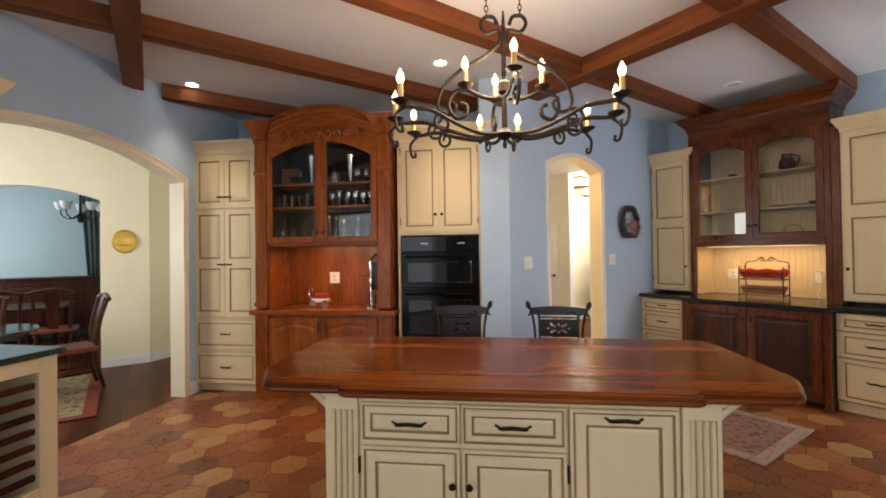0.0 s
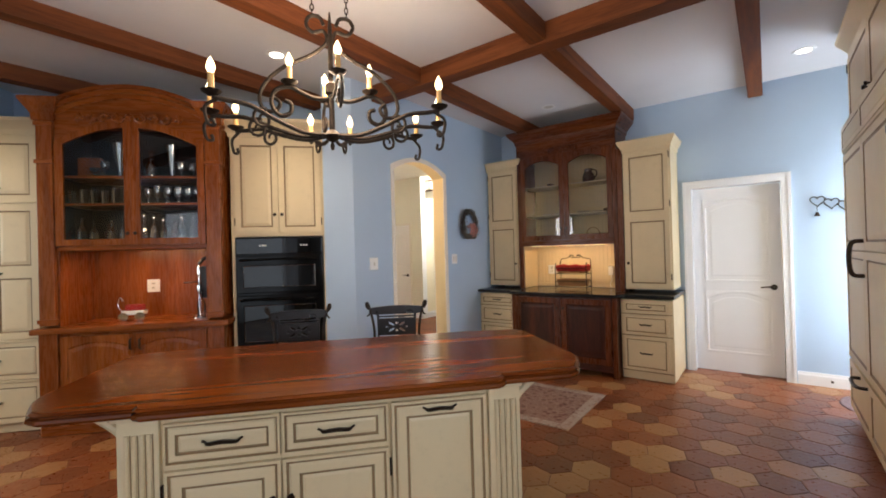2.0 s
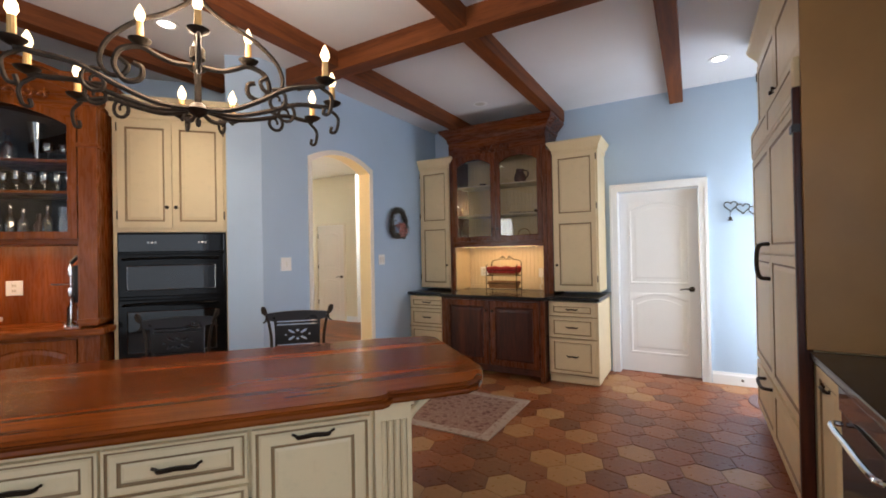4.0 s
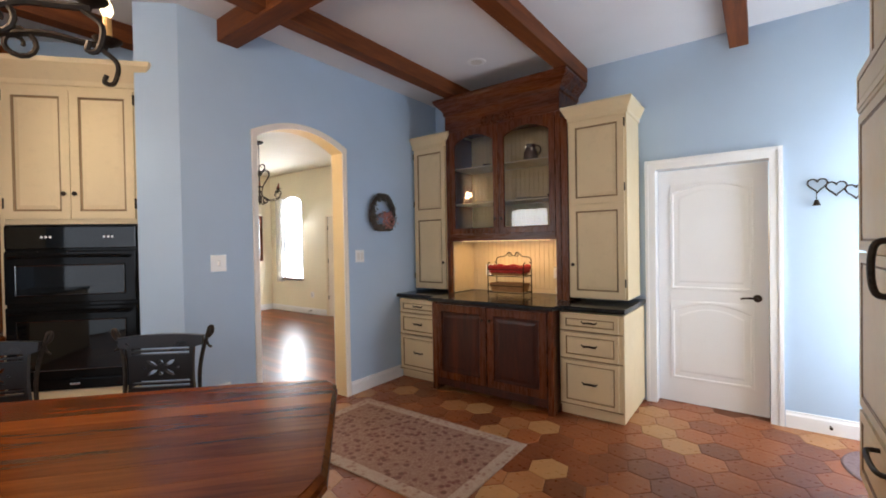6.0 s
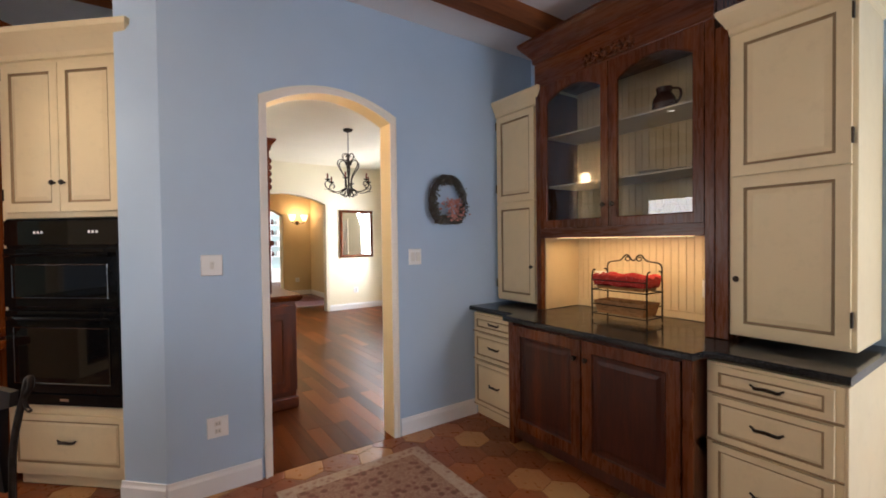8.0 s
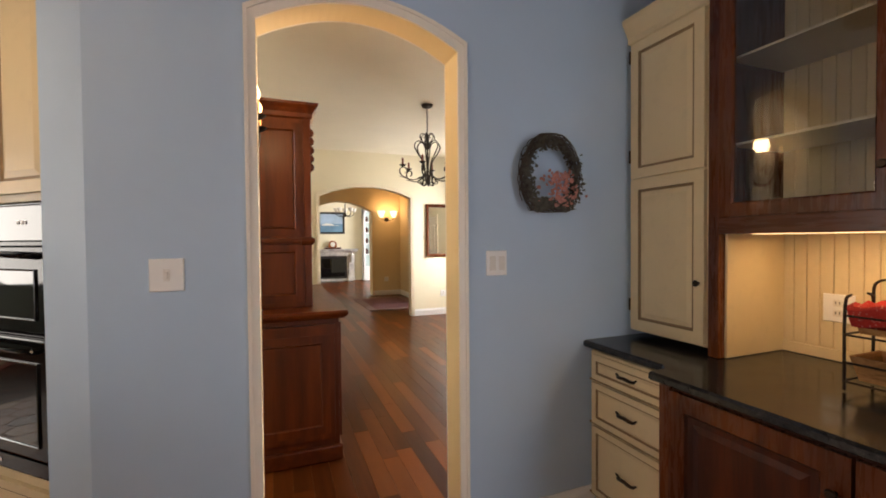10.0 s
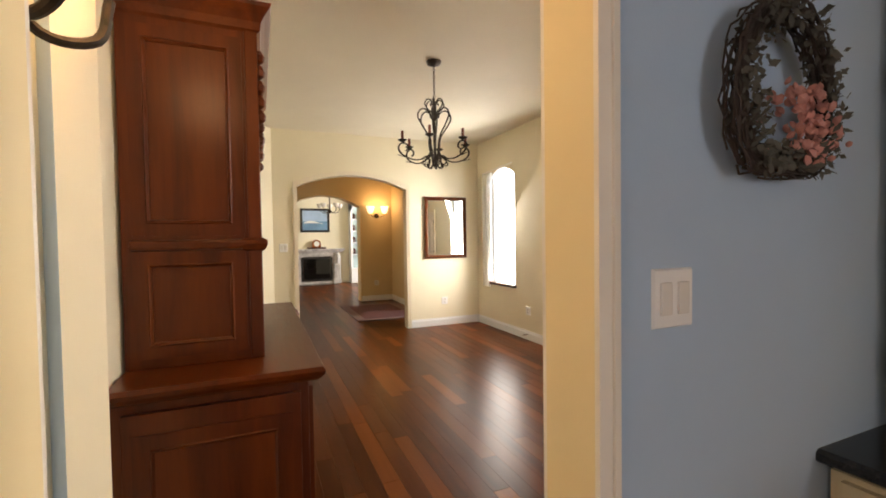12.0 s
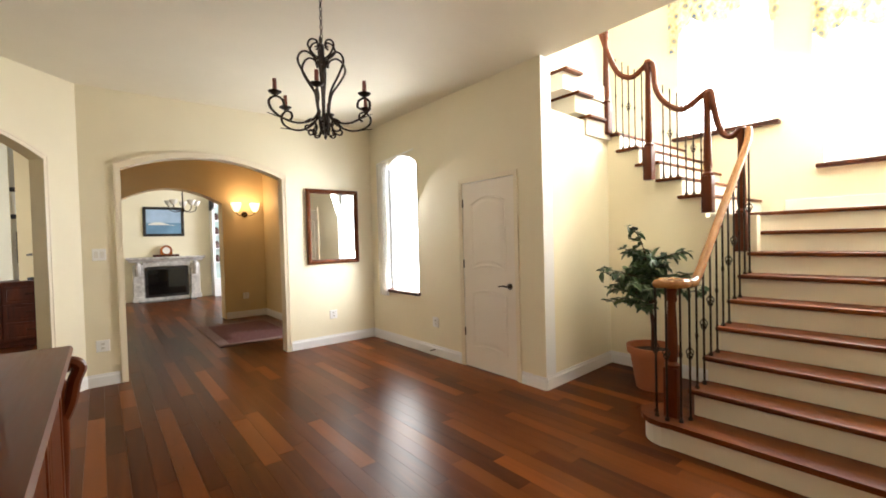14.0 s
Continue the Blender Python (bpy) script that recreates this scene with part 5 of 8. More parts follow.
# ---------------------------------------------------------------- kitchen: island, chairs, rug
isl = thing("kitchen_island", pose(0.517, 1.892, 0, 0, 0, -41.5), "cream glazed island cabinet with fluted corner posts", "island")
X0, X1, Y0 = 0.245, 1.855, 0.075
slab("body", X0 + 0.02, X1 - 0.02, Y0 + 0.02, 0.72, 0.09, 0.86, CAB, isl)
slab("toe_kick", X0 + 0.06, X1 - 0.06, Y0 + 0.06, 0.68, 0.004, 0.09, CAB, isl)
slab("top_moulding", X0 - 0.01, X1 + 0.01, Y0 - 0.02, 0.73, 0.855, 0.885, CAB, isl, bevel=0.008)
for x in (X0, X1 - 0.145):
    for yy, face in ((Y0, -1), (0.66, 1)):
        p = slab("corner_post", x, x + 0.145, yy, yy + 0.08, 0.004, 0.86, CAB, isl)
    for k in range(4):
        bm = bmesh.new()
        tube(bm, [(x + 0.034 + k * 0.026, Y0 - 0.001, 0.17), (x + 0.034 + k * 0.026, Y0 - 0.001, 0.80)], 0.009, 8)
        part("flute", bm, CAB, isl)
        # umber strip draws in the shadow between two flutes
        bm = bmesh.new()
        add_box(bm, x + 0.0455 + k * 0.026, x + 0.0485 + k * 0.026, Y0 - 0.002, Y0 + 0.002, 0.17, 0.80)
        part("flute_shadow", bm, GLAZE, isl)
    slab("post_foot", x - 0.006, x + 0.151, Y0 - 0.008, Y0 + 0.09, 0.004, 0.14, CAB, isl, bevel=0.006)
f0, f1 = X0 + 0.16, X1 - 0.16
dwid = [(f0, f0 + 0.425), (f0 + 0.435, f0 + 0.86), (f0 + 0.875, f1)]
DR = ((0, 0, 0), (0.012, 0, 0), (0.016, 0.005, 1), (0.022, 0.005, 1), (0.03, 0.0, 0), (0.062, 0.0, 0), (0.066, 0.006, 1), (0.074, 0.007, 1), (0.086, 0.003, 0))
for k in (0, 1):
    a, b = dwid[k]
    leaf("drawer_front", a, 0.665, b - a, 0.165, [CAB, GLAZE], isl, y=Y0 - 0.004, rings=((0, 0, 0), (0.008, 0, 0), (0.011, 0.005, 1), (0.016, 0.005, 1), (0.022, 0.0, 0), (0.042, 0.0, 0), (0.046, 0.006, 1), (0.052, 0.007, 1), (0.062, 0.003, 0)))
    pull(isl, (a + b) / 2, 0.745, 0.12, Y0 - 0.004)
    d = leaf("door", a, 0.12, b - a, 0.525, [CAB, GLAZE], isl, y=Y0 - 0.004, rings=DR)
    knob(d, b - 0.03 if k == 0 else a + 0.03, 0.50, Y0 - 0.004)
    slab("hinge", (a - 0.01 if k == 0 else b + 0.002), (a - 0.002 if k == 0 else b + 0.01), Y0 - 0.012, Y0 + 0.004, 0.53, 0.60, BRONZE, d, bevel=0.002)
a, b = dwid[2]
d = leaf("bin_door", a, 0.12, b - a, 0.71, [CAB, GLAZE], isl, y=Y0 - 0.004, rings=DR)
pull(d, (a + b) / 2, 0.79, 0.12, Y0 - 0.004)
for s in (-1, 1):
    for y in (0.12, 0.62):
        bm = bmesh.new()
        xx = X1 - 0.01 if s > 0 else X0 + 0.01
        tube(bm, curve_pts([(xx, y, 0.74), (xx + s * 0.012, y, 0.79), (xx + s * 0.05, y, 0.83), (xx + s * 0.10, y, 0.868)], 5), 0.016, 8, 1.2)
        part("bracket", bm, CAB, isl, "", True)

top = thing("island_top", pose(0.517, 1.892, 0, 0, 0, -41.5), "oiled red brown plank island top with rounded edge", "worktop")
outline = [(-0.02, 0.03), (0.03, 0.0), (0.33, 0.0), (0.345, -0.03), (0.37, -0.045), (1.73, -0.045), (1.755, -0.03), (1.77, 0.0), (2.075, 0.0), (2.125, 0.03), (2.165, 0.09), (2.20, 0.16), (2.225, 0.22), (2.225, 0.92), (2.19, 0.985), (1.90, 1.02), (0.2, 1.02), (-0.08, 0.985), (-0.115, 0.92), (-0.115, 0.22), (-0.09, 0.16), (-0.055, 0.09)]
cen = Vector((1.05, 0.48))


def inset(pts, d):
    return [(x + (cen.x - x) / max(0.3, abs(cen.x - x)) * d * min(1, abs(cen.x - x) / 0.3), y + (cen.y - y) / max(0.3, abs(cen.y - y)) * d * min(1, abs(cen.y - y) / 0.3)) for x, y in pts]


bm = bmesh.new()
stack(bm, [[(x, y, z) for x, y in inset(outline, d)] for d, z in ((0.022, 0.884), (0.006, 0.887), (0.0, 0.897), (0.002, 0.908), (0.012, 0.912), (0.012, 0.916), (0.004, 0.922), (0.014, 0.9295))])
part("edge_slab", bm, BUTCHER, top)


def clip_y(poly, lo, hi):
    for lim, sgn in ((lo, 1), (hi, -1)):
        out = []
        for (ax, ay), (bx, by) in zip(poly, poly[1:] + poly[:1]):
            ia, ib = sgn * (ay - lim) >= 0, sgn * (by - lim) >= 0
            if ia:
                out.append((ax, ay))
            if ia != ib:
                t = (lim - ay) / (by - ay)
                out.append((ax + (bx - ax) * t, lim))
        poly = out
        if len(poly) < 3:
            return []
    return poly


face = inset(outline, 0.016)
k = 0
y = -0.06
random.seed(21)
while y < 1.02:
    hgt = random.choice((0.075, 0.09, 0.105, 0.12))
    strip = clip_y(face, y + 0.0005, y + hgt - 0.0005)
    if len(strip) > 2:
        bm = bmesh.new()
        stack(bm, [[(px, py, 0.9285) for px, py in strip], [(px, py, 0.9325) for px, py in strip]])
        part("top_strip", bm, BUTCHER, top)
    y += hgt


def counter_chair(m):
    ch = thing("counter_chair", m, "black painted chair with an inlaid white flower back", "chair", "black chairs behind the island")
    for x in (-0.2, 0.2):
        for y in (-0.18, 0.18):
            bm = bmesh.new()
            top_z = 0.62
            tube(bm, curve_pts([(x * 1.08, y * 1.1, 0.003), (x, y, 0.3), (x, y, top_z)], 4), 0.02, 8)
            part("leg", bm, BLACKWOOD, ch, "", True)
    slab("seat", -0.23, 0.23, -0.22, 0.22, 0.62, 0.67, BLACKWOOD, ch, bevel=0.018)
    for s in (-1, 1):
        bm = bmesh.new()
        tube(bm, curve_pts([(s * 0.185, 0.2, 0.64), (s * 0.166, 0.215, 0.78), (s * 0.162, 0.222, 0.90), (s * 0.176, 0.23, 1.0), (s * 0.192, 0.235, 1.06), (s * 0.204, 0.235, 1.10), (s * 0.216, 0.235, 1.105), (s * 0.214, 0.235, 1.08), (s * 0.198, 0.235, 1.06)], 5), 0.009, 8)
        tube(bm, curve_pts([(s * 0.190, 0.232, 1.05), (s * 0.198, 0.235, 1.02), (s * 0.212, 0.235, 1.01)], 4), 0.006, 6)
        part("back_post", bm, IRON, ch, "", True)
    bm = bmesh.new()
    n = 12
    half = lambda z: 0.138 + 0.5 * max(0.0, z - 0.92) ** 2 + 0.25 * max(0.0, 0.84 - z)
    left = [(-half(z), z) for z in (1.02, 0.97, 0.92, 0.87, 0.82, 0.78)]
    right = [(half(z), z) for z in (0.78, 0.82, 0.87, 0.92, 0.97, 1.02)]
    hi = [(0.185 - 0.37 * i / n, 1.072 + 0.012 * (1 - (2 * i / n - 1) ** 2)) for i in range(n + 1)]
    poly = left + right + [(0.178, 1.028)] + hi + [(-0.178, 1.028)]
    holes = []
    for sx in (-1, 1):
        for sz in (-1, 1):
            petal = [(0.014, 0.010), (0.030, 0.008), (0.052, 0.020), (0.060, 0.036), (0.044, 0.034), (0.024, 0.022)]
            loop = [(sx * px, 0.93 + sz * pz) for px, pz in petal]
            holes.append(loop)
        holes.append([(sx * 0.072 + 0.009 * math.cos(a), 0.93 + 0.005 * math.sin(a)) for a in [k * math.pi / 4 for k in range(8)]])
        holes.append([(0.011 * math.cos(a), 0.93 + sx * 0.027 + 0.009 * math.sin(a)) for a in [k * math.pi / 4 for k in range(8)]])
    for z in (1.012, 0.992, 0.862, 0.842):
        holes.append([(-0.125, z), (0.125, z), (0.125, z + 0.010), (-0.125, z + 0.010)])
    edges = []
    for loop in [poly] + holes:
        vs = [bm.verts.new((x, 0.205, z)) for x, z in loop]
        edges += [bm.edges.new((vs[i], vs[(i + 1) % len(vs)])) for i in range(len(vs))]
    bmesh.ops.triangle_fill(bm, edges=edges, use_beauty=True, use_dissolve=False)
    ext = bmesh.ops.extrude_face_region(bm, geom=bm.faces[:])
    bmesh.ops.translate(bm, vec=(0, 0.022, 0), verts=[g for g in ext["geom"] if isinstance(g, bmesh.types.BMVert)])
    part("back_panel", bm, BLACKWOOD, ch, "black panel pierced with a flower and slots")
    for z in (0.25,):
        for a, b in (((-0.2, -0.18), (0.2, -0.18)), ((-0.2, 0.18), (0.2, 0.18)), ((-0.2, -0.18), (-0.2, 0.18)), ((0.2, -0.18), (0.2, 0.18))):
            bm = bmesh.new()
            tube(bm, [(*a, z), (*b, z)], 0.012, 6)
            part("stretcher", bm, BLACKWOOD, ch, "", True)
    return ch


c1 = counter_chair(pose(2.33, 1.83, 0, 0, 0, 145) @ pose(0, 0, 0, 0, 0, 168))
copy_thing(c1, pose(1.86, 2.28, 0, 0, 0, -38))


def rug(name, m, w, d, border, mats, label):
    r = thing(name, m, label, "rug")
    slab("field", border, w - border, border, d - border, 0.002, 0.0125, mats[0], r, bevel=0.002)
    bm = bmesh.new()
    add_box(bm, 0, w, 0, border, 0.002, 0.012, 0.003)
    add_box(bm, 0, w, d - border, d, 0.002, 0.012, 0.003)
    add_box(bm, 0, border, border, d - border, 0.002, 0.012, 0.003)
    add_box(bm, w - border, w, border, d - border, 0.002, 0.012, 0.003)
    part("border", bm, mats[1], r)
    return r


rug("kitchen_rug", pose(3.53, 1.12, 0), 0.98, 1.65, 0.09, [RUG_K, RUG_KB], "faded rose and beige floral rug on the tiles")


# ---------------------------------------------------------------- kitchen: chandelier, downlights
def candle(parent, at, sleeve, lit=True, h=0.085):
    cup = bmesh.new()
    lathe(cup, [(0.0, -0.012), (0.012, -0.01), (0.036, 0.004), (0.042, 0.012), (0.036, 0.012), (0.014, 0.004), (0, 0.004)], 12, at)
    part("drip_pan", cup, IRON, parent, "", True)
    bm = bmesh.new()
    lathe(bm, [(0.013, 0.003), (0.0135, 0.3 * h), (0.012, h), (0, h)], 10, at)
    part("candle_sleeve", bm, sleeve, parent, "", True)
    bm = bmesh.new()
    if lit:
        lathe(bm, [(0.0, h - 0.002), (0.009, h), (0.0185, h + 0.022), (0.0165, h + 0.038), (0.006, h + 0.062), (0, h + 0.072)], 10, at)
        part("flame_bulb", bm, BULB, parent, "", True)


kc = thing("kitchen_chandelier", pose(1.62, 1.56, 0, 0, 0, -37), "wrought iron two-tier scroll chandelier with lit candle bulbs", "chandelier")
HUB = 2.07
bm = bmesh.new()
lathe(bm, [(0, -0.075), (0.008, -0.07), (0.012, -0.05), (0.006, -0.035), (0.03, -0.02), (0.045, 0.0), (0.03, 0.02), (0.014, 0.03), (0.013, 0.20), (0.03, 0.215), (0.03, 0.26), (0.013, 0.275), (0.010, 0.56), (0.004, 0.63), (0, 0.635)], 14, (0, 0, HUB))
part("stem", bm, IRON, kc, "", True)
for ang in (-118, -90, -62, -18, 18, 62, 90, 118):
    # zero points away from the walk, both ends of the bar carry three candles
    far = abs(ang) < 40
    R, Z = (0.36, HUB + 0.06) if far else (0.56, HUB + 0.085)
    bm = bmesh.new()
    if far:
        prof = [(0.03, 0, HUB), (0.12, 0, HUB - 0.012), (0.22, 0, HUB + 0.01), (0.3, 0, HUB + 0.05), (R, 0, Z - 0.012)]
    else:
        prof = [(0.03, 0, HUB), (0.15, 0, HUB - 0.008), (0.28, 0, HUB + 0.025), (0.40, 0, HUB + 0.068), (0.5, 0, HUB + 0.07), (R, 0, Z - 0.012)]
    tube(bm, curve_pts(prof, 5), 0.011, 6, 0.75)
    cx = R * 0.62
    tube(bm, spiral(cx, HUB + (0.0 if far else 0.02), 0.05, 0.012, 1.9, -1.35, 18), [0.008] * 12 + [0.006] * 7, 6, 0.8)
    if not far:
        tube(bm, curve_pts([(R - 0.02, 0, Z - 0.02), (R + 0.025, 0, Z - 0.06), (R + 0.015, 0, Z - 0.125), (R - 0.01, 0, Z - 0.13), (R - 0.005, 0, Z - 0.105)], 4), 0.008, 6, 0.8)
    bmesh.ops.rotate(bm, cent=(0, 0, 0), matrix=Matrix.Rotation(radians(90 + ang), 3, "Z"), verts=bm.verts)
    part("lower_arm", bm, IRON, kc, "", True)
    a = radians(90 + ang)
    candle(kc, (R * math.cos(a), R * math.sin(a), Z), CANDLE)
for ang in (0, 90, 180, 270):
    bm = bmesh.new()
    ZU = HUB + 0.205
    pts = curve_pts([(0.02, 0, ZU - 0.02), (0.09, 0, ZU - 0.022), (0.15, 0, ZU - 0.0), (0.2, 0, ZU + 0.02), (0.265, 0, ZU - 0.005), (0.285, 0, ZU - 0.07), (0.25, 0, ZU - 0.125), (0.20, 0, ZU - 0.11), (0.195, 0, ZU - 0.065), (0.225, 0, ZU - 0.05)], 5)
    tube(bm, pts, 0.0115, 6, 0.8)
    bmesh.ops.rotate(bm, cent=(0, 0, 0), matrix=Matrix.Rotation(radians(ang + 8), 3, "Z"), verts=bm.verts)
    part("upper_arm", bm, IRON, kc, "", True)
    a = radians(ang + 8)
    candle(kc, (0.2 * math.cos(a), 0.2 * math.sin(a), ZU + 0.035), CANDLE)
for s in (-1, 1):
    bm = bmesh.new()
    pts = curve_pts([(s * 0.03, 0, HUB + 0.56), (s * 0.05, 0, HUB + 0.60), (s * 0.095, 0, HUB + 0.60), (s * 0.115, 0, HUB + 0.56), (s * 0.085, 0, HUB + 0.52), (s * 0.03, 0, HUB + 0.53), (s * 0.02, 0, HUB + 0.47), (s * 0.10, 0, HUB + 0.40), (s * 0.22, 0, HUB + 0.335), (s * 0.31, 0, HUB + 0.25), (s * 0.34, 0, HUB + 0.17), (s * 0.32, 0, HUB + 0.115), (s * 0.27, 0, HUB + 0.11), (s * 0.245, 0, HUB + 0.15), (s * 0.275, 0, HUB + 0.18)], 5)
    tube(bm, pts, 0.010, 6, 0.8)
    part("hanger_scroll", bm, IRON, kc, "", True)
    bm = bmesh.new()
    z = HUB + 0.60
    k = 0
    while z < KC - 0.02:
        ring = []
        for i in range(9):
            a = 2 * math.pi * i / 8
            off = (0.009 * math.cos(a), 0) if k % 2 else (0, 0.009 * math.cos(a))
            ring.append((s * 0.085 + off[0], off[1], z + 0.018 + 0.018 * math.sin(a)))
        tube(bm, ring, 0.003, 5)
        z += 0.029
        k += 1
    part("chain", bm, IRON, kc)
lamp("chandelier_glow", "POINT", (1.62, 1.56, HUB + 0.30), 75, (1.0, 0.72, 0.46), 0.28)


def downlight(x, y, z=KC, lit=True, power=16):
    d = thing("downlight", pose(x, y, z), "round recessed ceiling downlight with a white rim", "downlight", "recessed ceiling lights")
    bm = bmesh.new()
    lathe(bm, [(0.052, 0.0), (0.058, -0.006), (0.084, -0.006), (0.09, 0.0)], 28)
    part("rim", bm, WHITE, d, "", True)
    bm = bmesh.new()
    lathe(bm, [(0.0, -0.002), (0.057, -0.003), (0.057, -0.001), (0, -0.001)], 24)
    part("lens", bm, DOWN if lit else CERAMIC, d)
    if lit:
        lamp("downlight_beam", "SPOT", (x, y, z - 0.03), power, (1.0, 0.80, 0.55), 0.05, (x, y, 0))


downlight(0.47, 4.83, power=22)
downlight(2.28, 3.10, power=36)
downlight(5.13, 1.88, lit=False)
downlight(5.26, -0.49)

# ---------------------------------------------------------------- kitchen: fridge wall and wine counter
FR = pose(5.06, -0.70, 0, 0, 0, 180)  # x runs west along the cabinet fronts, y towards the wall
o = thing("panelled_fridge", FR, "built-in fridge with cream glazed panel doors and dark edges", "fridge")
fw = 1.72
slab("body", 0, fw, 0.03, 0.74, 0.09, 2.38, CAB, o)
slab("toe_kick", 0.02, fw, 0.06, 0.72, 0.004, 0.09, CAB, o)
slab("vent_panel", 0.0, fw, 0.0, 0.03, 2.17, 2.40, CAB, o)
half = fw / 2
for i in range(2):
    x = i * half
    for z0, z1, nm in ((0.52, 1.385, "door_panel"), (1.40, 2.155, "door_panel"), (0.11, 0.49, "freezer_panel")):
        leaf(nm, x + 0.004, z0, half - 0.008, z1 - z0, [CAB, GLAZE], o, y=0.0)
    leaf("vent_grille_panel", x + 0.004, 2.19, half - 0.008, 0.19, [CAB, GLAZE], o, y=-0.006, rings=((0, 0, 0), (0.03, 0, 0), (0.034, 0.006, 1), (0.04, 0.007, 1), (0.05, 0.003, 0)))
for x, z, h in ((half - 0.03, 1.22, 0.24),):
    bm = bmesh.new()
    tube(bm, curve_pts([(x, 0.0, z), (x, -0.06, z + 0.015), (x, -0.075, z + h / 2), (x, -0.06, z + h - 0.015), (x, 0.0, z + h)], 5), 0.014, 8)
    part("door_handle", bm, IRON, o, "", True)
bm = bmesh.new()
tube(bm, curve_pts([(half - 0.34, 0.0, 0.455), (half - 0.32, -0.05, 0.455), (half - 0.19, -0.06, 0.45), (half - 0.06, -0.05, 0.455), (half - 0.04, 0, 0.455)], 5), 0.012, 8)
part("freezer_handle", bm, IRON, o, "", True)
slab("edge_strip", fw, fw + 0.035, -0.01, 0.05, 0.10, 2.24, WALNUT, o, "dark bronze edge strip", 0.008)
slab("edge_clip", fw - 0.02, fw + 0.042, -0.018, 0.03, 2.01, 2.05, BLACKWOOD, o, "black bracket", 0.004)
o = thing("fridge_top_cupboard", FR, "cream glazed cupboard with cornice above the fridge", "cupboard")
slab("body", 0.06, fw + 0.03, 0.06, 0.74, 2.40, 2.98, CAB, o)
# end panel in an even ochre brown, darker than the cream fronts
slab("side_panel", fw + 0.035, fw + 0.06, 0.02, 0.74, 0.932, 2.98, OCHRE_PANEL, o, "ochre brown end panel")
bm = bmesh.new()
crown(bm, 0.06, fw + 0.06, 0.06, 0.74, [(0.0, 2.94), (0.012, 2.95), (0.015, 2.985), (0.035, 3.02), (0.075, 3.08), (0.085, 3.11), (0.07, 3.115)])
part("cornice", bm, CAB, o)
for i in range(2):
    d = leaf("door", 0.075 + i * 0.845, 2.42, 0.835, 0.51, [CAB, GLAZE], o, y=0.038)
    knob(d, 0.075 + i * 0.845 + (0.795 if i == 0 else 0.04), 2.48, 0.038)
    slab("hinge", (0.066 if i == 0 else 1.757), (0.074 if i == 0 else 1.765), 0.03, 0.05, 2.82, 2.89, BRONZE, d, bevel=0.002)

o = thing("sink_base_units", FR @ pose(fw + 0.06, 0.05, 0), "cream glazed base units under a dark granite worktop", "cabinet")
slab("body", 0, 0.42, 0.02, 0.69, 0.09, 0.885, CAB, o)
leaf("door", 0.02, 0.12, 0.38, 0.75, [CAB, GLAZE], o, y=-0.002)
pull(o, 0.21, 0.80, 0.1, -0.002)
slab("body", 1.02, 4.4, 0.02, 0.69, 0.09, 0.885, CAB, o)
for k in range(5):
    leaf("door", 1.04 + k * 0.66, 0.12, 0.64, 0.75, [CAB, GLAZE], o, y=-0.002)
    pull(o, 1.36 + k * 0.66, 0.80, 0.1, -0.002)
slab("toe_kick", 0, 4.4, 0.08, 0.69, 0.004, 0.09, CAB, o)
o = thing("dishwasher", FR @ pose(fw + 0.06, 0.05, 0), "black fronted dishwasher under the worktop", "dishwasher")
slab("door", 0.425, 1.015, -0.005, 0.6, 0.11, 0.78, ENAMEL, o)
slab("control_strip", 0.425, 1.015, -0.012, 0.6, 0.785, 0.88, OVENGLASS, o)
bm = bmesh.new()
tube(bm, curve_pts([(0.47, -0.01, 0.74), (0.49, -0.05, 0.74), (0.72, -0.055, 0.74), (0.95, -0.05, 0.74), (0.97, -0.01, 0.74)], 5), 0.011, 8)
part("handle", bm, CHROME, o, "", True)
ct = slab("sink_worktop", fw + 0.062, fw + 4.5, 0.025, 0.745, 0.888, 0.928, GRANITE, None, bevel=0.010)
ct.matrix_world = FR
tagged(ct, "dark polished granite worktop with rounded edge", "worktop")
tw = thing("dish_towel", FR @ pose(fw + 1.32, 0.04, 0), "grey and white cloth folded over the cabinet front", "towel")
bm = bmesh.new()
rows = []
for k in range(9):
    z = 0.86 - k * 0.05
    rows.append([(x, -0.03 - 0.006 * math.sin(x * 40 + k), z) for x in [i * 0.02 for i in range(13)]])
vv = [[bm.verts.new(p) for p in r] for r in rows]
for a, b in zip(vv, vv[1:]):
    for i in range(12):
        bm.faces.new((a[i], a[i + 1], b[i + 1], b[i]))
bmesh.ops.solidify(bm, geom=bm.faces[:], thickness=0.006)
part("cloth", bm, CURTAIN, tw, "", True)
rg = thing("oval_mat", pose(5.44, -0.92, 0), "dark blue oval braided mat on the tiles", "mat")
bm = bmesh.new()
lathe(bm, [(0, 0.012), (0.30, 0.012), (0.315, 0.008), (0.32, 0.002), (0, 0.002)], 36, (0, 0, 0), 0.8)
part("braid", bm, RUG_HB, rg)

WC = pose(-0.35, 3.45, 0, 0, 0, 45) @ pose(-2.2, 0, 0)  # x runs towards the arch, y away from the kitchen
o = thing("wine_cabinet", WC, "cream cabinet with dark open wine racks", "wine rack")
slab("end_panel", 2.10, 2.20, 0.0, 0.62, 0.004, 0.885, CAB, o)
slab("frame_top", 1.30, 2.10, 0.0, 0.04, 0.80, 0.885, CAB, o)
slab("frame_bottom", 1.30, 2.10, 0.0, 0.04, 0.004, 0.12, CAB, o)
slab("stile", 1.25, 1.30, 0.0, 0.04, 0.004, 0.885, CAB, o)
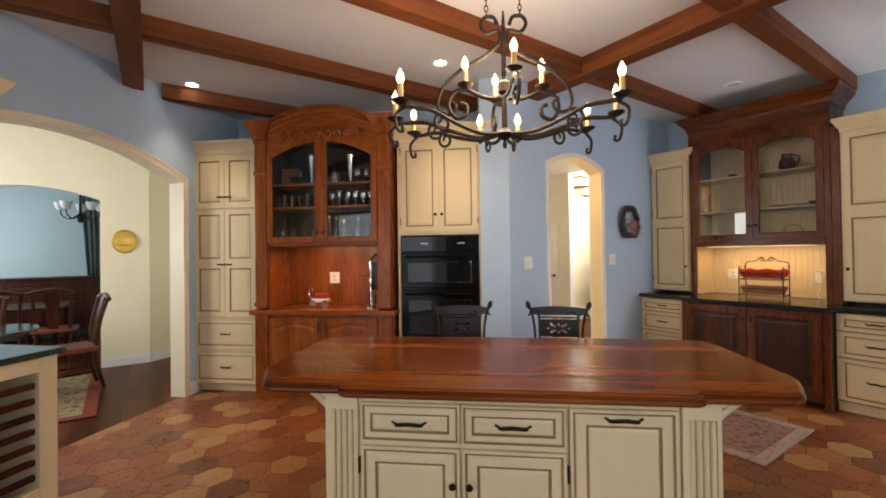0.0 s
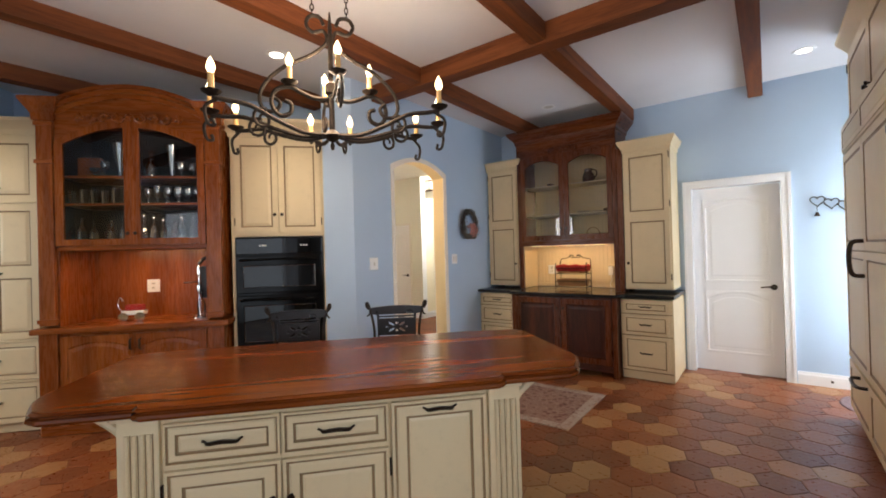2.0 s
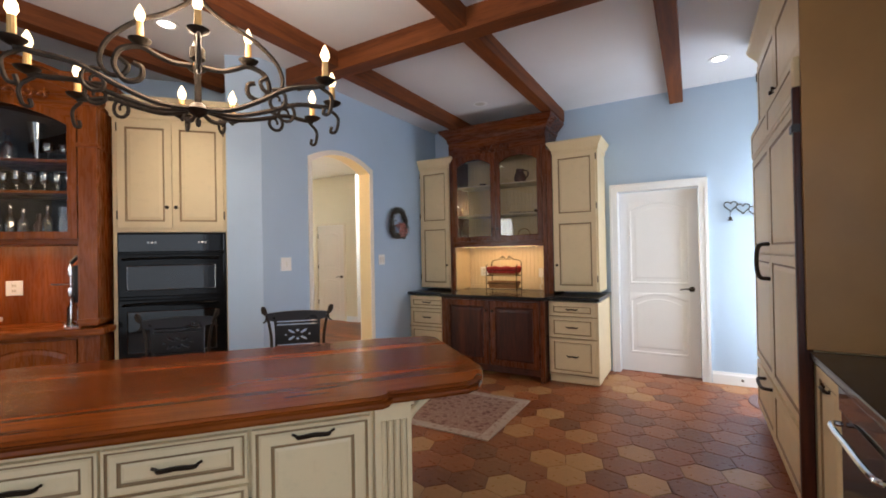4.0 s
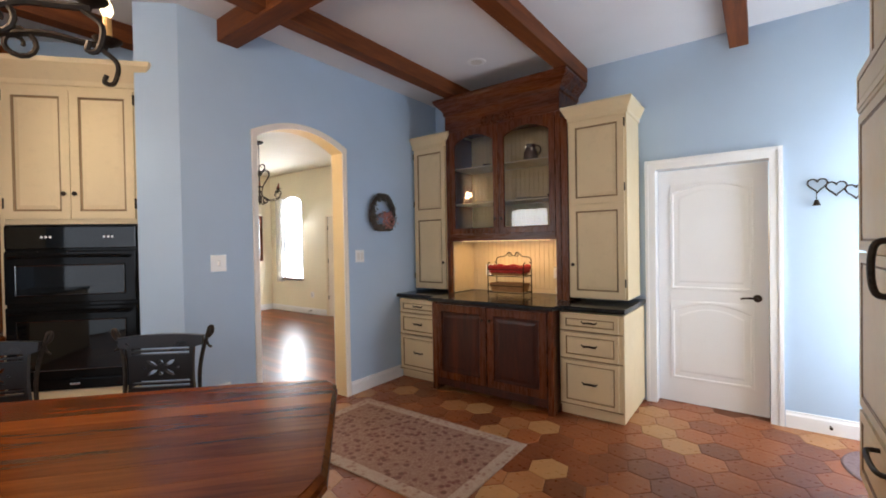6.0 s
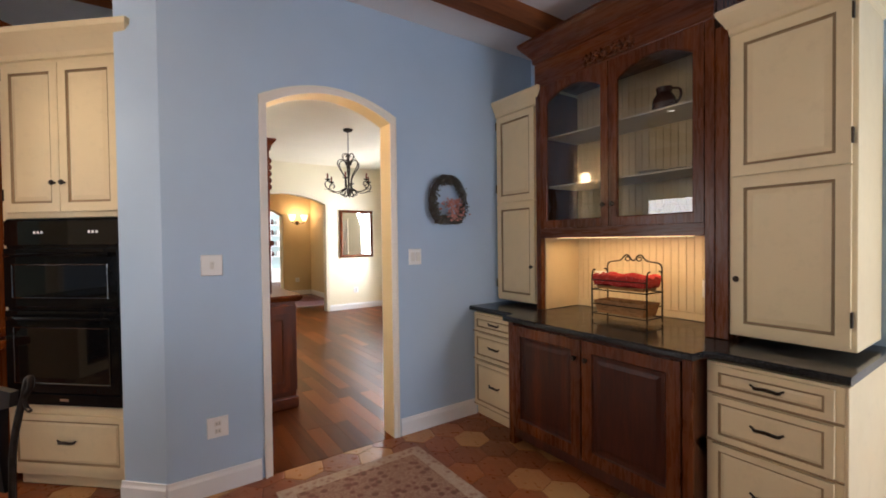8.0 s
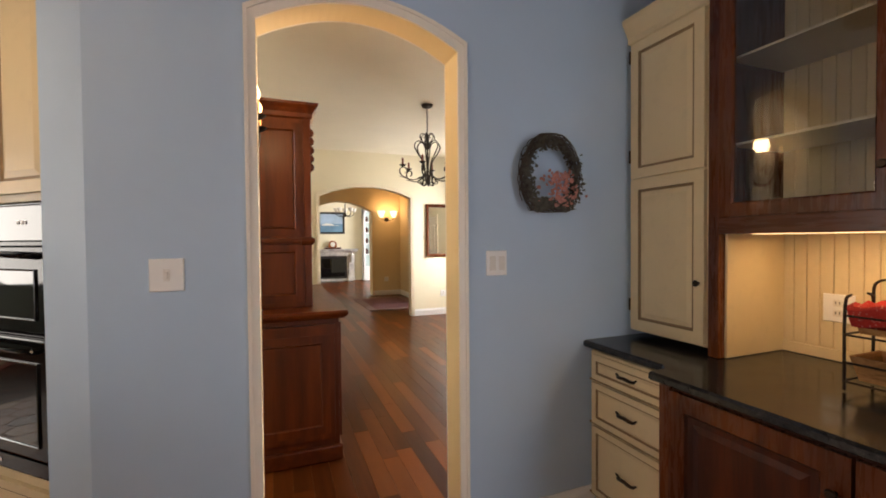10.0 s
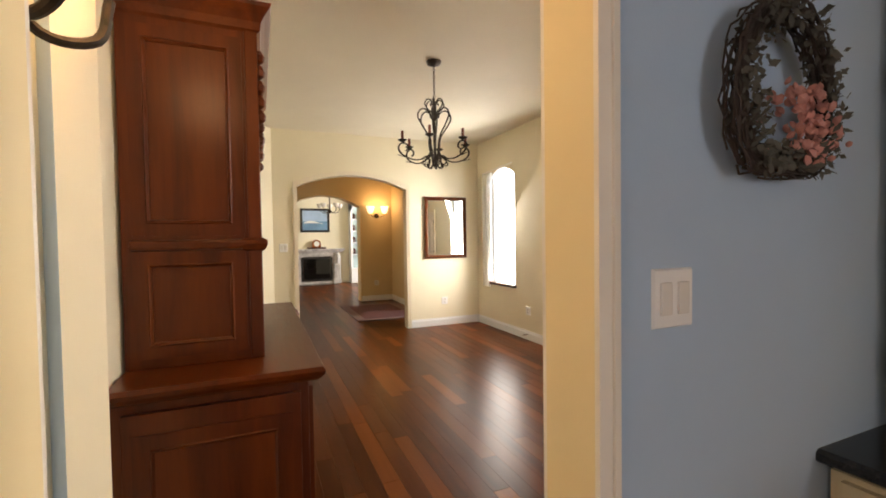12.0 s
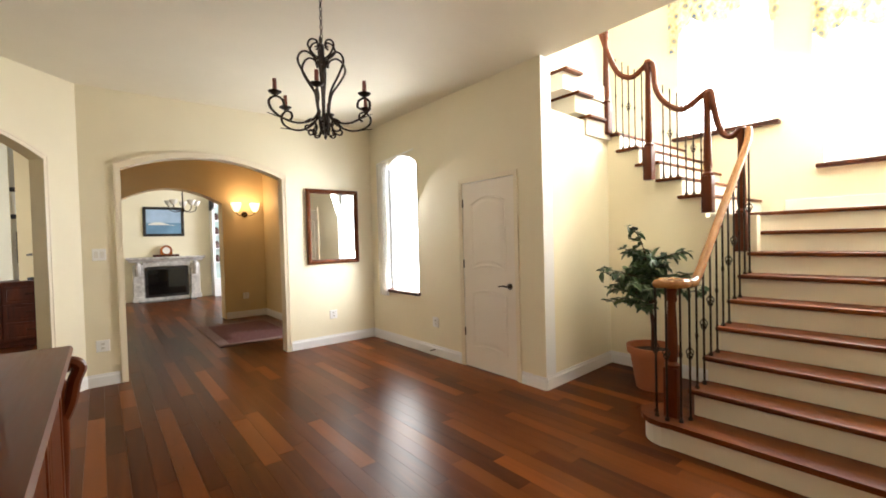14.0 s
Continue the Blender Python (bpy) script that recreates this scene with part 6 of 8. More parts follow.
slab("back_panel", 1.25, 2.10, 0.56, 0.58, 0.02, 0.88, BLACKWOOD, o)
for k in range(7):
    slab("rack_slat", 1.30, 2.10, 0.03, 0.06, 0.16 + k * 0.09, 0.195 + k * 0.09, WALNUT, o)
slab("body", 0.0, 1.25, 0.0, 0.62, 0.004, 0.885, CAB, o)
ct = slab("wine_worktop", 0.0, 2.23, -0.03, 0.66, 0.888, 0.926, GREENSTONE, None, bevel=0.01)
ct.matrix_world = WC
tagged(ct, "dark green granite worktop with rounded edge", "worktop")
o = thing("wall_cupboard", WC @ pose(0.5, 0.26, 0), "cream glazed wall cupboard with a stepped cornice", "cupboard")
slab("body", 0, 1.56, 0, 0.36, 1.35, 2.42, CAB, o)
bm = bmesh.new()
crown(bm, 0, 1.56, 0.0, 0.36, [(0.0, 2.40), (0.012, 2.41), (0.015, 2.45), (0.035, 2.48), (0.06, 2.52), (0.065, 2.54), (0.05, 2.545)])
part("cornice", bm, CAB, o)

# ---------------------------------------------------------------- foyer
# tall secretary cabinet
sc = thing("china_cabinet", pose(3.385, 4.04, 0, 0, 0, 90), "tall polished mahogany china cabinet with glazed upper doors", "cabinet")
# local x runs north along the wall, local y runs back towards it (negative is the front)
L = 1.78
front = -0.66
slab("base_body", 0.02, L - 0.02, front + 0.03, -0.005, 0.10, 0.98, MAHOGANY, sc)
slab("base_plinth", 0.0, L, front + 0.01, -0.005, 0.004, 0.11, MAHOGANY_H, sc, bevel=0.015)
bm = bmesh.new()
stack(bm, [[(-o, front - o, z), (L + o, front - o, z), (L + o, -0.005, z), (-o, -0.005, z)] for o, z in ((0.0, 0.965), (0.012, 0.975), (0.025, 0.99), (0.03, 1.005), (0.022, 1.02))])
part("base_top", bm, MAHOGANY_H, sc)
slab("side_frame", -0.002, 0.022, front + 0.06, -0.04, 0.16, 0.93, MAHOGANY, sc)
bm = leaf_bm(0.50, 0.66, 0.02, ((0, 0, 0), (0.05, 0, 0), (0.055, -0.004, 0), (0.064, 0.002, 0), (0.068, 0.011, 0), (0.072, 0.011, 0)))
bmesh.ops.rotate(bm, cent=(0, 0, 0), matrix=Matrix.Rotation(radians(-90), 3, "Z"), verts=bm.verts)
bmesh.ops.translate(bm, vec=(-0.004, -0.07, 0.2), verts=bm.verts)
part("side_panel", bm, MAHOGANY, sc)
for k in range(3):
    leaf("base_door", 0.05 + k * 0.565, 0.15, 0.55, 0.78, [MAHOGANY, MAHOGANY], sc, y=front + 0.012)
# upper part
uf, ux, ul = -0.46, 0.22, L - 0.22
slab("upper_side", ux, ux + 0.03, uf, -0.005, 1.02, 2.36, MAHOGANY, sc)
slab("upper_side", ul - 0.03, ul, uf, -0.005, 1.02, 2.36, MAHOGANY, sc)
for z0, h in ((1.06, 0.40), (1.52, 0.78)):
    bm = leaf_bm(0.38, h, 0.02, ((0, 0, 0), (0.045, 0, 0), (0.050, -0.004, 0), (0.058, 0.002, 0), (0.062, 0.012, 0), (0.066, 0.012, 0)))
    bmesh.ops.rotate(bm, cent=(0, 0, 0), matrix=Matrix.Rotation(radians(-90), 3, "Z"), verts=bm.verts)
    bmesh.ops.translate(bm, vec=(ux - 0.008, -0.04, z0), verts=bm.verts)
    part("upper_side_panel", bm, MAHOGANY, sc)
bm = bmesh.new()
add_box(bm, ux - 0.016, ux + 0.02, uf, -0.03, 1.465, 1.505, 0.012)
part("side_rail", bm, MAHOGANY_H, sc)
slab("upper_back", ux + 0.03, ul - 0.03, -0.02, -0.006, 1.02, 2.36, WALNUT, sc)
for z in (1.47, 1.75, 2.06, 2.33):
    slab("shelf", ux + 0.03, ul - 0.03, uf + 0.05, -0.02, z, z + 0.022, MAHOGANY_H, sc)
for x in (ux, ux + 0.43, ux + 0.86, ul - 0.05):
    bm = bmesh.new()
    add_box(bm, x - (0.005 if x == ux else 0), x + 0.05 + (0.005 if x == ul - 0.05 else 0), uf - 0.02, uf + 0.03, 1.02 if x in (ux, ul - 0.05) else 1.50, 2.36, 0.006)
    part("pilaster", bm, MAHOGANY, sc)
    for k in range(5):
        bm = bmesh.new()
        lathe(bm, [(0, -0.03), (0.02, -0.012), (0.024, 0.01), (0.012, 0.03), (0, 0.034)], 8, (x + 0.025, uf - 0.024, 2.0 + k * 0.06))
        part("carved_leaf", bm, MAHOGANY, sc, "", True)
bm = bmesh.new()
stack(bm, [[(ux - o, uf - 0.02 - o, z), (ul + o, uf - 0.02 - o, z), (ul + o, uf + 0.05, z), (ux - o, uf + 0.05, z)] for o, z in ((0.002, 1.455), (0.014, 1.465), (0.022, 1.485), (0.02, 1.50), (0.004, 1.51))])
part("waist_moulding", bm, MAHOGANY_H, sc)
for k in range(3):
    x, dw = ux + 0.052 + k * 0.43, 0.376
    d = leaf("glazed_door", x, 1.515, dw, 0.81, [MAHOGANY, MAHOGANY], sc, y=uf - 0.008, rings=((0.0, 0.0, 0), (0.04, 0.0, 0), (0.046, 0.006, 0)), hole=True)
    slab("mullion", x + dw / 2 - 0.008, x + dw / 2 + 0.008, uf - 0.004, uf + 0.008, 1.56, 2.28, MAHOGANY, d, bevel=0.002)
    for z in (1.78, 2.03):
        slab("glazing_bar", x + 0.042, x + dw - 0.042, uf - 0.003, uf + 0.007, z - 0.007, z + 0.007, MAHOGANY_H, d, bevel=0.002)
    bm = bmesh.new()
    bm.faces.new([bm.verts.new(p) for p in ((x + 0.042, uf + 0.010, 1.555), (x + dw - 0.042, uf + 0.010, 1.555), (x + dw - 0.042, uf + 0.010, 2.285), (x + 0.042, uf + 0.010, 2.285))])
    pane = part("pane", bm, PANE, d)
    pane.visible_shadow = False
bm = bmesh.new()
lathe(bm, [(0, 0.12), (0.035, 0.125), (0.03, 0.2), (0.022, 0.3), (0.03, 0.5), (0.036, 0.7), (0.026, 0.82), (0.034, 0.86), (0.024, 0.9), (0.036, 0.955), (0, 0.96)], 14, (L - 0.02, front + 0.025, 0))
part("corner_column", bm, MAHOGANY, sc, "turned corner column", True)
bm = bmesh.new()
tube(bm, curve_pts([(L - 0.02, front + 0.02, 0.70), (L - 0.02, front - 0.012, 0.78), (L - 0.02, front - 0.03, 0.87), (L - 0.02, front - 0.05, 0.93), (L - 0.02, front - 0.02, 0.955), (L - 0.02, front + 0.005, 0.93)], 5), 0.026, 8)
part("corner_scroll", bm, MAHOGANY, sc, "carved scroll bracket under the top", True)
bm = bmesh.new()
crown(bm, ux, ul, uf - 0.02, -0.006, [(0.0, 2.33), (0.012, 2.34), (0.015, 2.37), (0.03, 2.395), (0.05, 2.42), (0.055, 2.435), (0.045, 2.44)])
part("cornice", bm, MAHOGANY_H, sc)
random.seed(5)
for k in range(8):
    bm = bmesh.new()
    lathe(bm, [(0, 0), (0.04, 0), (0.07, 0.012), (0.085, 0.03), (0.075, 0.03), (0.05, 0.012), (0, 0.008)], 14)
    pl = part("china_dish", bm, CERAMIC, None, "", True)
    pl.matrix_world = pose(3.385, 4.04, 0, 0, 0, 90) @ pose(0.34 + k * 0.16, -0.25, (1.492, 1.772)[k % 2])
    tagged(pl, "white china dish on a cabinet shelf", "dish", "china in the cabinet")

# twin candle wall sconce
ws = thing("wall_sconce", pose(3.384, 3.46, 2.02, 0, 0, 90), "wrought iron wall sconce with two lit candles", "sconce")
slab("back_plate", -0.022, 0.022, -0.012, 0, -0.19, 0.20, IRON, ws, bevel=0.005)
for s in (-1, 1):
    bm = bmesh.new()
    tube(bm, curve_pts([(0, -0.01, 0.02), (s * 0.04, -0.07, -0.09), (s * 0.10, -0.15, -0.07), (s * 0.12, -0.17, 0.03)], 6), 0.012, 8)
    tube(bm, [(s * 0.05 + p[0] * s, -0.05, p[2]) for p in spiral(0, 0.03, 0.055, 0.012, 0, 1.3, 16)], 0.008, 6)
    part("arm", bm, IRON, ws, "", True)
    candle(ws, (s * 0.12, -0.17, 0.05), CANDLE)
lamp("sconce_glow", "POINT", (3.60, 3.46, 2.24), 11, WARM, 0.06)

# foyer chandelier
fc = thing("foyer_chandelier", pose(5.37, 6.06, 0, 0, 0, 0), "dark iron birdcage chandelier with six unlit candles", "chandelier")
B = 2.18
bm = bmesh.new()
lathe(bm, [(0, FC - 0.05 - B), (0.02, FC - 0.045 - B), (0.06, FC - 0.03 - B), (0.07, FC - 0.005 - B), (0.07, FC - B)], 18, (0, 0, B))
part("ceiling_rose", bm, IRON, fc, "", True)
bm = bmesh.new()
z = B + 0.58
k = 0
while z < FC - 0.05:
    ring = []
    for i in range(9):
        a = 2 * math.pi * i / 8
        off = (0.009 * math.cos(a), 0) if k % 2 else (0, 0.009 * math.cos(a))
        ring.append((off[0], off[1], z + 0.018 + 0.018 * math.sin(a)))
    tube(bm, ring, 0.003, 5)
    z += 0.03
    k += 1
part("chain", bm, IRON, fc)
bm = bmesh.new()
lathe(bm, [(0, -0.02), (0.012, -0.012), (0.02, 0.01), (0.01, 0.03), (0.03, 0.05), (0.02, 0.09), (0.011, 0.12), (0.011, 0.4), (0.03, 0.43), (0.035, 0.46), (0.012, 0.5), (0.008, 0.57), (0, 0.58)], 12, (0, 0, B))
part("stem", bm, IRON, fc, "", True)
for k in range(6):
    bm = bmesh.new()
    tube(bm, curve_pts([(0.02, 0, B + 0.02), (0.028, 0, B + 0.12), (0.045, 0, B + 0.25), (0.095, 0, B + 0.35), (0.128, 0, B + 0.43), (0.115, 0, B + 0.485), (0.08, 0, B + 0.505), (0.04, 0, B + 0.475), (0.03, 0, B + 0.43)], 5), 0.006, 6)
    tube(bm, curve_pts([(0.018, 0, B + 0.48), (0.05, 0, B + 0.505), (0.074, 0, B + 0.55), (0.06, 0, B + 0.59), (0.03, 0, B + 0.595), (0.02, 0, B + 0.565), (0.036, 0, B + 0.55)], 4), 0.005, 6)
    tube(bm, curve_pts([(0.022, 0, B + 0.14), (0.06, 0, B + 0.07), (0.13, 0, B + 0.035), (0.20, 0, B + 0.045), (0.262, 0, B + 0.09), (0.275, 0, B + 0.145), (0.245, 0, B + 0.178), (0.212, 0, B + 0.165), (0.205, 0, B + 0.13), (0.225, 0, B + 0.11)], 5), 0.0065, 6)
    tube(bm, curve_pts([(0.20, 0, B + 0.046), (0.25, 0, B + 0.06), (0.285, 0, B + 0.07)], 3), [0.005, 0.005, 0.004, 0.004, 0.003, 0.003, 0.002], 5)
    tube(bm, curve_pts([(0.10, 0, B + 0.05), (0.065, 0, B + 0.075), (0.045, 0, B + 0.04), (0.062, 0, B + 0.0), (0.092, 0, B - 0.005), (0.10, 0, B + 0.02), (0.082, 0, B + 0.03)], 4), 0.005, 6)
    tube(bm, curve_pts([(0.015, 0, B + 0.02), (0.03, 0, B - 0.025), (0.055, 0, B - 0.03), (0.06, 0, B - 0.008), (0.045, 0, B + 0.0)], 4), 0.005, 6)
    bmesh.ops.scale(bm, vec=(1.28, 1.28, 1.0), verts=bm.verts)
    bmesh.ops.rotate(bm, cent=(0, 0, 0), matrix=Matrix.Rotation(radians(60 * k), 3, "Z"), verts=bm.verts)
    part("arm", bm, IRON, fc, "", True)
    a = radians(60 * k)
    candle(fc, (0.315 * math.cos(a), 0.315 * math.sin(a), B + 0.195), CANDLE_R, False, 0.09)

# mirror
mi = thing("wall_mirror", pose(6.39, 9.085, 1.148), "rectangular mirror in a brown and gilt frame", "mirror")
mw, mh = 0.78, 1.045
bm = leaf_bm(mw, mh, 0.03, ((0, 0.012, 0), (0.008, -0.006, 0), (0.03, -0.012, 0), (0.045, 0.0, 0), (0.055, 0.004, 1), (0.062, 0.01, 1)), hole=True)
bmesh.ops.translate(bm, vec=(0, -0.032, 0), verts=bm.verts)
part("frame", bm, [CHERRY_D, CHERRY_D], mi)
bm = bmesh.new()
bm.faces.new([bm.verts.new(p) for p in ((0.05, -0.012, 0.05), (mw - 0.05, -0.012, 0.05), (mw - 0.05, -0.012, mh - 0.05), (0.05, -0.012, mh - 0.05))])
part("mirror_glass", bm, MIRROR, mi)

# foyer window: frame, sill, curtain
wn = thing("window_1", pose(7.41, 8.65, 0, 0, 0, -90), "tall arched window with a sheer curtain", "window")
tagged(wn, kind="structure")
slab("window_sill", -0.03, 0.79, -0.05, 0.10, 0.72, 0.762, WALNUT, wn, "dark wooden sill", 0.008)
for x in (0.0, 0.73):
    slab("window_frame", x, x + 0.03, 0.06, 0.10, 0.762, 2.50, WHITE, wn)
bm = bmesh.new()
bm.faces.new([bm.verts.new(p) for p in ((0.03, 0.08, 0.765), (0.73, 0.08, 0.765), (0.73, 0.08, 2.58), (0.03, 0.08, 2.58))])
p = part("pane", bm, PANE, wn)
p.visible_shadow = False
cu = thing("sheer_curtain", pose(7.39, 8.70, 0, 0, 0, -90), "white sheer curtain drawn to one side of the window", "curtain")
bm = bmesh.new()
rows = []
for k in range(15):
    z = 2.56 - k * 0.135
    sq = 0.30 - 0.13 * math.sin(min(1.0, k / 10) * math.pi * 0.75)
    rows.append([bm.verts.new((-0.10 + sq * i / 24 + (0.02 if k > 12 else 0), -0.03 - 0.018 * math.sin(i * 1.5 + 0.1 * k), z)) for i in range(25)])
for a, b in zip(rows, rows[1:]):
    for i in range(24):
        bm.faces.new((a[i], a[i + 1], b[i + 1], b[i]))
bmesh.ops.solidify(bm, geom=bm.faces[:], thickness=0.003)
part("cloth", bm, SHEER, cu, "", True)
bm = bmesh.new()
tube(bm, [(-0.1, -0.03, 2.57), (0.82, -0.03, 2.62)], 0.006, 6)
part("rod", bm, WHITE, cu, "", True)

# closet door
cd = thing("closet_door", pose(7.405, 6.995, 0, 0, 0, -90), "white painted door with curved panels and dark lever", "door")
slab("slab", 0.005, 0.775, 0.0, 0.04, 0.008, 2.065, CREAMWHITE, cd, bevel=0.003)


def curved_panel(z0, z1, r0, r1):
    """Raised panel moulding whose bottom and top rails are arcs."""
    bm = bmesh.new()
    n = 14
    def outline_of(i):
        lo = [(0.13 + i + (0.52 - 2 * i) * k / n, z0 + i + r0 * (1 - (2 * k / n - 1) ** 2)) for k in range(n + 1)]
        hi = [(0.13 + i + (0.52 - 2 * i) * k / n, z1 - i + r1 * (1 - (2 * k / n - 1) ** 2)) for k in range(n, -1, -1)]
        return lo + hi
    rows = [[bm.verts.new((x, y, z)) for x, z in outline_of(i)] for i, y in ((0.0, 0.001), (0.004, -0.008), (0.018, -0.008), (0.026, -0.001), (0.045, -0.001), (0.07, -0.006))]
    for a, b in zip(rows, rows[1:]):
        for k in range(len(a)):
            j = (k + 1) % len(a)
            bm.faces.new((a[k], a[j], b[j], b[k]))
    bm.faces.new(rows[-1])
    return part("panel", bm, CREAMWHITE, cd)


curved_panel(1.10, 1.84, 0.04, 0.07)
curved_panel(0.22, 0.85, 0.03, 0.04)
lever(cd, 0.70, 0.95, -1)
for z in (0.35, 1.12, 1.80):
    slab("hinge", 0.0, 0.012, -0.008, 0.004, z, z + 0.09, BRONZE, cd, bevel=0.002)
wall_plate(pose(4.17, 9.088, 1.38), "white switch plate beside the hall arch", "double")
wall_plate(pose(4.17, 9.088, 0.42), "white outlet beside the hall arch", "outlet")
wall_plate(pose(6.75, 9.088, 0.42), "white outlet under the mirror", "outlet")
wall_plate(pose(7.408, 7.55, 0.42, 0, 0, -90), "white outlet beside the closet door", "outlet")
st = thing("door_stop", pose(7.39, 7.55, 0.08, 0, 0, -90), "small dark spring door stop on the baseboard", "door stop")
bm = bmesh.new()
tube(bm, [(0, 0, 0), (0, -0.08, 0)], 0.007, 8)
part("spring", bm, BRONZE, st, "", True)

# ---------------------------------------------------------------- staircase
RISE, GO, SX, SY0, SY1 = 0.181, 0.252, 7.08, 3.22, 4.60
stairs = thing("staircase", pose(0, 0, 0), "wooden staircase with dark treads, cream risers and landing", "staircase")


def stair_block(k, x0, x1, y0, y1, z):
    slab("riser", x0 + 0.03, x1, y0, y1 - 0.03, z - RISE, z - 0.035, RISER_PAINT, stairs, bevel=0)
    bm = bmesh.new()
    add_box(bm, x0, x1 + 0.02, y0, y1, z - 0.035, z, 0.012)
    part("tread", bm, TREAD, stairs)


# bullnose first step
bm = bmesh.new()
pts = [(SX + 0.34, SY0), (SX + 0.03, SY0), (SX + 0.03, 4.55)] + [(SX + 0.19 + 0.17 * math.cos(a), 4.68 + 0.17 * math.sin(a)) for a in [radians(200 - 20 * i) for i in range(10)]] + [(SX + 0.34, 4.62)]
stack(bm, [[(x, y, 0.004) for x, y in pts], [(x, y, RISE - 0.035) for x, y in pts]])
part("riser", bm, RISER_PAINT, stairs)
bm = bmesh.new()
pts2 = [(SX + 0.36, SY0), (SX, SY0), (SX, 4.55)] + [(SX + 0.19 + 0.2 * math.cos(a), 4.68 + 0.2 * math.sin(a)) for a in [radians(200 - 20 * i) for i in range(10)]] + [(SX + 0.36, 4.64)]
stack(bm, [[(x, y, z) for x, y in pts2] for z in (RISE - 0.035, RISE - 0.03, RISE - 0.006, RISE)])
part("tread", bm, TREAD, stairs)
for k in range(1, 9):
    last = 10.4 if k == 8 else SX + GO * (k + 1) + 0.02
    stair_block(k, SX + GO * k, last, SY0, SY1 if k < 7 else 4.72, RISE * (k + 1))
slab("under_body", SX + 0.32, 10.39, SY0, SY1 - 0.06, 0.004, RISE * 1.4, RISER_PAINT, stairs, bevel=0)
for k in range(2, 8):
    slab("side_body", SX + GO * k + 0.07, 10.39, SY0, SY1 - 0.04, RISE * (k - 0.6), RISE * (k + 0.4), RISER_PAINT, stairs, bevel=0)
slab("landing_skirt", 10.37, 10.398, SY0, 4.72, 1.63, 1.80, WHITE, stairs)
slab("landing_skirt", 9.1, 10.37, 3.204, 3.225, 1.63, 1.80, WHITE, stairs)
UY, UG, UR = 4.76, 0.213, 0.189
for j in range(1, 6):
    z = 1.63 + UR * j
    slab("riser", 8.70, 10.38, UY + UG * j - 0.02, UY + UG * (j + 1), z - UR, z - 0.03, RISER_PAINT, stairs, bevel=0)
    bm = bmesh.new()
    add_box(bm, 8.65, 10.39, UY + UG * j - 0.035, UY + UG * (j + 1) + 0.01, z - 0.032, z, 0.01)
    part("tread", bm, TREAD, stairs)
for k, (xa, xb, z) in enumerate(((8.18, 8.5, 2.71), (7.98, 8.27, 2.915), (7.78, 8.07, 3.11))):
    bm = bmesh.new()
    add_box(bm, xa, xb, 5.84, 6.85, z - 0.03, z, 0.01)
    part("tread", bm, TREAD, stairs)
    slab("riser", xa + 0.02, 8.69, 5.90, 6.85, z - 0.2, z - 0.03, RISER_PAINT, stairs, bevel=0)
# stepped wall under the upper flight
bm = bmesh.new()
poly = [(4.55, 0.0), (5.95, 0.0), (5.95, 2.50)]
for j in range(5, 0, -1):
    poly += [(UY + UG * (j + 1) - 0.002 if j < 5 else 5.95, 1.63 + UR * j - 0.034), (UY + UG * j - 0.02, 1.63 + UR * j - 0.034)]
poly += [(UY + UG - 0.02, 1.59), (4.55, 1.59)]
clean = []
for p in poly:
    if not clean or (abs(p[0] - clean[-1][0]) + abs(p[1] - clean[-1][1])) > 1e-4:
        clean.append(p)
stack(bm, [[(8.69, y, z) for y, z in clean], [(8.79, y, z) for y, z in clean]])
tagged(part("wall_stair_side", bm, CREAM), kind="structure")


def newel(x, y, z0, z1):
    bm = bmesh.new()
    add_box(bm, x - 0.045, x + 0.045, y - 0.045, y + 0.045, z0, z0 + 0.34, 0.006)
    lathe(bm, [(0.045, 0.34), (0.05, 0.36), (0.03, 0.38), (0.038, 0.44), (0.034, 0.6), (0.026, (z1 - z0) - 0.12), (0.036, (z1 - z0) - 0.1), (0.03, (z1 - z0) - 0.06), (0.04, (z1 - z0) - 0.03), (0.03, z1 - z0), (0, z1 - z0 + 0.012)], 14, (x, y, z0))
    return part("newel_post", bm, MAHOGANY, stairs, "turned cherry newel post", True)


def baluster(x, y, z0, z1, knot):
    bm = bmesh.new()
    tube(bm, [(x, y, z0), (x, y, z1)], 0.0075, 6)
    lathe(bm, [(0.016, 0), (0.014, 0.018), (0.009, 0.024)], 8, (x, y, z0))
    zc = (z0 + z1) / 2
    if knot:
        for k in range(4):
            a0 = k * math.pi / 2
            tube(bm, [(x + 0.024 * math.sin(math.pi * i / 6) * math.cos(a0 + i * 0.5), y + 0.024 * math.sin(math.pi * i / 6) * math.sin(a0 + i * 0.5), zc - 0.045 + 0.015 * i) for i in range(7)], 0.004, 5)
    else:
        lathe(bm, [(0.008, -0.02), (0.013, 0), (0.008, 0.02)], 8, (x, y, zc))
    return part("baluster", bm, IRON, stairs, "black iron baluster", True)


RY = 4.56


def rail_z(x):
    return 1.12 + (x - 7.40) / (8.58 - 7.40) * (2.28 - 1.12)


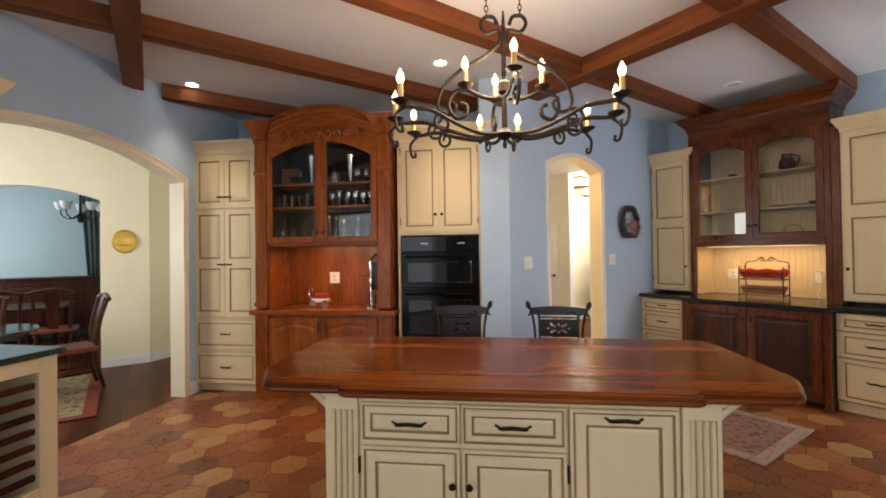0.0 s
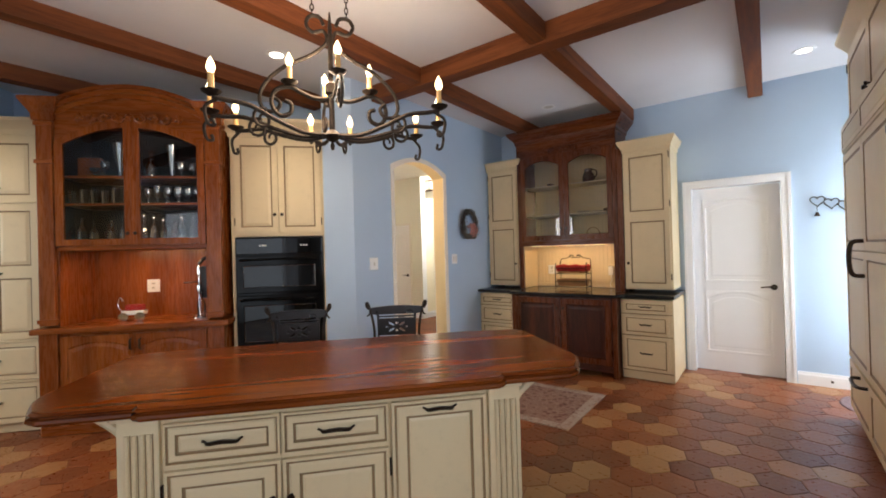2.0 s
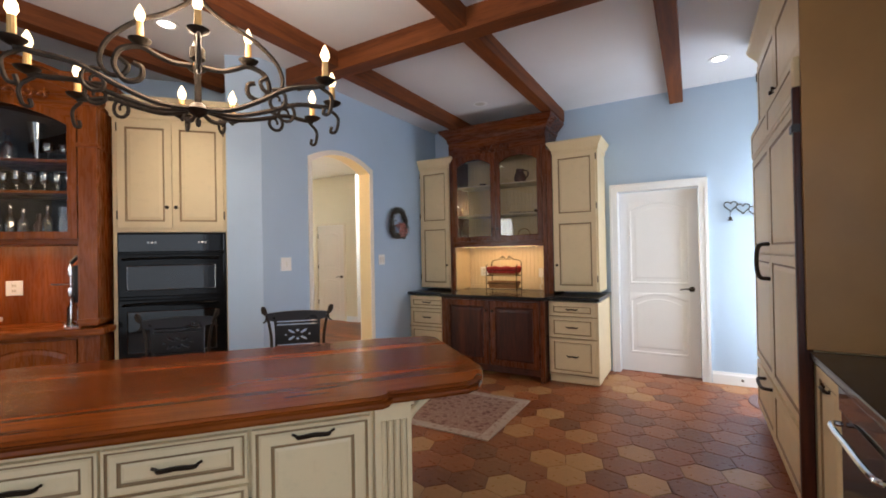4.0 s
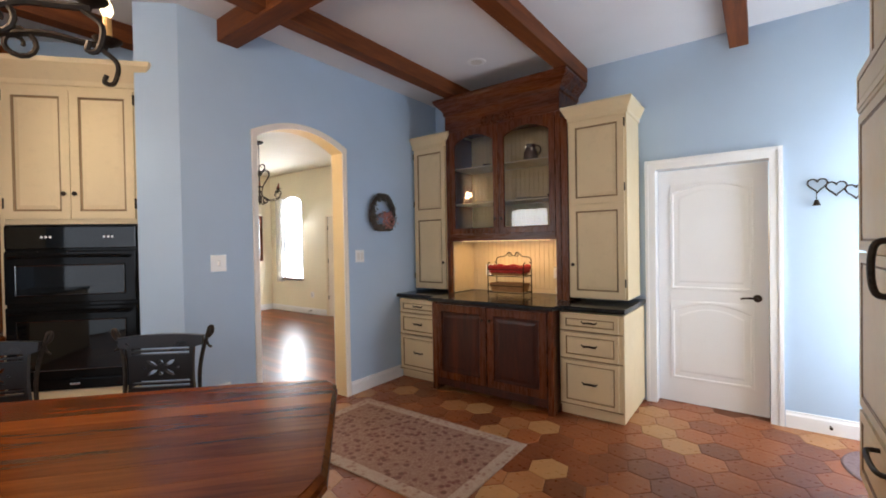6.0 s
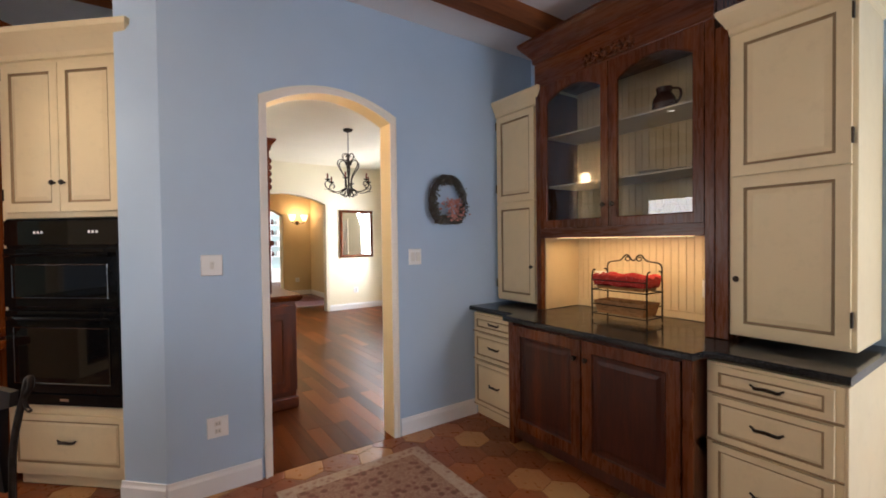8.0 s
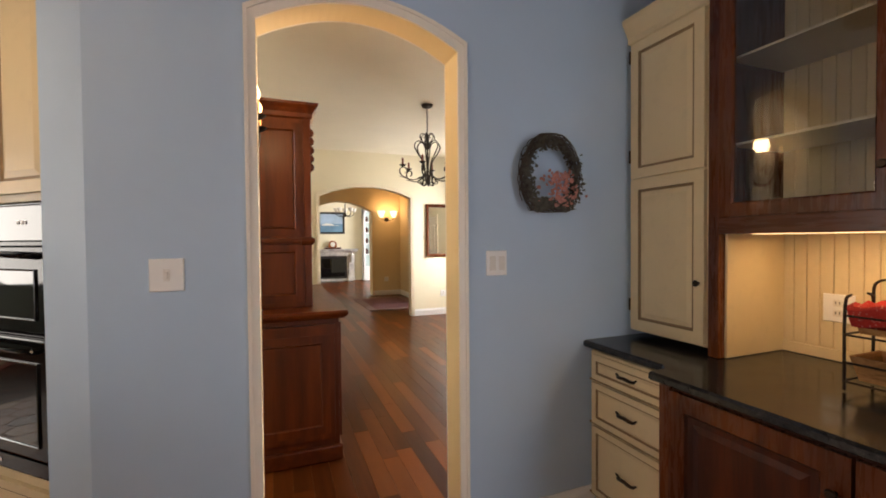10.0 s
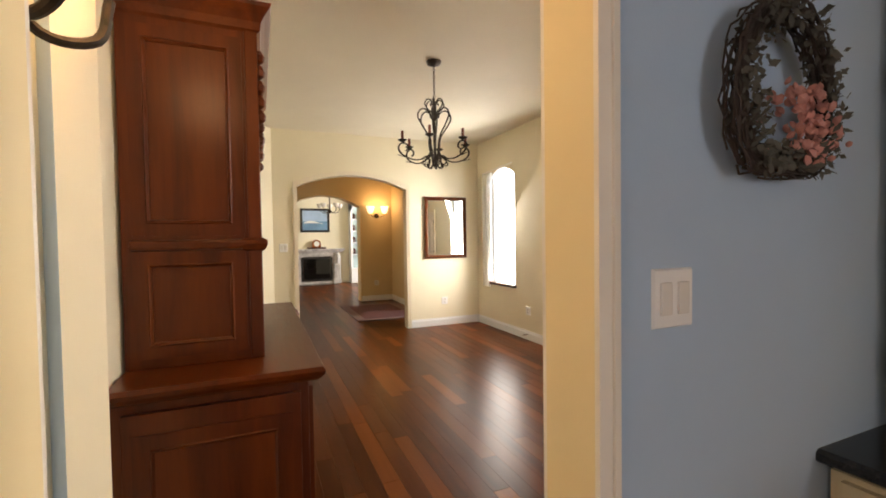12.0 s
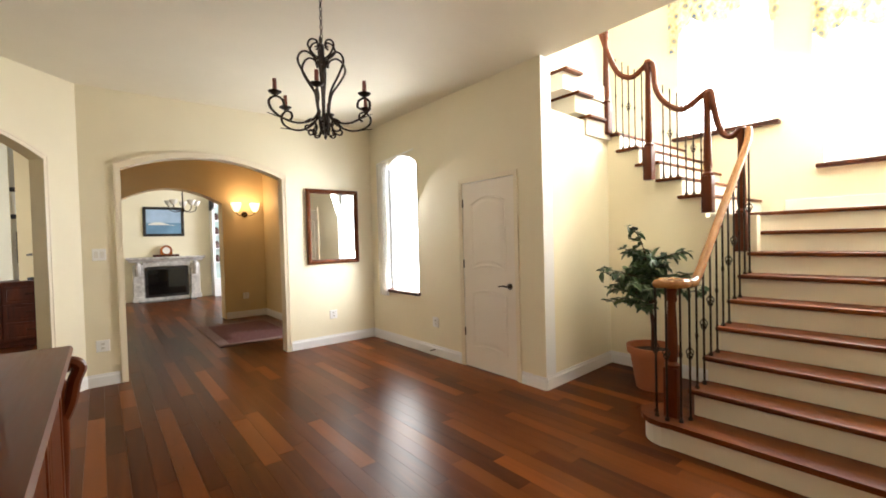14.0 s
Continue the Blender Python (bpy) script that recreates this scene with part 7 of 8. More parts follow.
newel(7.24, 4.66, RISE, 1.09)
for k in range(7):
    a = radians(60 + k * 45)
    if k < 5:
        baluster(7.24 + 0.11 * math.cos(a + 0.6), 4.66 + 0.11 * math.sin(a + 0.6), RISE, 1.09, k % 2 == 0)
for k in range(1, 7):
    for i in range(2):
        x = SX + GO * k + 0.06 + i * 0.125
        if x < 8.55:
            baluster(x, RY, RISE * (k + 1), rail_z(x) - 0.01, (k + i) % 2 == 0)
bm = bmesh.new()
vol = [(7.24 + 0.10 * math.cos(a), 4.66 + 0.10 * math.sin(a), 1.105) for a in [radians(420 - 30 * i) for i in range(13)]]
pts = [(7.24, 4.66, 1.105)] + vol[:10] + [(7.24 + 0.05, RY, 1.105), (7.40, RY, 1.13), (7.6, RY, rail_z(7.6)), (8.1, RY, rail_z(8.1)), (8.5, RY, rail_z(8.5)), (8.6, RY + 0.02, 2.34)]
tube(bm, curve_pts(pts, 4), 0.03, 10, 1.0)
part("handrail", bm, OAK, stairs, "honey coloured handrail with a volute", True)
newel(8.62, 4.64, 1.27, 2.38)
newel(8.60, 4.90, 1.63, 2.76)
newel(8.60, 5.44, 2.0, 3.22)
newel(8.60, 5.90, 2.56, 3.7)
bm = bmesh.new()
tube(bm, curve_pts([(8.61, 4.64, 2.34), (8.61, 4.72, 2.30), (8.61, 4.80, 2.38), (8.60, 4.85, 2.62), (8.60, 4.87, 2.74), (8.60, 4.93, 2.73), (8.60, 5.10, 2.64), (8.60, 5.25, 2.72), (8.60, 5.36, 2.90), (8.60, 5.39, 3.15), (8.60, 5.45, 3.18), (8.60, 5.60, 3.10), (8.60, 5.75, 3.18), (8.60, 5.86, 3.40), (8.60, 5.95, 3.68)], 5), 0.028, 10)
part("upper_handrail", bm, MAHOGANY, stairs, "curving gooseneck handrail", True)
for j in range(1, 6):
    for i in range(3):
        y = UY + UG * j + 0.01 + i * 0.068
        if min(abs(y - q) for q in (4.90, 5.44, 5.90)) > 0.035:
            baluster(8.68, y, 1.63 + UR * j, 2.62 + (y - 4.95) * 0.87, i == 1)

# stair windows with frames and valances
for nm, ya, yb, z0, z1 in (("window_2", 5.88, 4.82, 2.74, 4.5), ("window_3", 4.38, 3.40, 2.17, 4.3)):
    wn = thing(nm, pose(10.4, ya, 0, 0, 0, -90), "bright stair window with dark wooden sill", "window")
    tagged(wn, kind="structure")
    ww = ya - yb
    slab("window_sill", -0.06, ww + 0.06, -0.10, 0.08, z0 - 0.045, z0, WALNUT, wn, "dark wooden sill", 0.01)
    for x in (0.0, ww / 2 - 0.02, ww - 0.04):
        slab("window_frame", x, x + 0.04, 0.05, 0.09, z0, z1, WHITE, wn)
    for z in (z0, (z0 + z1) / 2, z1 - 0.04):
        slab("window_rail", 0, ww, 0.052, 0.088, z, z + 0.04, WHITE, wn)
    va = thing("valance", pose(10.33, ya + 0.08, 0, 0, 0, -90), "blue and yellow floral gathered window valance", "valance", "floral valances over the stair windows")
    bm = bmesh.new()
    rows = []
    top_z = 4.65 if nm == "window_2" else 4.05
    for k in range(8):
        rows.append([])
        for i in range(49):
            u = i / 48
            drop = 0.42 + 0.16 * abs(math.cos(u * math.pi * 2)) + (0.2 if u < 0.1 or u > 0.9 else 0)
            rows[-1].append(bm.verts.new((u * (ww + 0.16), -0.03 - 0.025 * math.sin(i * 1.1) * (0.4 + k / 8), top_z - drop * k / 7)))
    for a, b in zip(rows, rows[1:]):
        for i in range(48):
            bm.faces.new((a[i], a[i + 1], b[i + 1], b[i]))
    bmesh.ops.solidify(bm, geom=bm.faces[:], thickness=0.004)
    part("cloth", bm, FLORAL, va, "", True)

# potted fig
pt = thing("potted_fig", pose(8.20, 5.24, 0), "leafy weeping fig in a terracotta pot", "plant")
bm = bmesh.new()
lathe(bm, [(0, 0.003), (0.15, 0.003), (0.155, 0.02), (0.205, 0.33), (0.23, 0.335), (0.235, 0.40), (0.21, 0.40), (0.2, 0.34), (0, 0.33)], 26)
part("pot", bm, TERRACOTTA, pt, "terracotta pot", True)
bm = bmesh.new()
lathe(bm, [(0, 0.345), (0.198, 0.343), (0.198, 0.332), (0, 0.332)], 22)
part("soil", bm, SOIL, pt)
random.seed(17)
bm = bmesh.new()
tips = []
tube(bm, curve_pts([(0, 0, 0.33), (0.02, 0.01, 0.6), (-0.01, 0.02, 0.85), (0.02, 0.0, 1.15)], 4), [0.022, 0.021, 0.020, 0.019, 0.018, 0.017, 0.016, 0.016, 0.015, 0.014, 0.013, 0.012, 0.011], 8)
for k in range(46):
    z = random.uniform(0.78, 1.12)
    a = random.uniform(0, 6.28)
    r = random.uniform(0.12, 0.46)
    e = Vector((r * math.cos(a), r * math.sin(a), z + random.uniform(-0.02, 0.34 - r * 0.42)))
    if k == 0:
        e = Vector((-0.12, 0.16, 1.52))
    mid = Vector((e.x * 0.45, e.y * 0.45, z + (e.z - z) * 0.75))
    pts = curve_pts([(0, 0, z), mid, e], 5)
    tube(bm, pts, [0.007 - 0.0005 * i for i in range(11)], 5)
    tips.append(pts)
part("stems", bm, WALNUT, pt, "", True)
bm = bmesh.new()
for pts in tips:
    for i in range(3, 11):
        for twig in range(3):
            base = Vector(pts[i])
            d = Vector((random.uniform(-1, 1), random.uniform(-1, 1), random.uniform(-0.8, 0.35))).normalized()
            s = random.uniform(0.06, 0.115)
            side = d.cross(Vector((random.uniform(-0.4, 0.4), random.uniform(-0.4, 0.4), 1))).normalized() * s * 0.27
            up = side.cross(d).normalized() * s * 0.08
            q = [base, base + d * s * 0.35 + side + up, base + d * s * 0.75 + side * 0.7 + up, base + d * s * 1.05 - up, base + d * s * 0.75 - side * 0.7 + up, base + d * s * 0.35 - side + up]
            v = [bm.verts.new(p) for p in q]
            bm.faces.new((v[0], v[1], v[2], v[3]))
            bm.faces.new((v[0], v[3], v[4], v[5]))
part("foliage", bm, LEAF, pt, "glossy dark green leaves")

# ---------------------------------------------------------------- hall and living room
rug("hall_rug", pose(5.45, 10.0, 0), 1.25, 1.95, 0.16, [RUG_H, RUG_HB], "plum and grey oval-patterned hall rug")
hs = thing("hall_sconce", pose(6.45, 12.49, 2.05), "brass wall sconce with two lit glass shades", "sconce")
bm = bmesh.new()
lathe(bm, [(0.0, 0.03), (0.04, 0.025), (0.06, 0.0)], 16)
bmesh.ops.rotate(bm, cent=(0, 0, 0), matrix=Matrix.Rotation(radians(90), 3, "X"), verts=bm.verts)
part("back_plate", bm, BRONZE, hs, "", True)
for s in (-1, 1):
    bm = bmesh.new()
    tube(bm, curve_pts([(0, -0.02, 0), (s * 0.06, -0.08, -0.03), (s * 0.15, -0.1, 0.0), (s * 0.17, -0.1, 0.06)], 5), 0.009, 6)
    part("arm", bm, BRONZE, hs, "", True)
    bm = bmesh.new()
    lathe(bm, [(0.03, 0.05), (0.06, 0.09), (0.085, 0.17), (0.10, 0.22), (0.095, 0.22), (0.05, 0.09), (0.02, 0.055)], 16, (s * 0.17, -0.1, 0))
    part("shade", bm, SHADE, hs, "lit frosted glass shade", True)
lamp("hall_sconce_glow", "POINT", (6.45, 12.2, 2.32), 13, WARM, 0.1)
wall_plate(pose(6.43, 12.498, 0.43), "white outlet on the ochre hall wall", "outlet")

fp = thing("fireplace", pose(4.72, 17.295, 0), "grey veined marble fireplace with black firebox", "fireplace")
for x in (0.10, 1.42):
    slab("pilaster", x, x + 0.22, -0.2, 0, 0.004, 0.98, MARBLE, fp, bevel=0.015)
    slab("pilaster_foot", x - 0.02, x + 0.24, -0.22, 0, 0.004, 0.14, MARBLE, fp, bevel=0.01)
    bm = bmesh.new()
    tube(bm, curve_pts([(x + 0.11, -0.2, 0.70), (x + 0.11, -0.235, 0.82), (x + 0.11, -0.26, 0.95), (x + 0.11, -0.2, 1.0)], 5), 0.07, 8, 0.9)
    part("corbel", bm, MARBLE, fp, "", True)
bm = bmesh.new()
arch_strip(bm, 1.10, -0.16, 0.0, 0.90, 1.06, 0.05, 0.0)
bmesh.ops.translate(bm, vec=(0.87, 0, 0), verts=bm.verts)
part("frieze", bm, MARBLE, fp)
bm = bmesh.new()
crown(bm, 0.04, 1.70, -0.2, 0, [(0.0, 1.05), (0.015, 1.07), (0.03, 1.10), (0.07, 1.13), (0.08, 1.16), (0.075, 1.18)])
part("mantel_shelf", bm, MARBLE, fp)
slab("surround", 0.30, 1.44, -0.09, 0, 0.004, 0.98, MARBLE, fp)
slab("firebox", 0.36, 1.37, -0.105, -0.07, 0.09, 0.92, BLACKWOOD, fp)
slab("firebox_glass", 0.43, 1.30, -0.112, -0.104, 0.16, 0.84, OVENGLASS, fp)
slab("hearth", 0.2, 1.5, -0.5, 0, 0.002, 0.014, GRANITE, fp)


def picture(name, m, w, h, frame_mat, label, sea):
    pc = thing(name, m, label, "picture")
    bm = leaf_bm(w, h, 0.03, ((0, 0.01, 0), (0.01, -0.006, 0), (0.05, -0.01, 0), (0.07, 0.006, 0)), hole=True)
    bmesh.ops.translate(bm, vec=(0, -0.032, 0), verts=bm.verts)
    part("frame", bm, frame_mat, pc)
    inner = [(0.06, w - 0.06, 0.06, h - 0.06)]
    if sea:
        hz = 0.06 + (h - 0.12) * 0.45
        slab("sky_area", 0.06, w - 0.06, -0.014, -0.008, hz, h - 0.06, paint("painted sky", (0.36, 0.50, 0.68), 0.5, 0.25, 0.1), pc, bevel=0)
        slab("sea_area", 0.06, w - 0.06, -0.014, -0.008, 0.06, hz, paint("painted sea", (0.14, 0.28, 0.44), 0.5, 0.35, 0.1), pc, bevel=0)
        bm = bmesh.new()
        poly = [(0.12 + 0.06 * i, hz - 0.03 + 0.05 * math.sin(i * 0.45)) for i in range(11)]
        stack(bm, [[(x, -0.0155, z) for x, z in poly + [(poly[-1][0], hz - 0.06), (poly[0][0], hz - 0.06)]], [(x, -0.0135, z) for x, z in poly + [(poly[-1][0], hz - 0.06), (poly[0][0], hz - 0.06)]]])
        part("shore_shape", bm, OFFWHITE, pc)
    else:
        slab("mount", 0.06, w - 0.06, -0.014, -0.008, 0.06, h - 0.06, OFFWHITE, pc, bevel=0)
        slab("print_area", w * 0.32, w * 0.68, -0.017, -0.0135, h * 0.3, h * 0.7, paint("grey print", (0.22, 0.23, 0.23), 0.6, 0.5, 0.1), pc, bevel=0)
    return pc


picture("sea_painting", pose(5.09, 17.295, 1.74), 0.95, 0.80, BLACKWOOD, "framed seascape painting above the mantel", True)
ck = thing("mantel_clock", pose(5.58, 17.18, 1.18), "arched mantel clock on a dark wooden base", "clock")
slab("base", -0.3, 0.3, -0.07, 0.07, 0.0, 0.06, WALNUT, ck, bevel=0.01)
bm = bmesh.new()
pts = [(-0.14, 0.06), (0.14, 0.06)] + [(0.14 * math.cos(a), 0.17 + 0.14 * math.sin(a)) for a in [radians(i * 18) for i in range(11)]]
stack(bm, [[(x, -0.05, z) for x, z in pts], [(x, 0.05, z) for x, z in pts]])
part("case", bm, CHERRY, ck)
bm = bmesh.new()
lathe(bm, [(0, 0.0), (0.09, 0.0), (0.09, 0.008), (0, 0.008)], 20)
bmesh.ops.rotate(bm, cent=(0, 0, 0), matrix=Matrix.Rotation(radians(90), 3, "X"), verts=bm.verts)
bmesh.ops.translate(bm, vec=(0, -0.05, 0.17), verts=bm.verts)
part("dial", bm, CERAMIC, ck)
bk = thing("arched_bookcase", pose(6.68, 17.295, 0), "white built-in bookcase with arched glass doors", "bookcase")
slab("lower_cupboard", 0, 0.95, -0.4, 0, 0.004, 0.5, WHITE, bk)
for x in (0, 0.88):
    slab("stile", x, x + 0.07, -0.36, 0, 0.5, 2.9, WHITE, bk)
slab("back", 0.07, 0.88, -0.03, -0.01, 0.5, 2.9, TEAL, bk)
bm = bmesh.new()
arch_strip(bm, 0.95, -0.36, -0.02, 2.45, 2.9, 0.25, 0.0)
bmesh.ops.translate(bm, vec=(0.475, 0, 0), verts=bm.verts)
part("arched_head", bm, WHITE, bk)
for z in (0.95, 1.35, 1.75, 2.15):
    slab("shelf", 0.07, 0.88, -0.34, -0.03, z, z + 0.03, WHITE, bk)
random.seed(3)
for z in (0.98, 1.38, 1.78, 2.18):
    for k in range(4):
        bm = bmesh.new()
        lathe(bm, [(0, 0), (0.05, 0), (0.08, 0.08), (0.06, 0.16), (0.03, 0.2), (0, 0.2)], 10)
        g = part("ornament", bm, (DARKWARE, CERAMIC, BRASS)[k % 3], None, "", True)
        g.matrix_world = pose(6.82 + k * 0.2, 17.12, z)
        tagged(g, "small ornament on the white bookcase shelf", "ornament", "ornaments in the bookcase")
lc = thing("living_chandelier", pose(5.75, 15.2, 0, 0, 0, 10), "brass chandelier with white glass shades", "chandelier")
bm = bmesh.new()
lathe(bm, [(0, 2.25), (0.03, 2.27), (0.05, 2.32), (0.02, 2.38), (0.015, 2.6), (0.01, 3.3), (0, 3.3)], 10)
part("stem", bm, BRONZE, lc, "", True)
for k in range(5):
    a = 2 * math.pi * k / 5
    bm = bmesh.new()
    tube(bm, curve_pts([(0.02 * math.cos(a), 0.02 * math.sin(a), 2.33), (0.15 * math.cos(a), 0.15 * math.sin(a), 2.27), (0.28 * math.cos(a), 0.28 * math.sin(a), 2.33), (0.3 * math.cos(a), 0.3 * math.sin(a), 2.42)], 5), 0.01, 6)
    part("arm", bm, BRONZE, lc, "", True)
    bm = bmesh.new()
    lathe(bm, [(0.03, 0), (0.06, 0.03), (0.085, 0.1), (0.09, 0.12), (0.08, 0.12), (0.05, 0.03), (0.02, 0.005)], 12, (0.3 * math.cos(a), 0.3 * math.sin(a), 2.42))
    part("shade", bm, CERAMIC, lc, "white glass shade", True)

# study seen through the diagonal arch
picture("framed_print", pose(3.02, 12.88, 1.95), 0.5, 0.5, BLACKWOOD, "small framed print with a wide white mount", False)
picture("framed_print", pose(3.15, 12.88, 1.25), 0.55, 0.5, BLACKWOOD, "framed print hanging low behind the lantern", False)
dk = thing("chest_of_drawers", pose(2.4, 12.85, 0), "dark wooden chest of drawers in the study", "chest")
slab("carcass", 0, 1.25, -0.5, 0, 0.08, 0.95, WALNUT, dk)
slab("top", -0.03, 1.28, -0.53, 0, 0.95, 0.985, WALNUT, dk, bevel=0.008)
slab("plinth", 0.02, 1.23, -0.48, 0, 0.004, 0.08, WALNUT, dk)
for z in (0.12, 0.39, 0.66):
    for x in (0.04, 0.64):
        d = leaf("drawer", x, z, 0.57, 0.25, [WALNUT, WALNUT], dk, y=-0.518, rings=((0, 0, 0), (0.03, 0, 0), (0.036, 0.005, 1), (0.05, 0.002, 0)))
        pull(d, x + 0.285, z + 0.13, 0.1, -0.518)
ln = thing("lantern", pose(3.35, 12.6, 0.985), "black and glass storm lantern on the chest", "lantern")
bm = bmesh.new()
lathe(bm, [(0, 0), (0.12, 0), (0.12, 0.04), (0.05, 0.06), (0, 0.06)], 14)
lathe(bm, [(0, 0.46), (0.05, 0.45), (0.12, 0.40), (0.12, 0.38), (0, 0.38)], 14)
part("frame", bm, BLACKWOOD, ln, "", True)
bm = bmesh.new()
lathe(bm, [(0.09, 0.05), (0.10, 0.2), (0.09, 0.39)], 14)
part("glass_chimney", bm, WARE, ln, "", True)

# ---------------------------------------------------------------- dining room
rug("dining_rug", pose(-2.35, 4.95, 0, 0, 0, 3), 2.05, 1.95, 0.11, [RUG_D, RUG_R], "gold and black patterned rug with rust border")


def dining_chair(m):
    ch = thing("dining_chair", m, "dark wooden dining chair with a red seat", "chair", "dining chairs")
    for s in (-1, 1):
        bm = bmesh.new()
        tube(bm, curve_pts([(s * 0.20, -0.2, 0.003), (s * 0.215, -0.21, 0.2), (s * 0.21, -0.2, 0.45)], 4), 0.022, 8)
        part("leg", bm, WALNUT, ch, "", True)
        bm = bmesh.new()
        tube(bm, curve_pts([(s * 0.18, 0.26, 0.003), (s * 0.18, 0.2, 0.25), (s * 0.18, 0.19, 0.46), (s * 0.19, 0.22, 0.75), (s * 0.21, 0.29, 1.02)], 4), 0.02, 8)
        part("leg", bm, WALNUT, ch, "", True)
    slab("seat", -0.24, 0.24, -0.23, 0.21, 0.43, 0.49, LEATHER, ch, "red brown padded seat", 0.02)
    bm = bmesh.new()
    tube(bm, curve_pts([(-0.25, 0.29, 1.0), (-0.12, 0.30, 1.03), (0, 0.30, 1.045), (0.12, 0.30, 1.03), (0.25, 0.29, 1.0)], 4), 0.026, 8)
    part("top_rail", bm, WALNUT, ch, "", True)
    bm = bmesh.new()
    rows = [[(-wd, y, z), (wd, y, z), (wd, y + 0.015, z), (-wd, y + 0.015, z)] for wd, y, z in ((0.05, 0.19, 0.49), (0.07, 0.20, 0.6), (0.05, 0.22, 0.74), (0.085, 0.25, 0.88), (0.06, 0.285, 1.02))]
    stack(bm, rows)
    part("splat", bm, WALNUT, ch)
    for a, b in (((-0.2, -0.2, 0.2), (-0.18, 0.22, 0.2)), ((0.2, -0.2, 0.2), (0.18, 0.22, 0.2)), ((-0.19, 0, 0.2), (0.19, 0, 0.2))):
        bm = bmesh.new()
        tube(bm, [a, b], 0.012, 6)
        part("stretcher", bm, WALNUT, ch, "", True)
    return ch


ch1 = dining_chair(pose(-0.62, 6.25, 0, 0, 0, -75))
copy_thing(ch1, pose(-1.55, 6.75, 0, 0, 0, -10))
tb = thing("breakfast_table", pose(-1.45, 6.0, 0), "round glass-topped table with a dark pedestal", "table")
bm = bmesh.new()
lathe(bm, [(0, 0.74), (0.60, 0.74), (0.61, 0.75), (0.60, 0.76), (0, 0.76)], 40)
part("tabletop", bm, GREENSTONE, tb, "", True)
bm = bmesh.new()
lathe(bm, [(0.3, 0.003), (0.28, 0.05), (0.08, 0.12), (0.06, 0.3), (0.1, 0.45), (0.06, 0.6), (0.2, 0.72), (0.2, 0.74)], 20)
part("pedestal", bm, WALNUT, tb, "", True)
sb = thing("sideboard", pose(-2.4, 10.58, 0), "dark carved sideboard with crowded top", "sideboard")
slab("carcass", 0, 1.9, -0.5, 0, 0.2, 1.1, WALNUT, sb)
slab("top", -0.04, 1.94, -0.54, 0, 1.1, 1.14, WALNUT, sb, bevel=0.01)
for x in (0.03, 1.80):
    for y in (-0.47, -0.07):
        slab("leg", x, x + 0.07, y, y + 0.07, 0.003, 0.2, WALNUT, sb)
for k in range(4):
    leaf("door", 0.04 + k * 0.46, 0.25, 0.44, 0.8, [WALNUT, WALNUT], sb, y=-0.518)
table2 = thing("dining_table", pose(-1.7, 8.9, 0), "long dark dining table", "table")
slab("tabletop", -0.55, 0.75, -0.6, 0.6, 0.72, 0.76, WALNUT, table2, bevel=0.01)
for x in (-0.45, 0.65):
    for y in (-0.5, 0.5):
        slab("leg", x - 0.035, x + 0.035, y - 0.035, y + 0.035, 0.003, 0.72, WALNUT, table2)
for k in range(3):
    copy_thing(ch1, pose(-2.05 + k * 0.52, 8.12, 0, 0, 0, 180))
dr = thing("drape", pose(-0.72, 10.52, 0), "grey green floor-length drape", "curtain")
bm = bmesh.new()
rows = [[bm.verts.new((-0.28 + 0.012 * k * (1 if k < 8 else 1) + (0.5 - 0.02 * k) * i / 24, -0.03 - 0.025 * math.sin(i * 1.4), 2.9 - k * 0.19)) for i in range(25)] for k in range(16)]
for a, b in zip(rows, rows[1:]):
    for i in range(24):
        bm.faces.new((a[i], a[i + 1], b[i + 1], b[i]))
bmesh.ops.solidify(bm, geom=bm.faces[:], thickness=0.006)
part("cloth", bm, DRAPE, dr, "", True)
dc = thing("dining_chandelier", pose(-0.85, 9.2, 0, 0, 0, 20), "dark chandelier with pale glass shades", "chandelier")
bm = bmesh.new()
lathe(bm, [(0, 2.05), (0.04, 2.08), (0.05, 2.16), (0.02, 2.22), (0.015, 2.5), (0.008, KC), (0, KC)], 10)
part("stem", bm, IRON, dc, "", True)
for k in range(5):
    a = 2 * math.pi * k / 5
    bm = bmesh.new()
    tube(bm, curve_pts([(0.02 * math.cos(a), 0.02 * math.sin(a), 2.2), (0.14 * math.cos(a), 0.14 * math.sin(a), 2.12), (0.25 * math.cos(a), 0.25 * math.sin(a), 2.18), (0.27 * math.cos(a), 0.27 * math.sin(a), 2.26)], 5), 0.01, 6)
    part("arm", bm, IRON, dc, "", True)
    bm = bmesh.new()
    lathe(bm, [(0.03, 0), (0.06, 0.03), (0.08, 0.10), (0.09, 0.13), (0.08, 0.13), (0.05, 0.03), (0.02, 0.005)], 12, (0.27 * math.cos(a), 0.27 * math.sin(a), 2.26))
    part("shade", bm, CERAMIC, dc, "pale glass shade", True)
og = thing("gilt_wall_plaque", pose(-0.18, 7.245, 1.69), "round gilt wall plaque", "wall ornament")
bm = bmesh.new()
lathe(bm, [(0, 0.03), (0.06, 0.028), (0.10, 0.02), (0.125, 0.03), (0.14, 0.012), (0.14, 0.0)], 22, (0, 0, 0), 1.15)
bmesh.ops.rotate(bm, cent=(0, 0, 0), matrix=Matrix.Rotation(radians(90), 3, "X"), verts=bm.verts)
part("disc", bm, BRASS, og, "", True)
for z in (-0.05, 0.06):
    slab("relief_bar", -0.10, 0.10, -0.04, -0.022, z, z + 0.02, BRASS, og, bevel=0.006)

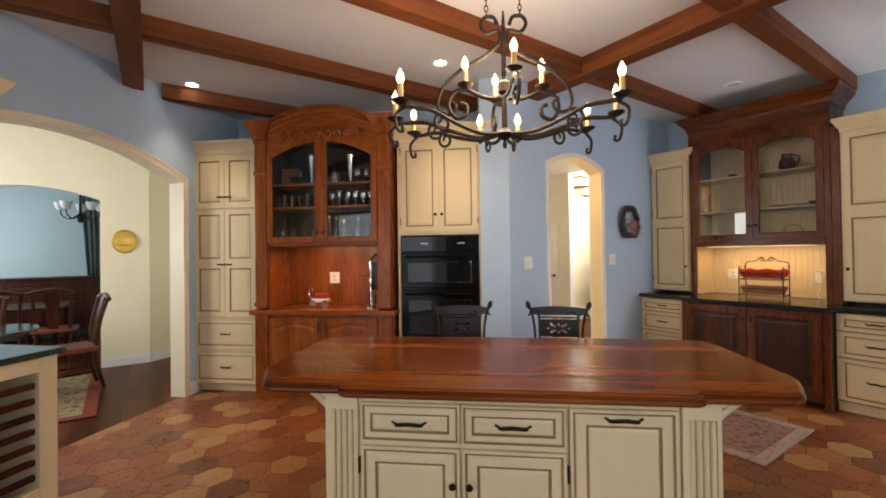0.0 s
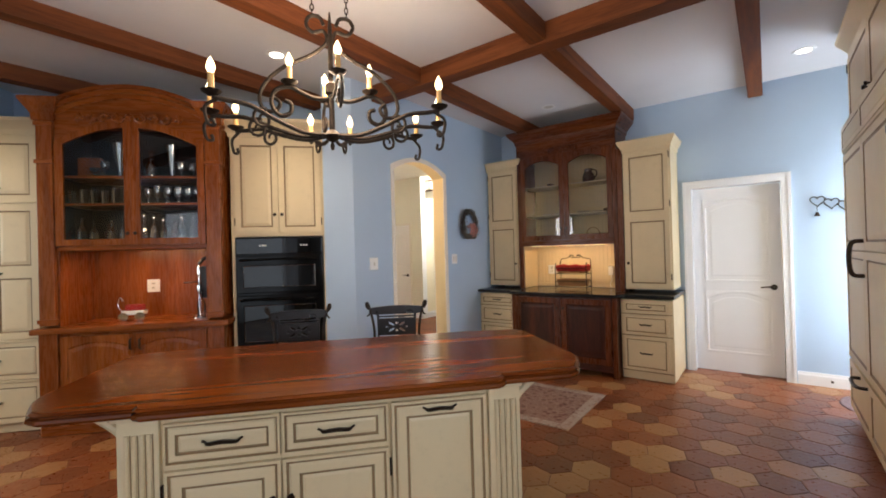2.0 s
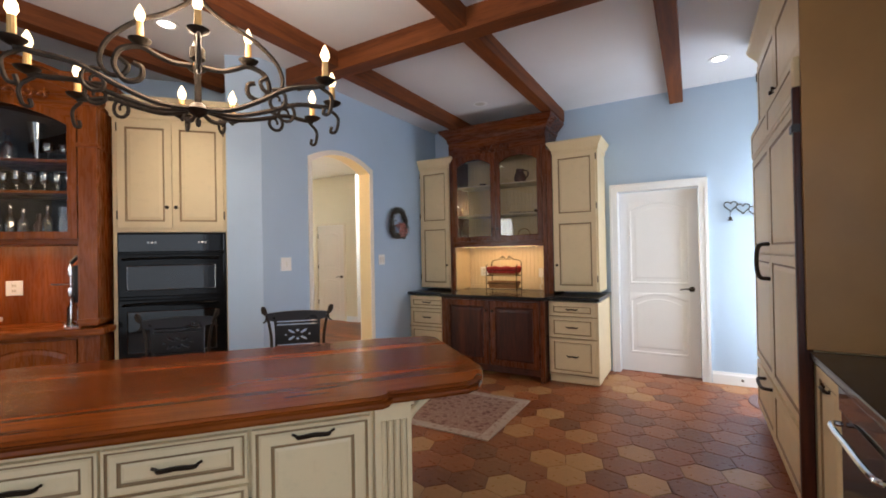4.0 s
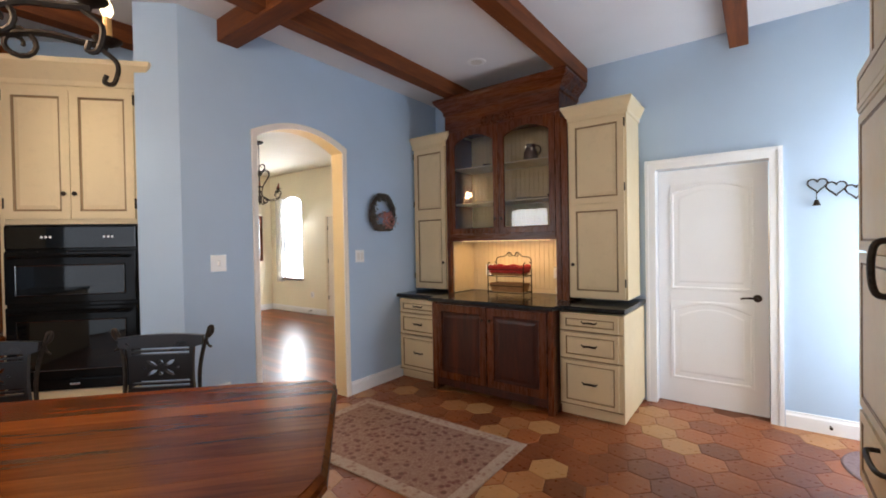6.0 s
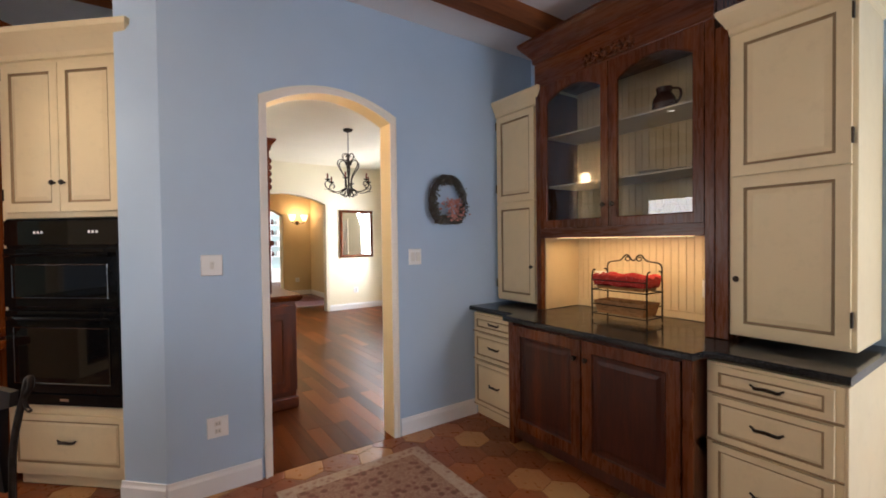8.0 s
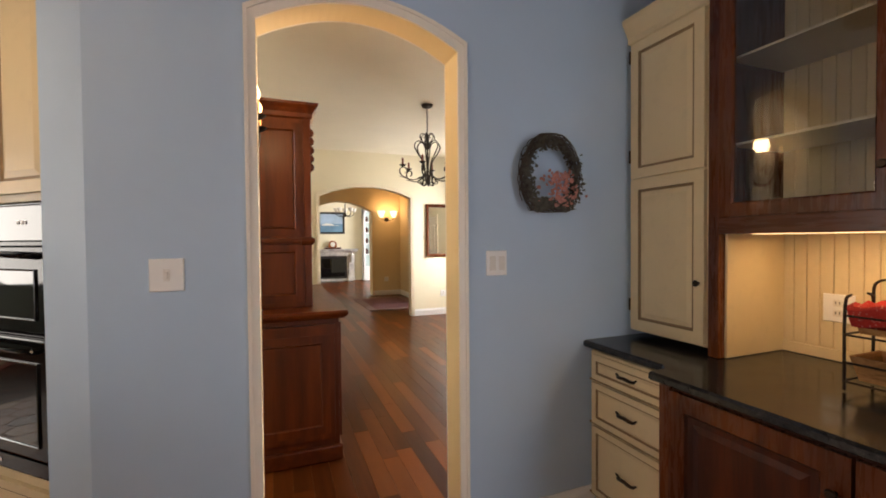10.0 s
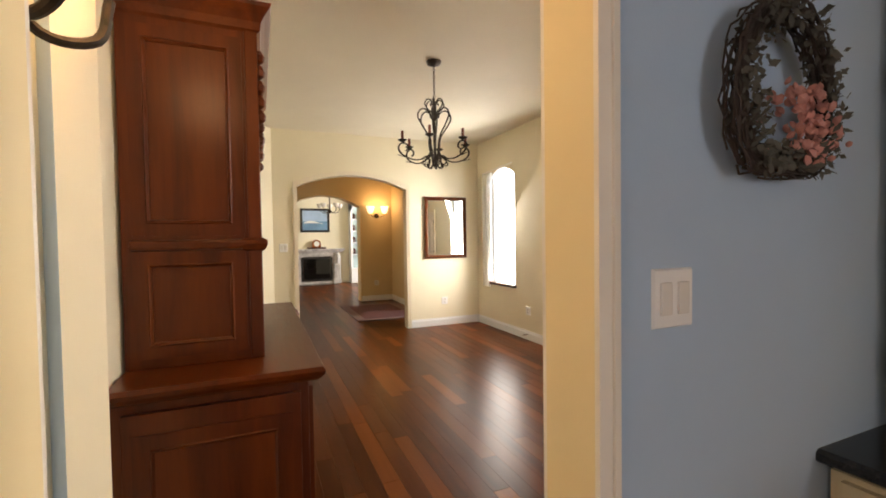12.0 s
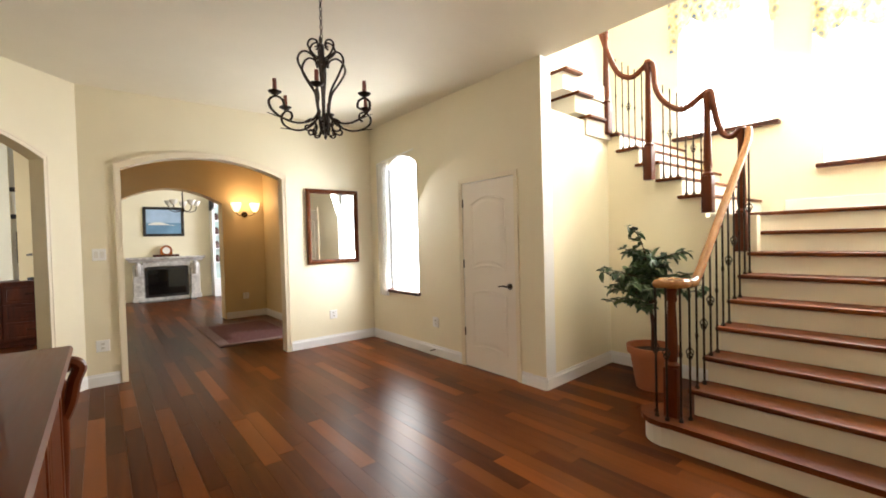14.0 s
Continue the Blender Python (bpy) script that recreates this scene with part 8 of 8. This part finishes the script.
# ---------------------------------------------------------------- floor pieces: hexagonal tiles and planks
PITCH, R_HEX = 0.24, 0.24 / math.sqrt(3) - 0.0022
TURN_HEX = radians(-45)


def hex_points(cx, cy):
    return [(cx + R_HEX * math.cos(TURN_HEX + k * math.pi / 3), cy + R_HEX * math.sin(TURN_HEX + k * math.pi / 3)) for k in range(6)]


def clip_half(poly, nx, ny, d):
    """Keeps the part of a polygon where nx x + ny y <= d."""
    out = []
    for (ax, ay), (bx, by) in zip(poly, poly[1:] + poly[:1]):
        va, vb = nx * ax + ny * ay - d, nx * bx + ny * by - d
        if va <= 0:
            out.append((ax, ay))
        if (va < 0) != (vb < 0) and abs(va - vb) > 1e-9:
            t = va / (va - vb)
            out.append((ax + (bx - ax) * t, ay + (by - ay) * t))
    return out if len(out) > 2 else []


bm = bmesh.new()
stack(bm, [[(x, y, -0.006) for x, y in hex_points(0, 0)], [(x, y, -0.002) for x, y in hex_points(0, 0)], [(x * 0.965, y * 0.965, 0.0) for x, y in hex_points(0, 0)]])
tile_data = bpy.data.meshes.new("tile")
bmesh.ops.recalc_face_normals(bm, faces=bm.faces)
bm.to_mesh(tile_data)
bm.free()
tile_data.materials.append(TILE)
random.seed(30)
rest_v, rest_f = [], []
count = 0
for i in range(-40, 41):
    for j in range(-40, 41):
        ux = PITCH * (i + j * 0.5)
        uy = PITCH * j * math.sqrt(3) / 2
        a = TURN_HEX + math.pi / 6
        cx = 2.5 + ux * math.cos(a) - uy * math.sin(a)
        cy = 2.0 + ux * math.sin(a) + uy * math.cos(a)
        if not (-2.7 < cx < 6.05 and -1.35 < cy < 6.0) or cx - cy < -5.0 or (cx + cy > 7.0 and cx < 2.95) or (cx > 3.05 and cy > 3.1):
            continue
        border = cx - cy < -4.6 or (cx > 2.9 and cy > 2.8)
        near = 2.55 < cx < 5.9 and -0.7 < cy < 2.95
        if near and not border and count < 300:
            t = new("tile", tile_data)
            t.location = (cx, cy, random.uniform(-0.0012, 0.0))
            t.rotation_euler = (random.uniform(-0.003, 0.003), random.uniform(-0.003, 0.003), 0)
            t.parent = kitchen_floor
            count += 1
        else:
            poly = hex_points(cx, cy)
            if border:
                poly = clip_half(poly, -1, 1, 4.84)
                if poly and cx > 2.9:
                    poly = clip_half(poly, 0, 1, 3.01)
            if len(poly) < 3:
                continue
            z = random.uniform(-0.0012, 0.0)
            mx, my = sum(p[0] for p in poly) / len(poly), sum(p[1] for p in poly) / len(poly)
            b = len(rest_v)
            n = len(poly)
            rest_v += [(x, y, -0.006) for x, y in poly] + [(x, y, z - 0.002) for x, y in poly] + [(mx + (x - mx) * 0.965, my + (y - my) * 0.965, z) for x, y in poly]
            for k in range(n):
                q = (k + 1) % n
                rest_f.append((b + k, b + q, b + n + q, b + n + k))
                rest_f.append((b + n + k, b + n + q, b + 2 * n + q, b + 2 * n + k))
            rest_f.append(tuple(b + 2 * n + k for k in range(n)))
data = bpy.data.meshes.new("tiles_far")
data.from_pydata(rest_v, [], rest_f)
data.materials.append(TILE)
ob = new("tiles_far", data)
ob.parent = kitchen_floor
ob["kind"] = "stuff"

random.seed(31)
PW = 0.115
boards = {}
far_v, far_f = [], []
number = 0


def far_board(x0, x1, y0, y1, z):
    b = len(far_v)
    far_v.extend([(x0, y0, -0.006), (x1, y0, -0.006), (x1, y1, -0.006), (x0, y1, -0.006), (x0 + 0.001, y0 + 0.001, z), (x1 - 0.001, y0 + 0.001, z), (x1 - 0.001, y1 - 0.001, z), (x0 + 0.001, y1 - 0.001, z)])
    far_f.extend([(b + 4, b + 5, b + 6, b + 7), (b, b + 1, b + 5, b + 4), (b + 1, b + 2, b + 6, b + 5), (b + 2, b + 3, b + 7, b + 6), (b + 3, b, b + 4, b + 7)])


x = 3.36
while x < 10.3:
    y = 3.0 + random.uniform(-0.9, 0.0)
    while y < 17.3:
        length = random.choice((0.6, 0.9, 1.2, 1.5, 1.8))
        y0, y1 = max(y, 3.012), min(y + length, 17.3)
        y += length
        if y1 - y0 < 0.03:
            continue
        z = random.uniform(-0.0006, 0.0)
        if x < 7.5 and y1 < 9.0 and number < 300:
            key = round(y1 - y0, 2)
            if key not in boards:
                bm = bmesh.new()
                L2 = (y1 - y0) / 2 - 0.0006
                stack(bm, [[(s * (PW / 2 - 0.0006) * f, t * (L2 - (1 - f) * 0.02), zz) for s, t in ((-1, -1), (1, -1), (1, 1), (-1, 1))] for f, zz in ((1.0, -0.006), (1.0, -0.0004), (0.996, 0.0))])
                d = bpy.data.meshes.new("plank")
                bmesh.ops.recalc_face_normals(bm, faces=bm.faces)
                bm.to_mesh(d)
                bm.free()
                d.materials.append(PLANK)
                boards[key] = d
            t = new("plank", boards[key])
            t.location = (x + PW / 2, (y0 + y1) / 2, z)
            t.parent = underlay
            number += 1
        else:
            far_board(x, x + PW, y0, y1, z)
    x += PW
data = bpy.data.meshes.new("planks_far")
data.from_pydata(far_v, [], far_f)
data.materials.append(PLANK)
ob = new("planks_far", data)
ob.parent = underlay
ob["kind"] = "stuff"
far_v, far_f = [], []
x = -3.1
while x < 3.2:
    y = 2.4 + random.uniform(-0.9, 0.0)
    while y < 12.9:
        length = random.choice((0.6, 0.9, 1.2, 1.5))
        y0, y1 = max(y, x + 4.85), min(y + length, 12.9)
        y += length
        if y1 - y0 > 0.03:
            b = len(far_v)
            xe = x + PW
            lo = lambda q: max(y0, q + 4.85)
            far_v.extend([(x, lo(x), -0.003), (xe, min(y1, lo(xe)), -0.003), (xe, y1, -0.003), (x, y1, -0.003)])
            far_f.append((b, b + 1, b + 2, b + 3))
    x += PW
data = bpy.data.meshes.new("planks_dining")
data.from_pydata(far_v, [], far_f)
data.materials.append(PLANK)
ob = new("planks_dining", data)
ob.parent = underlay_d
ob["kind"] = "stuff"
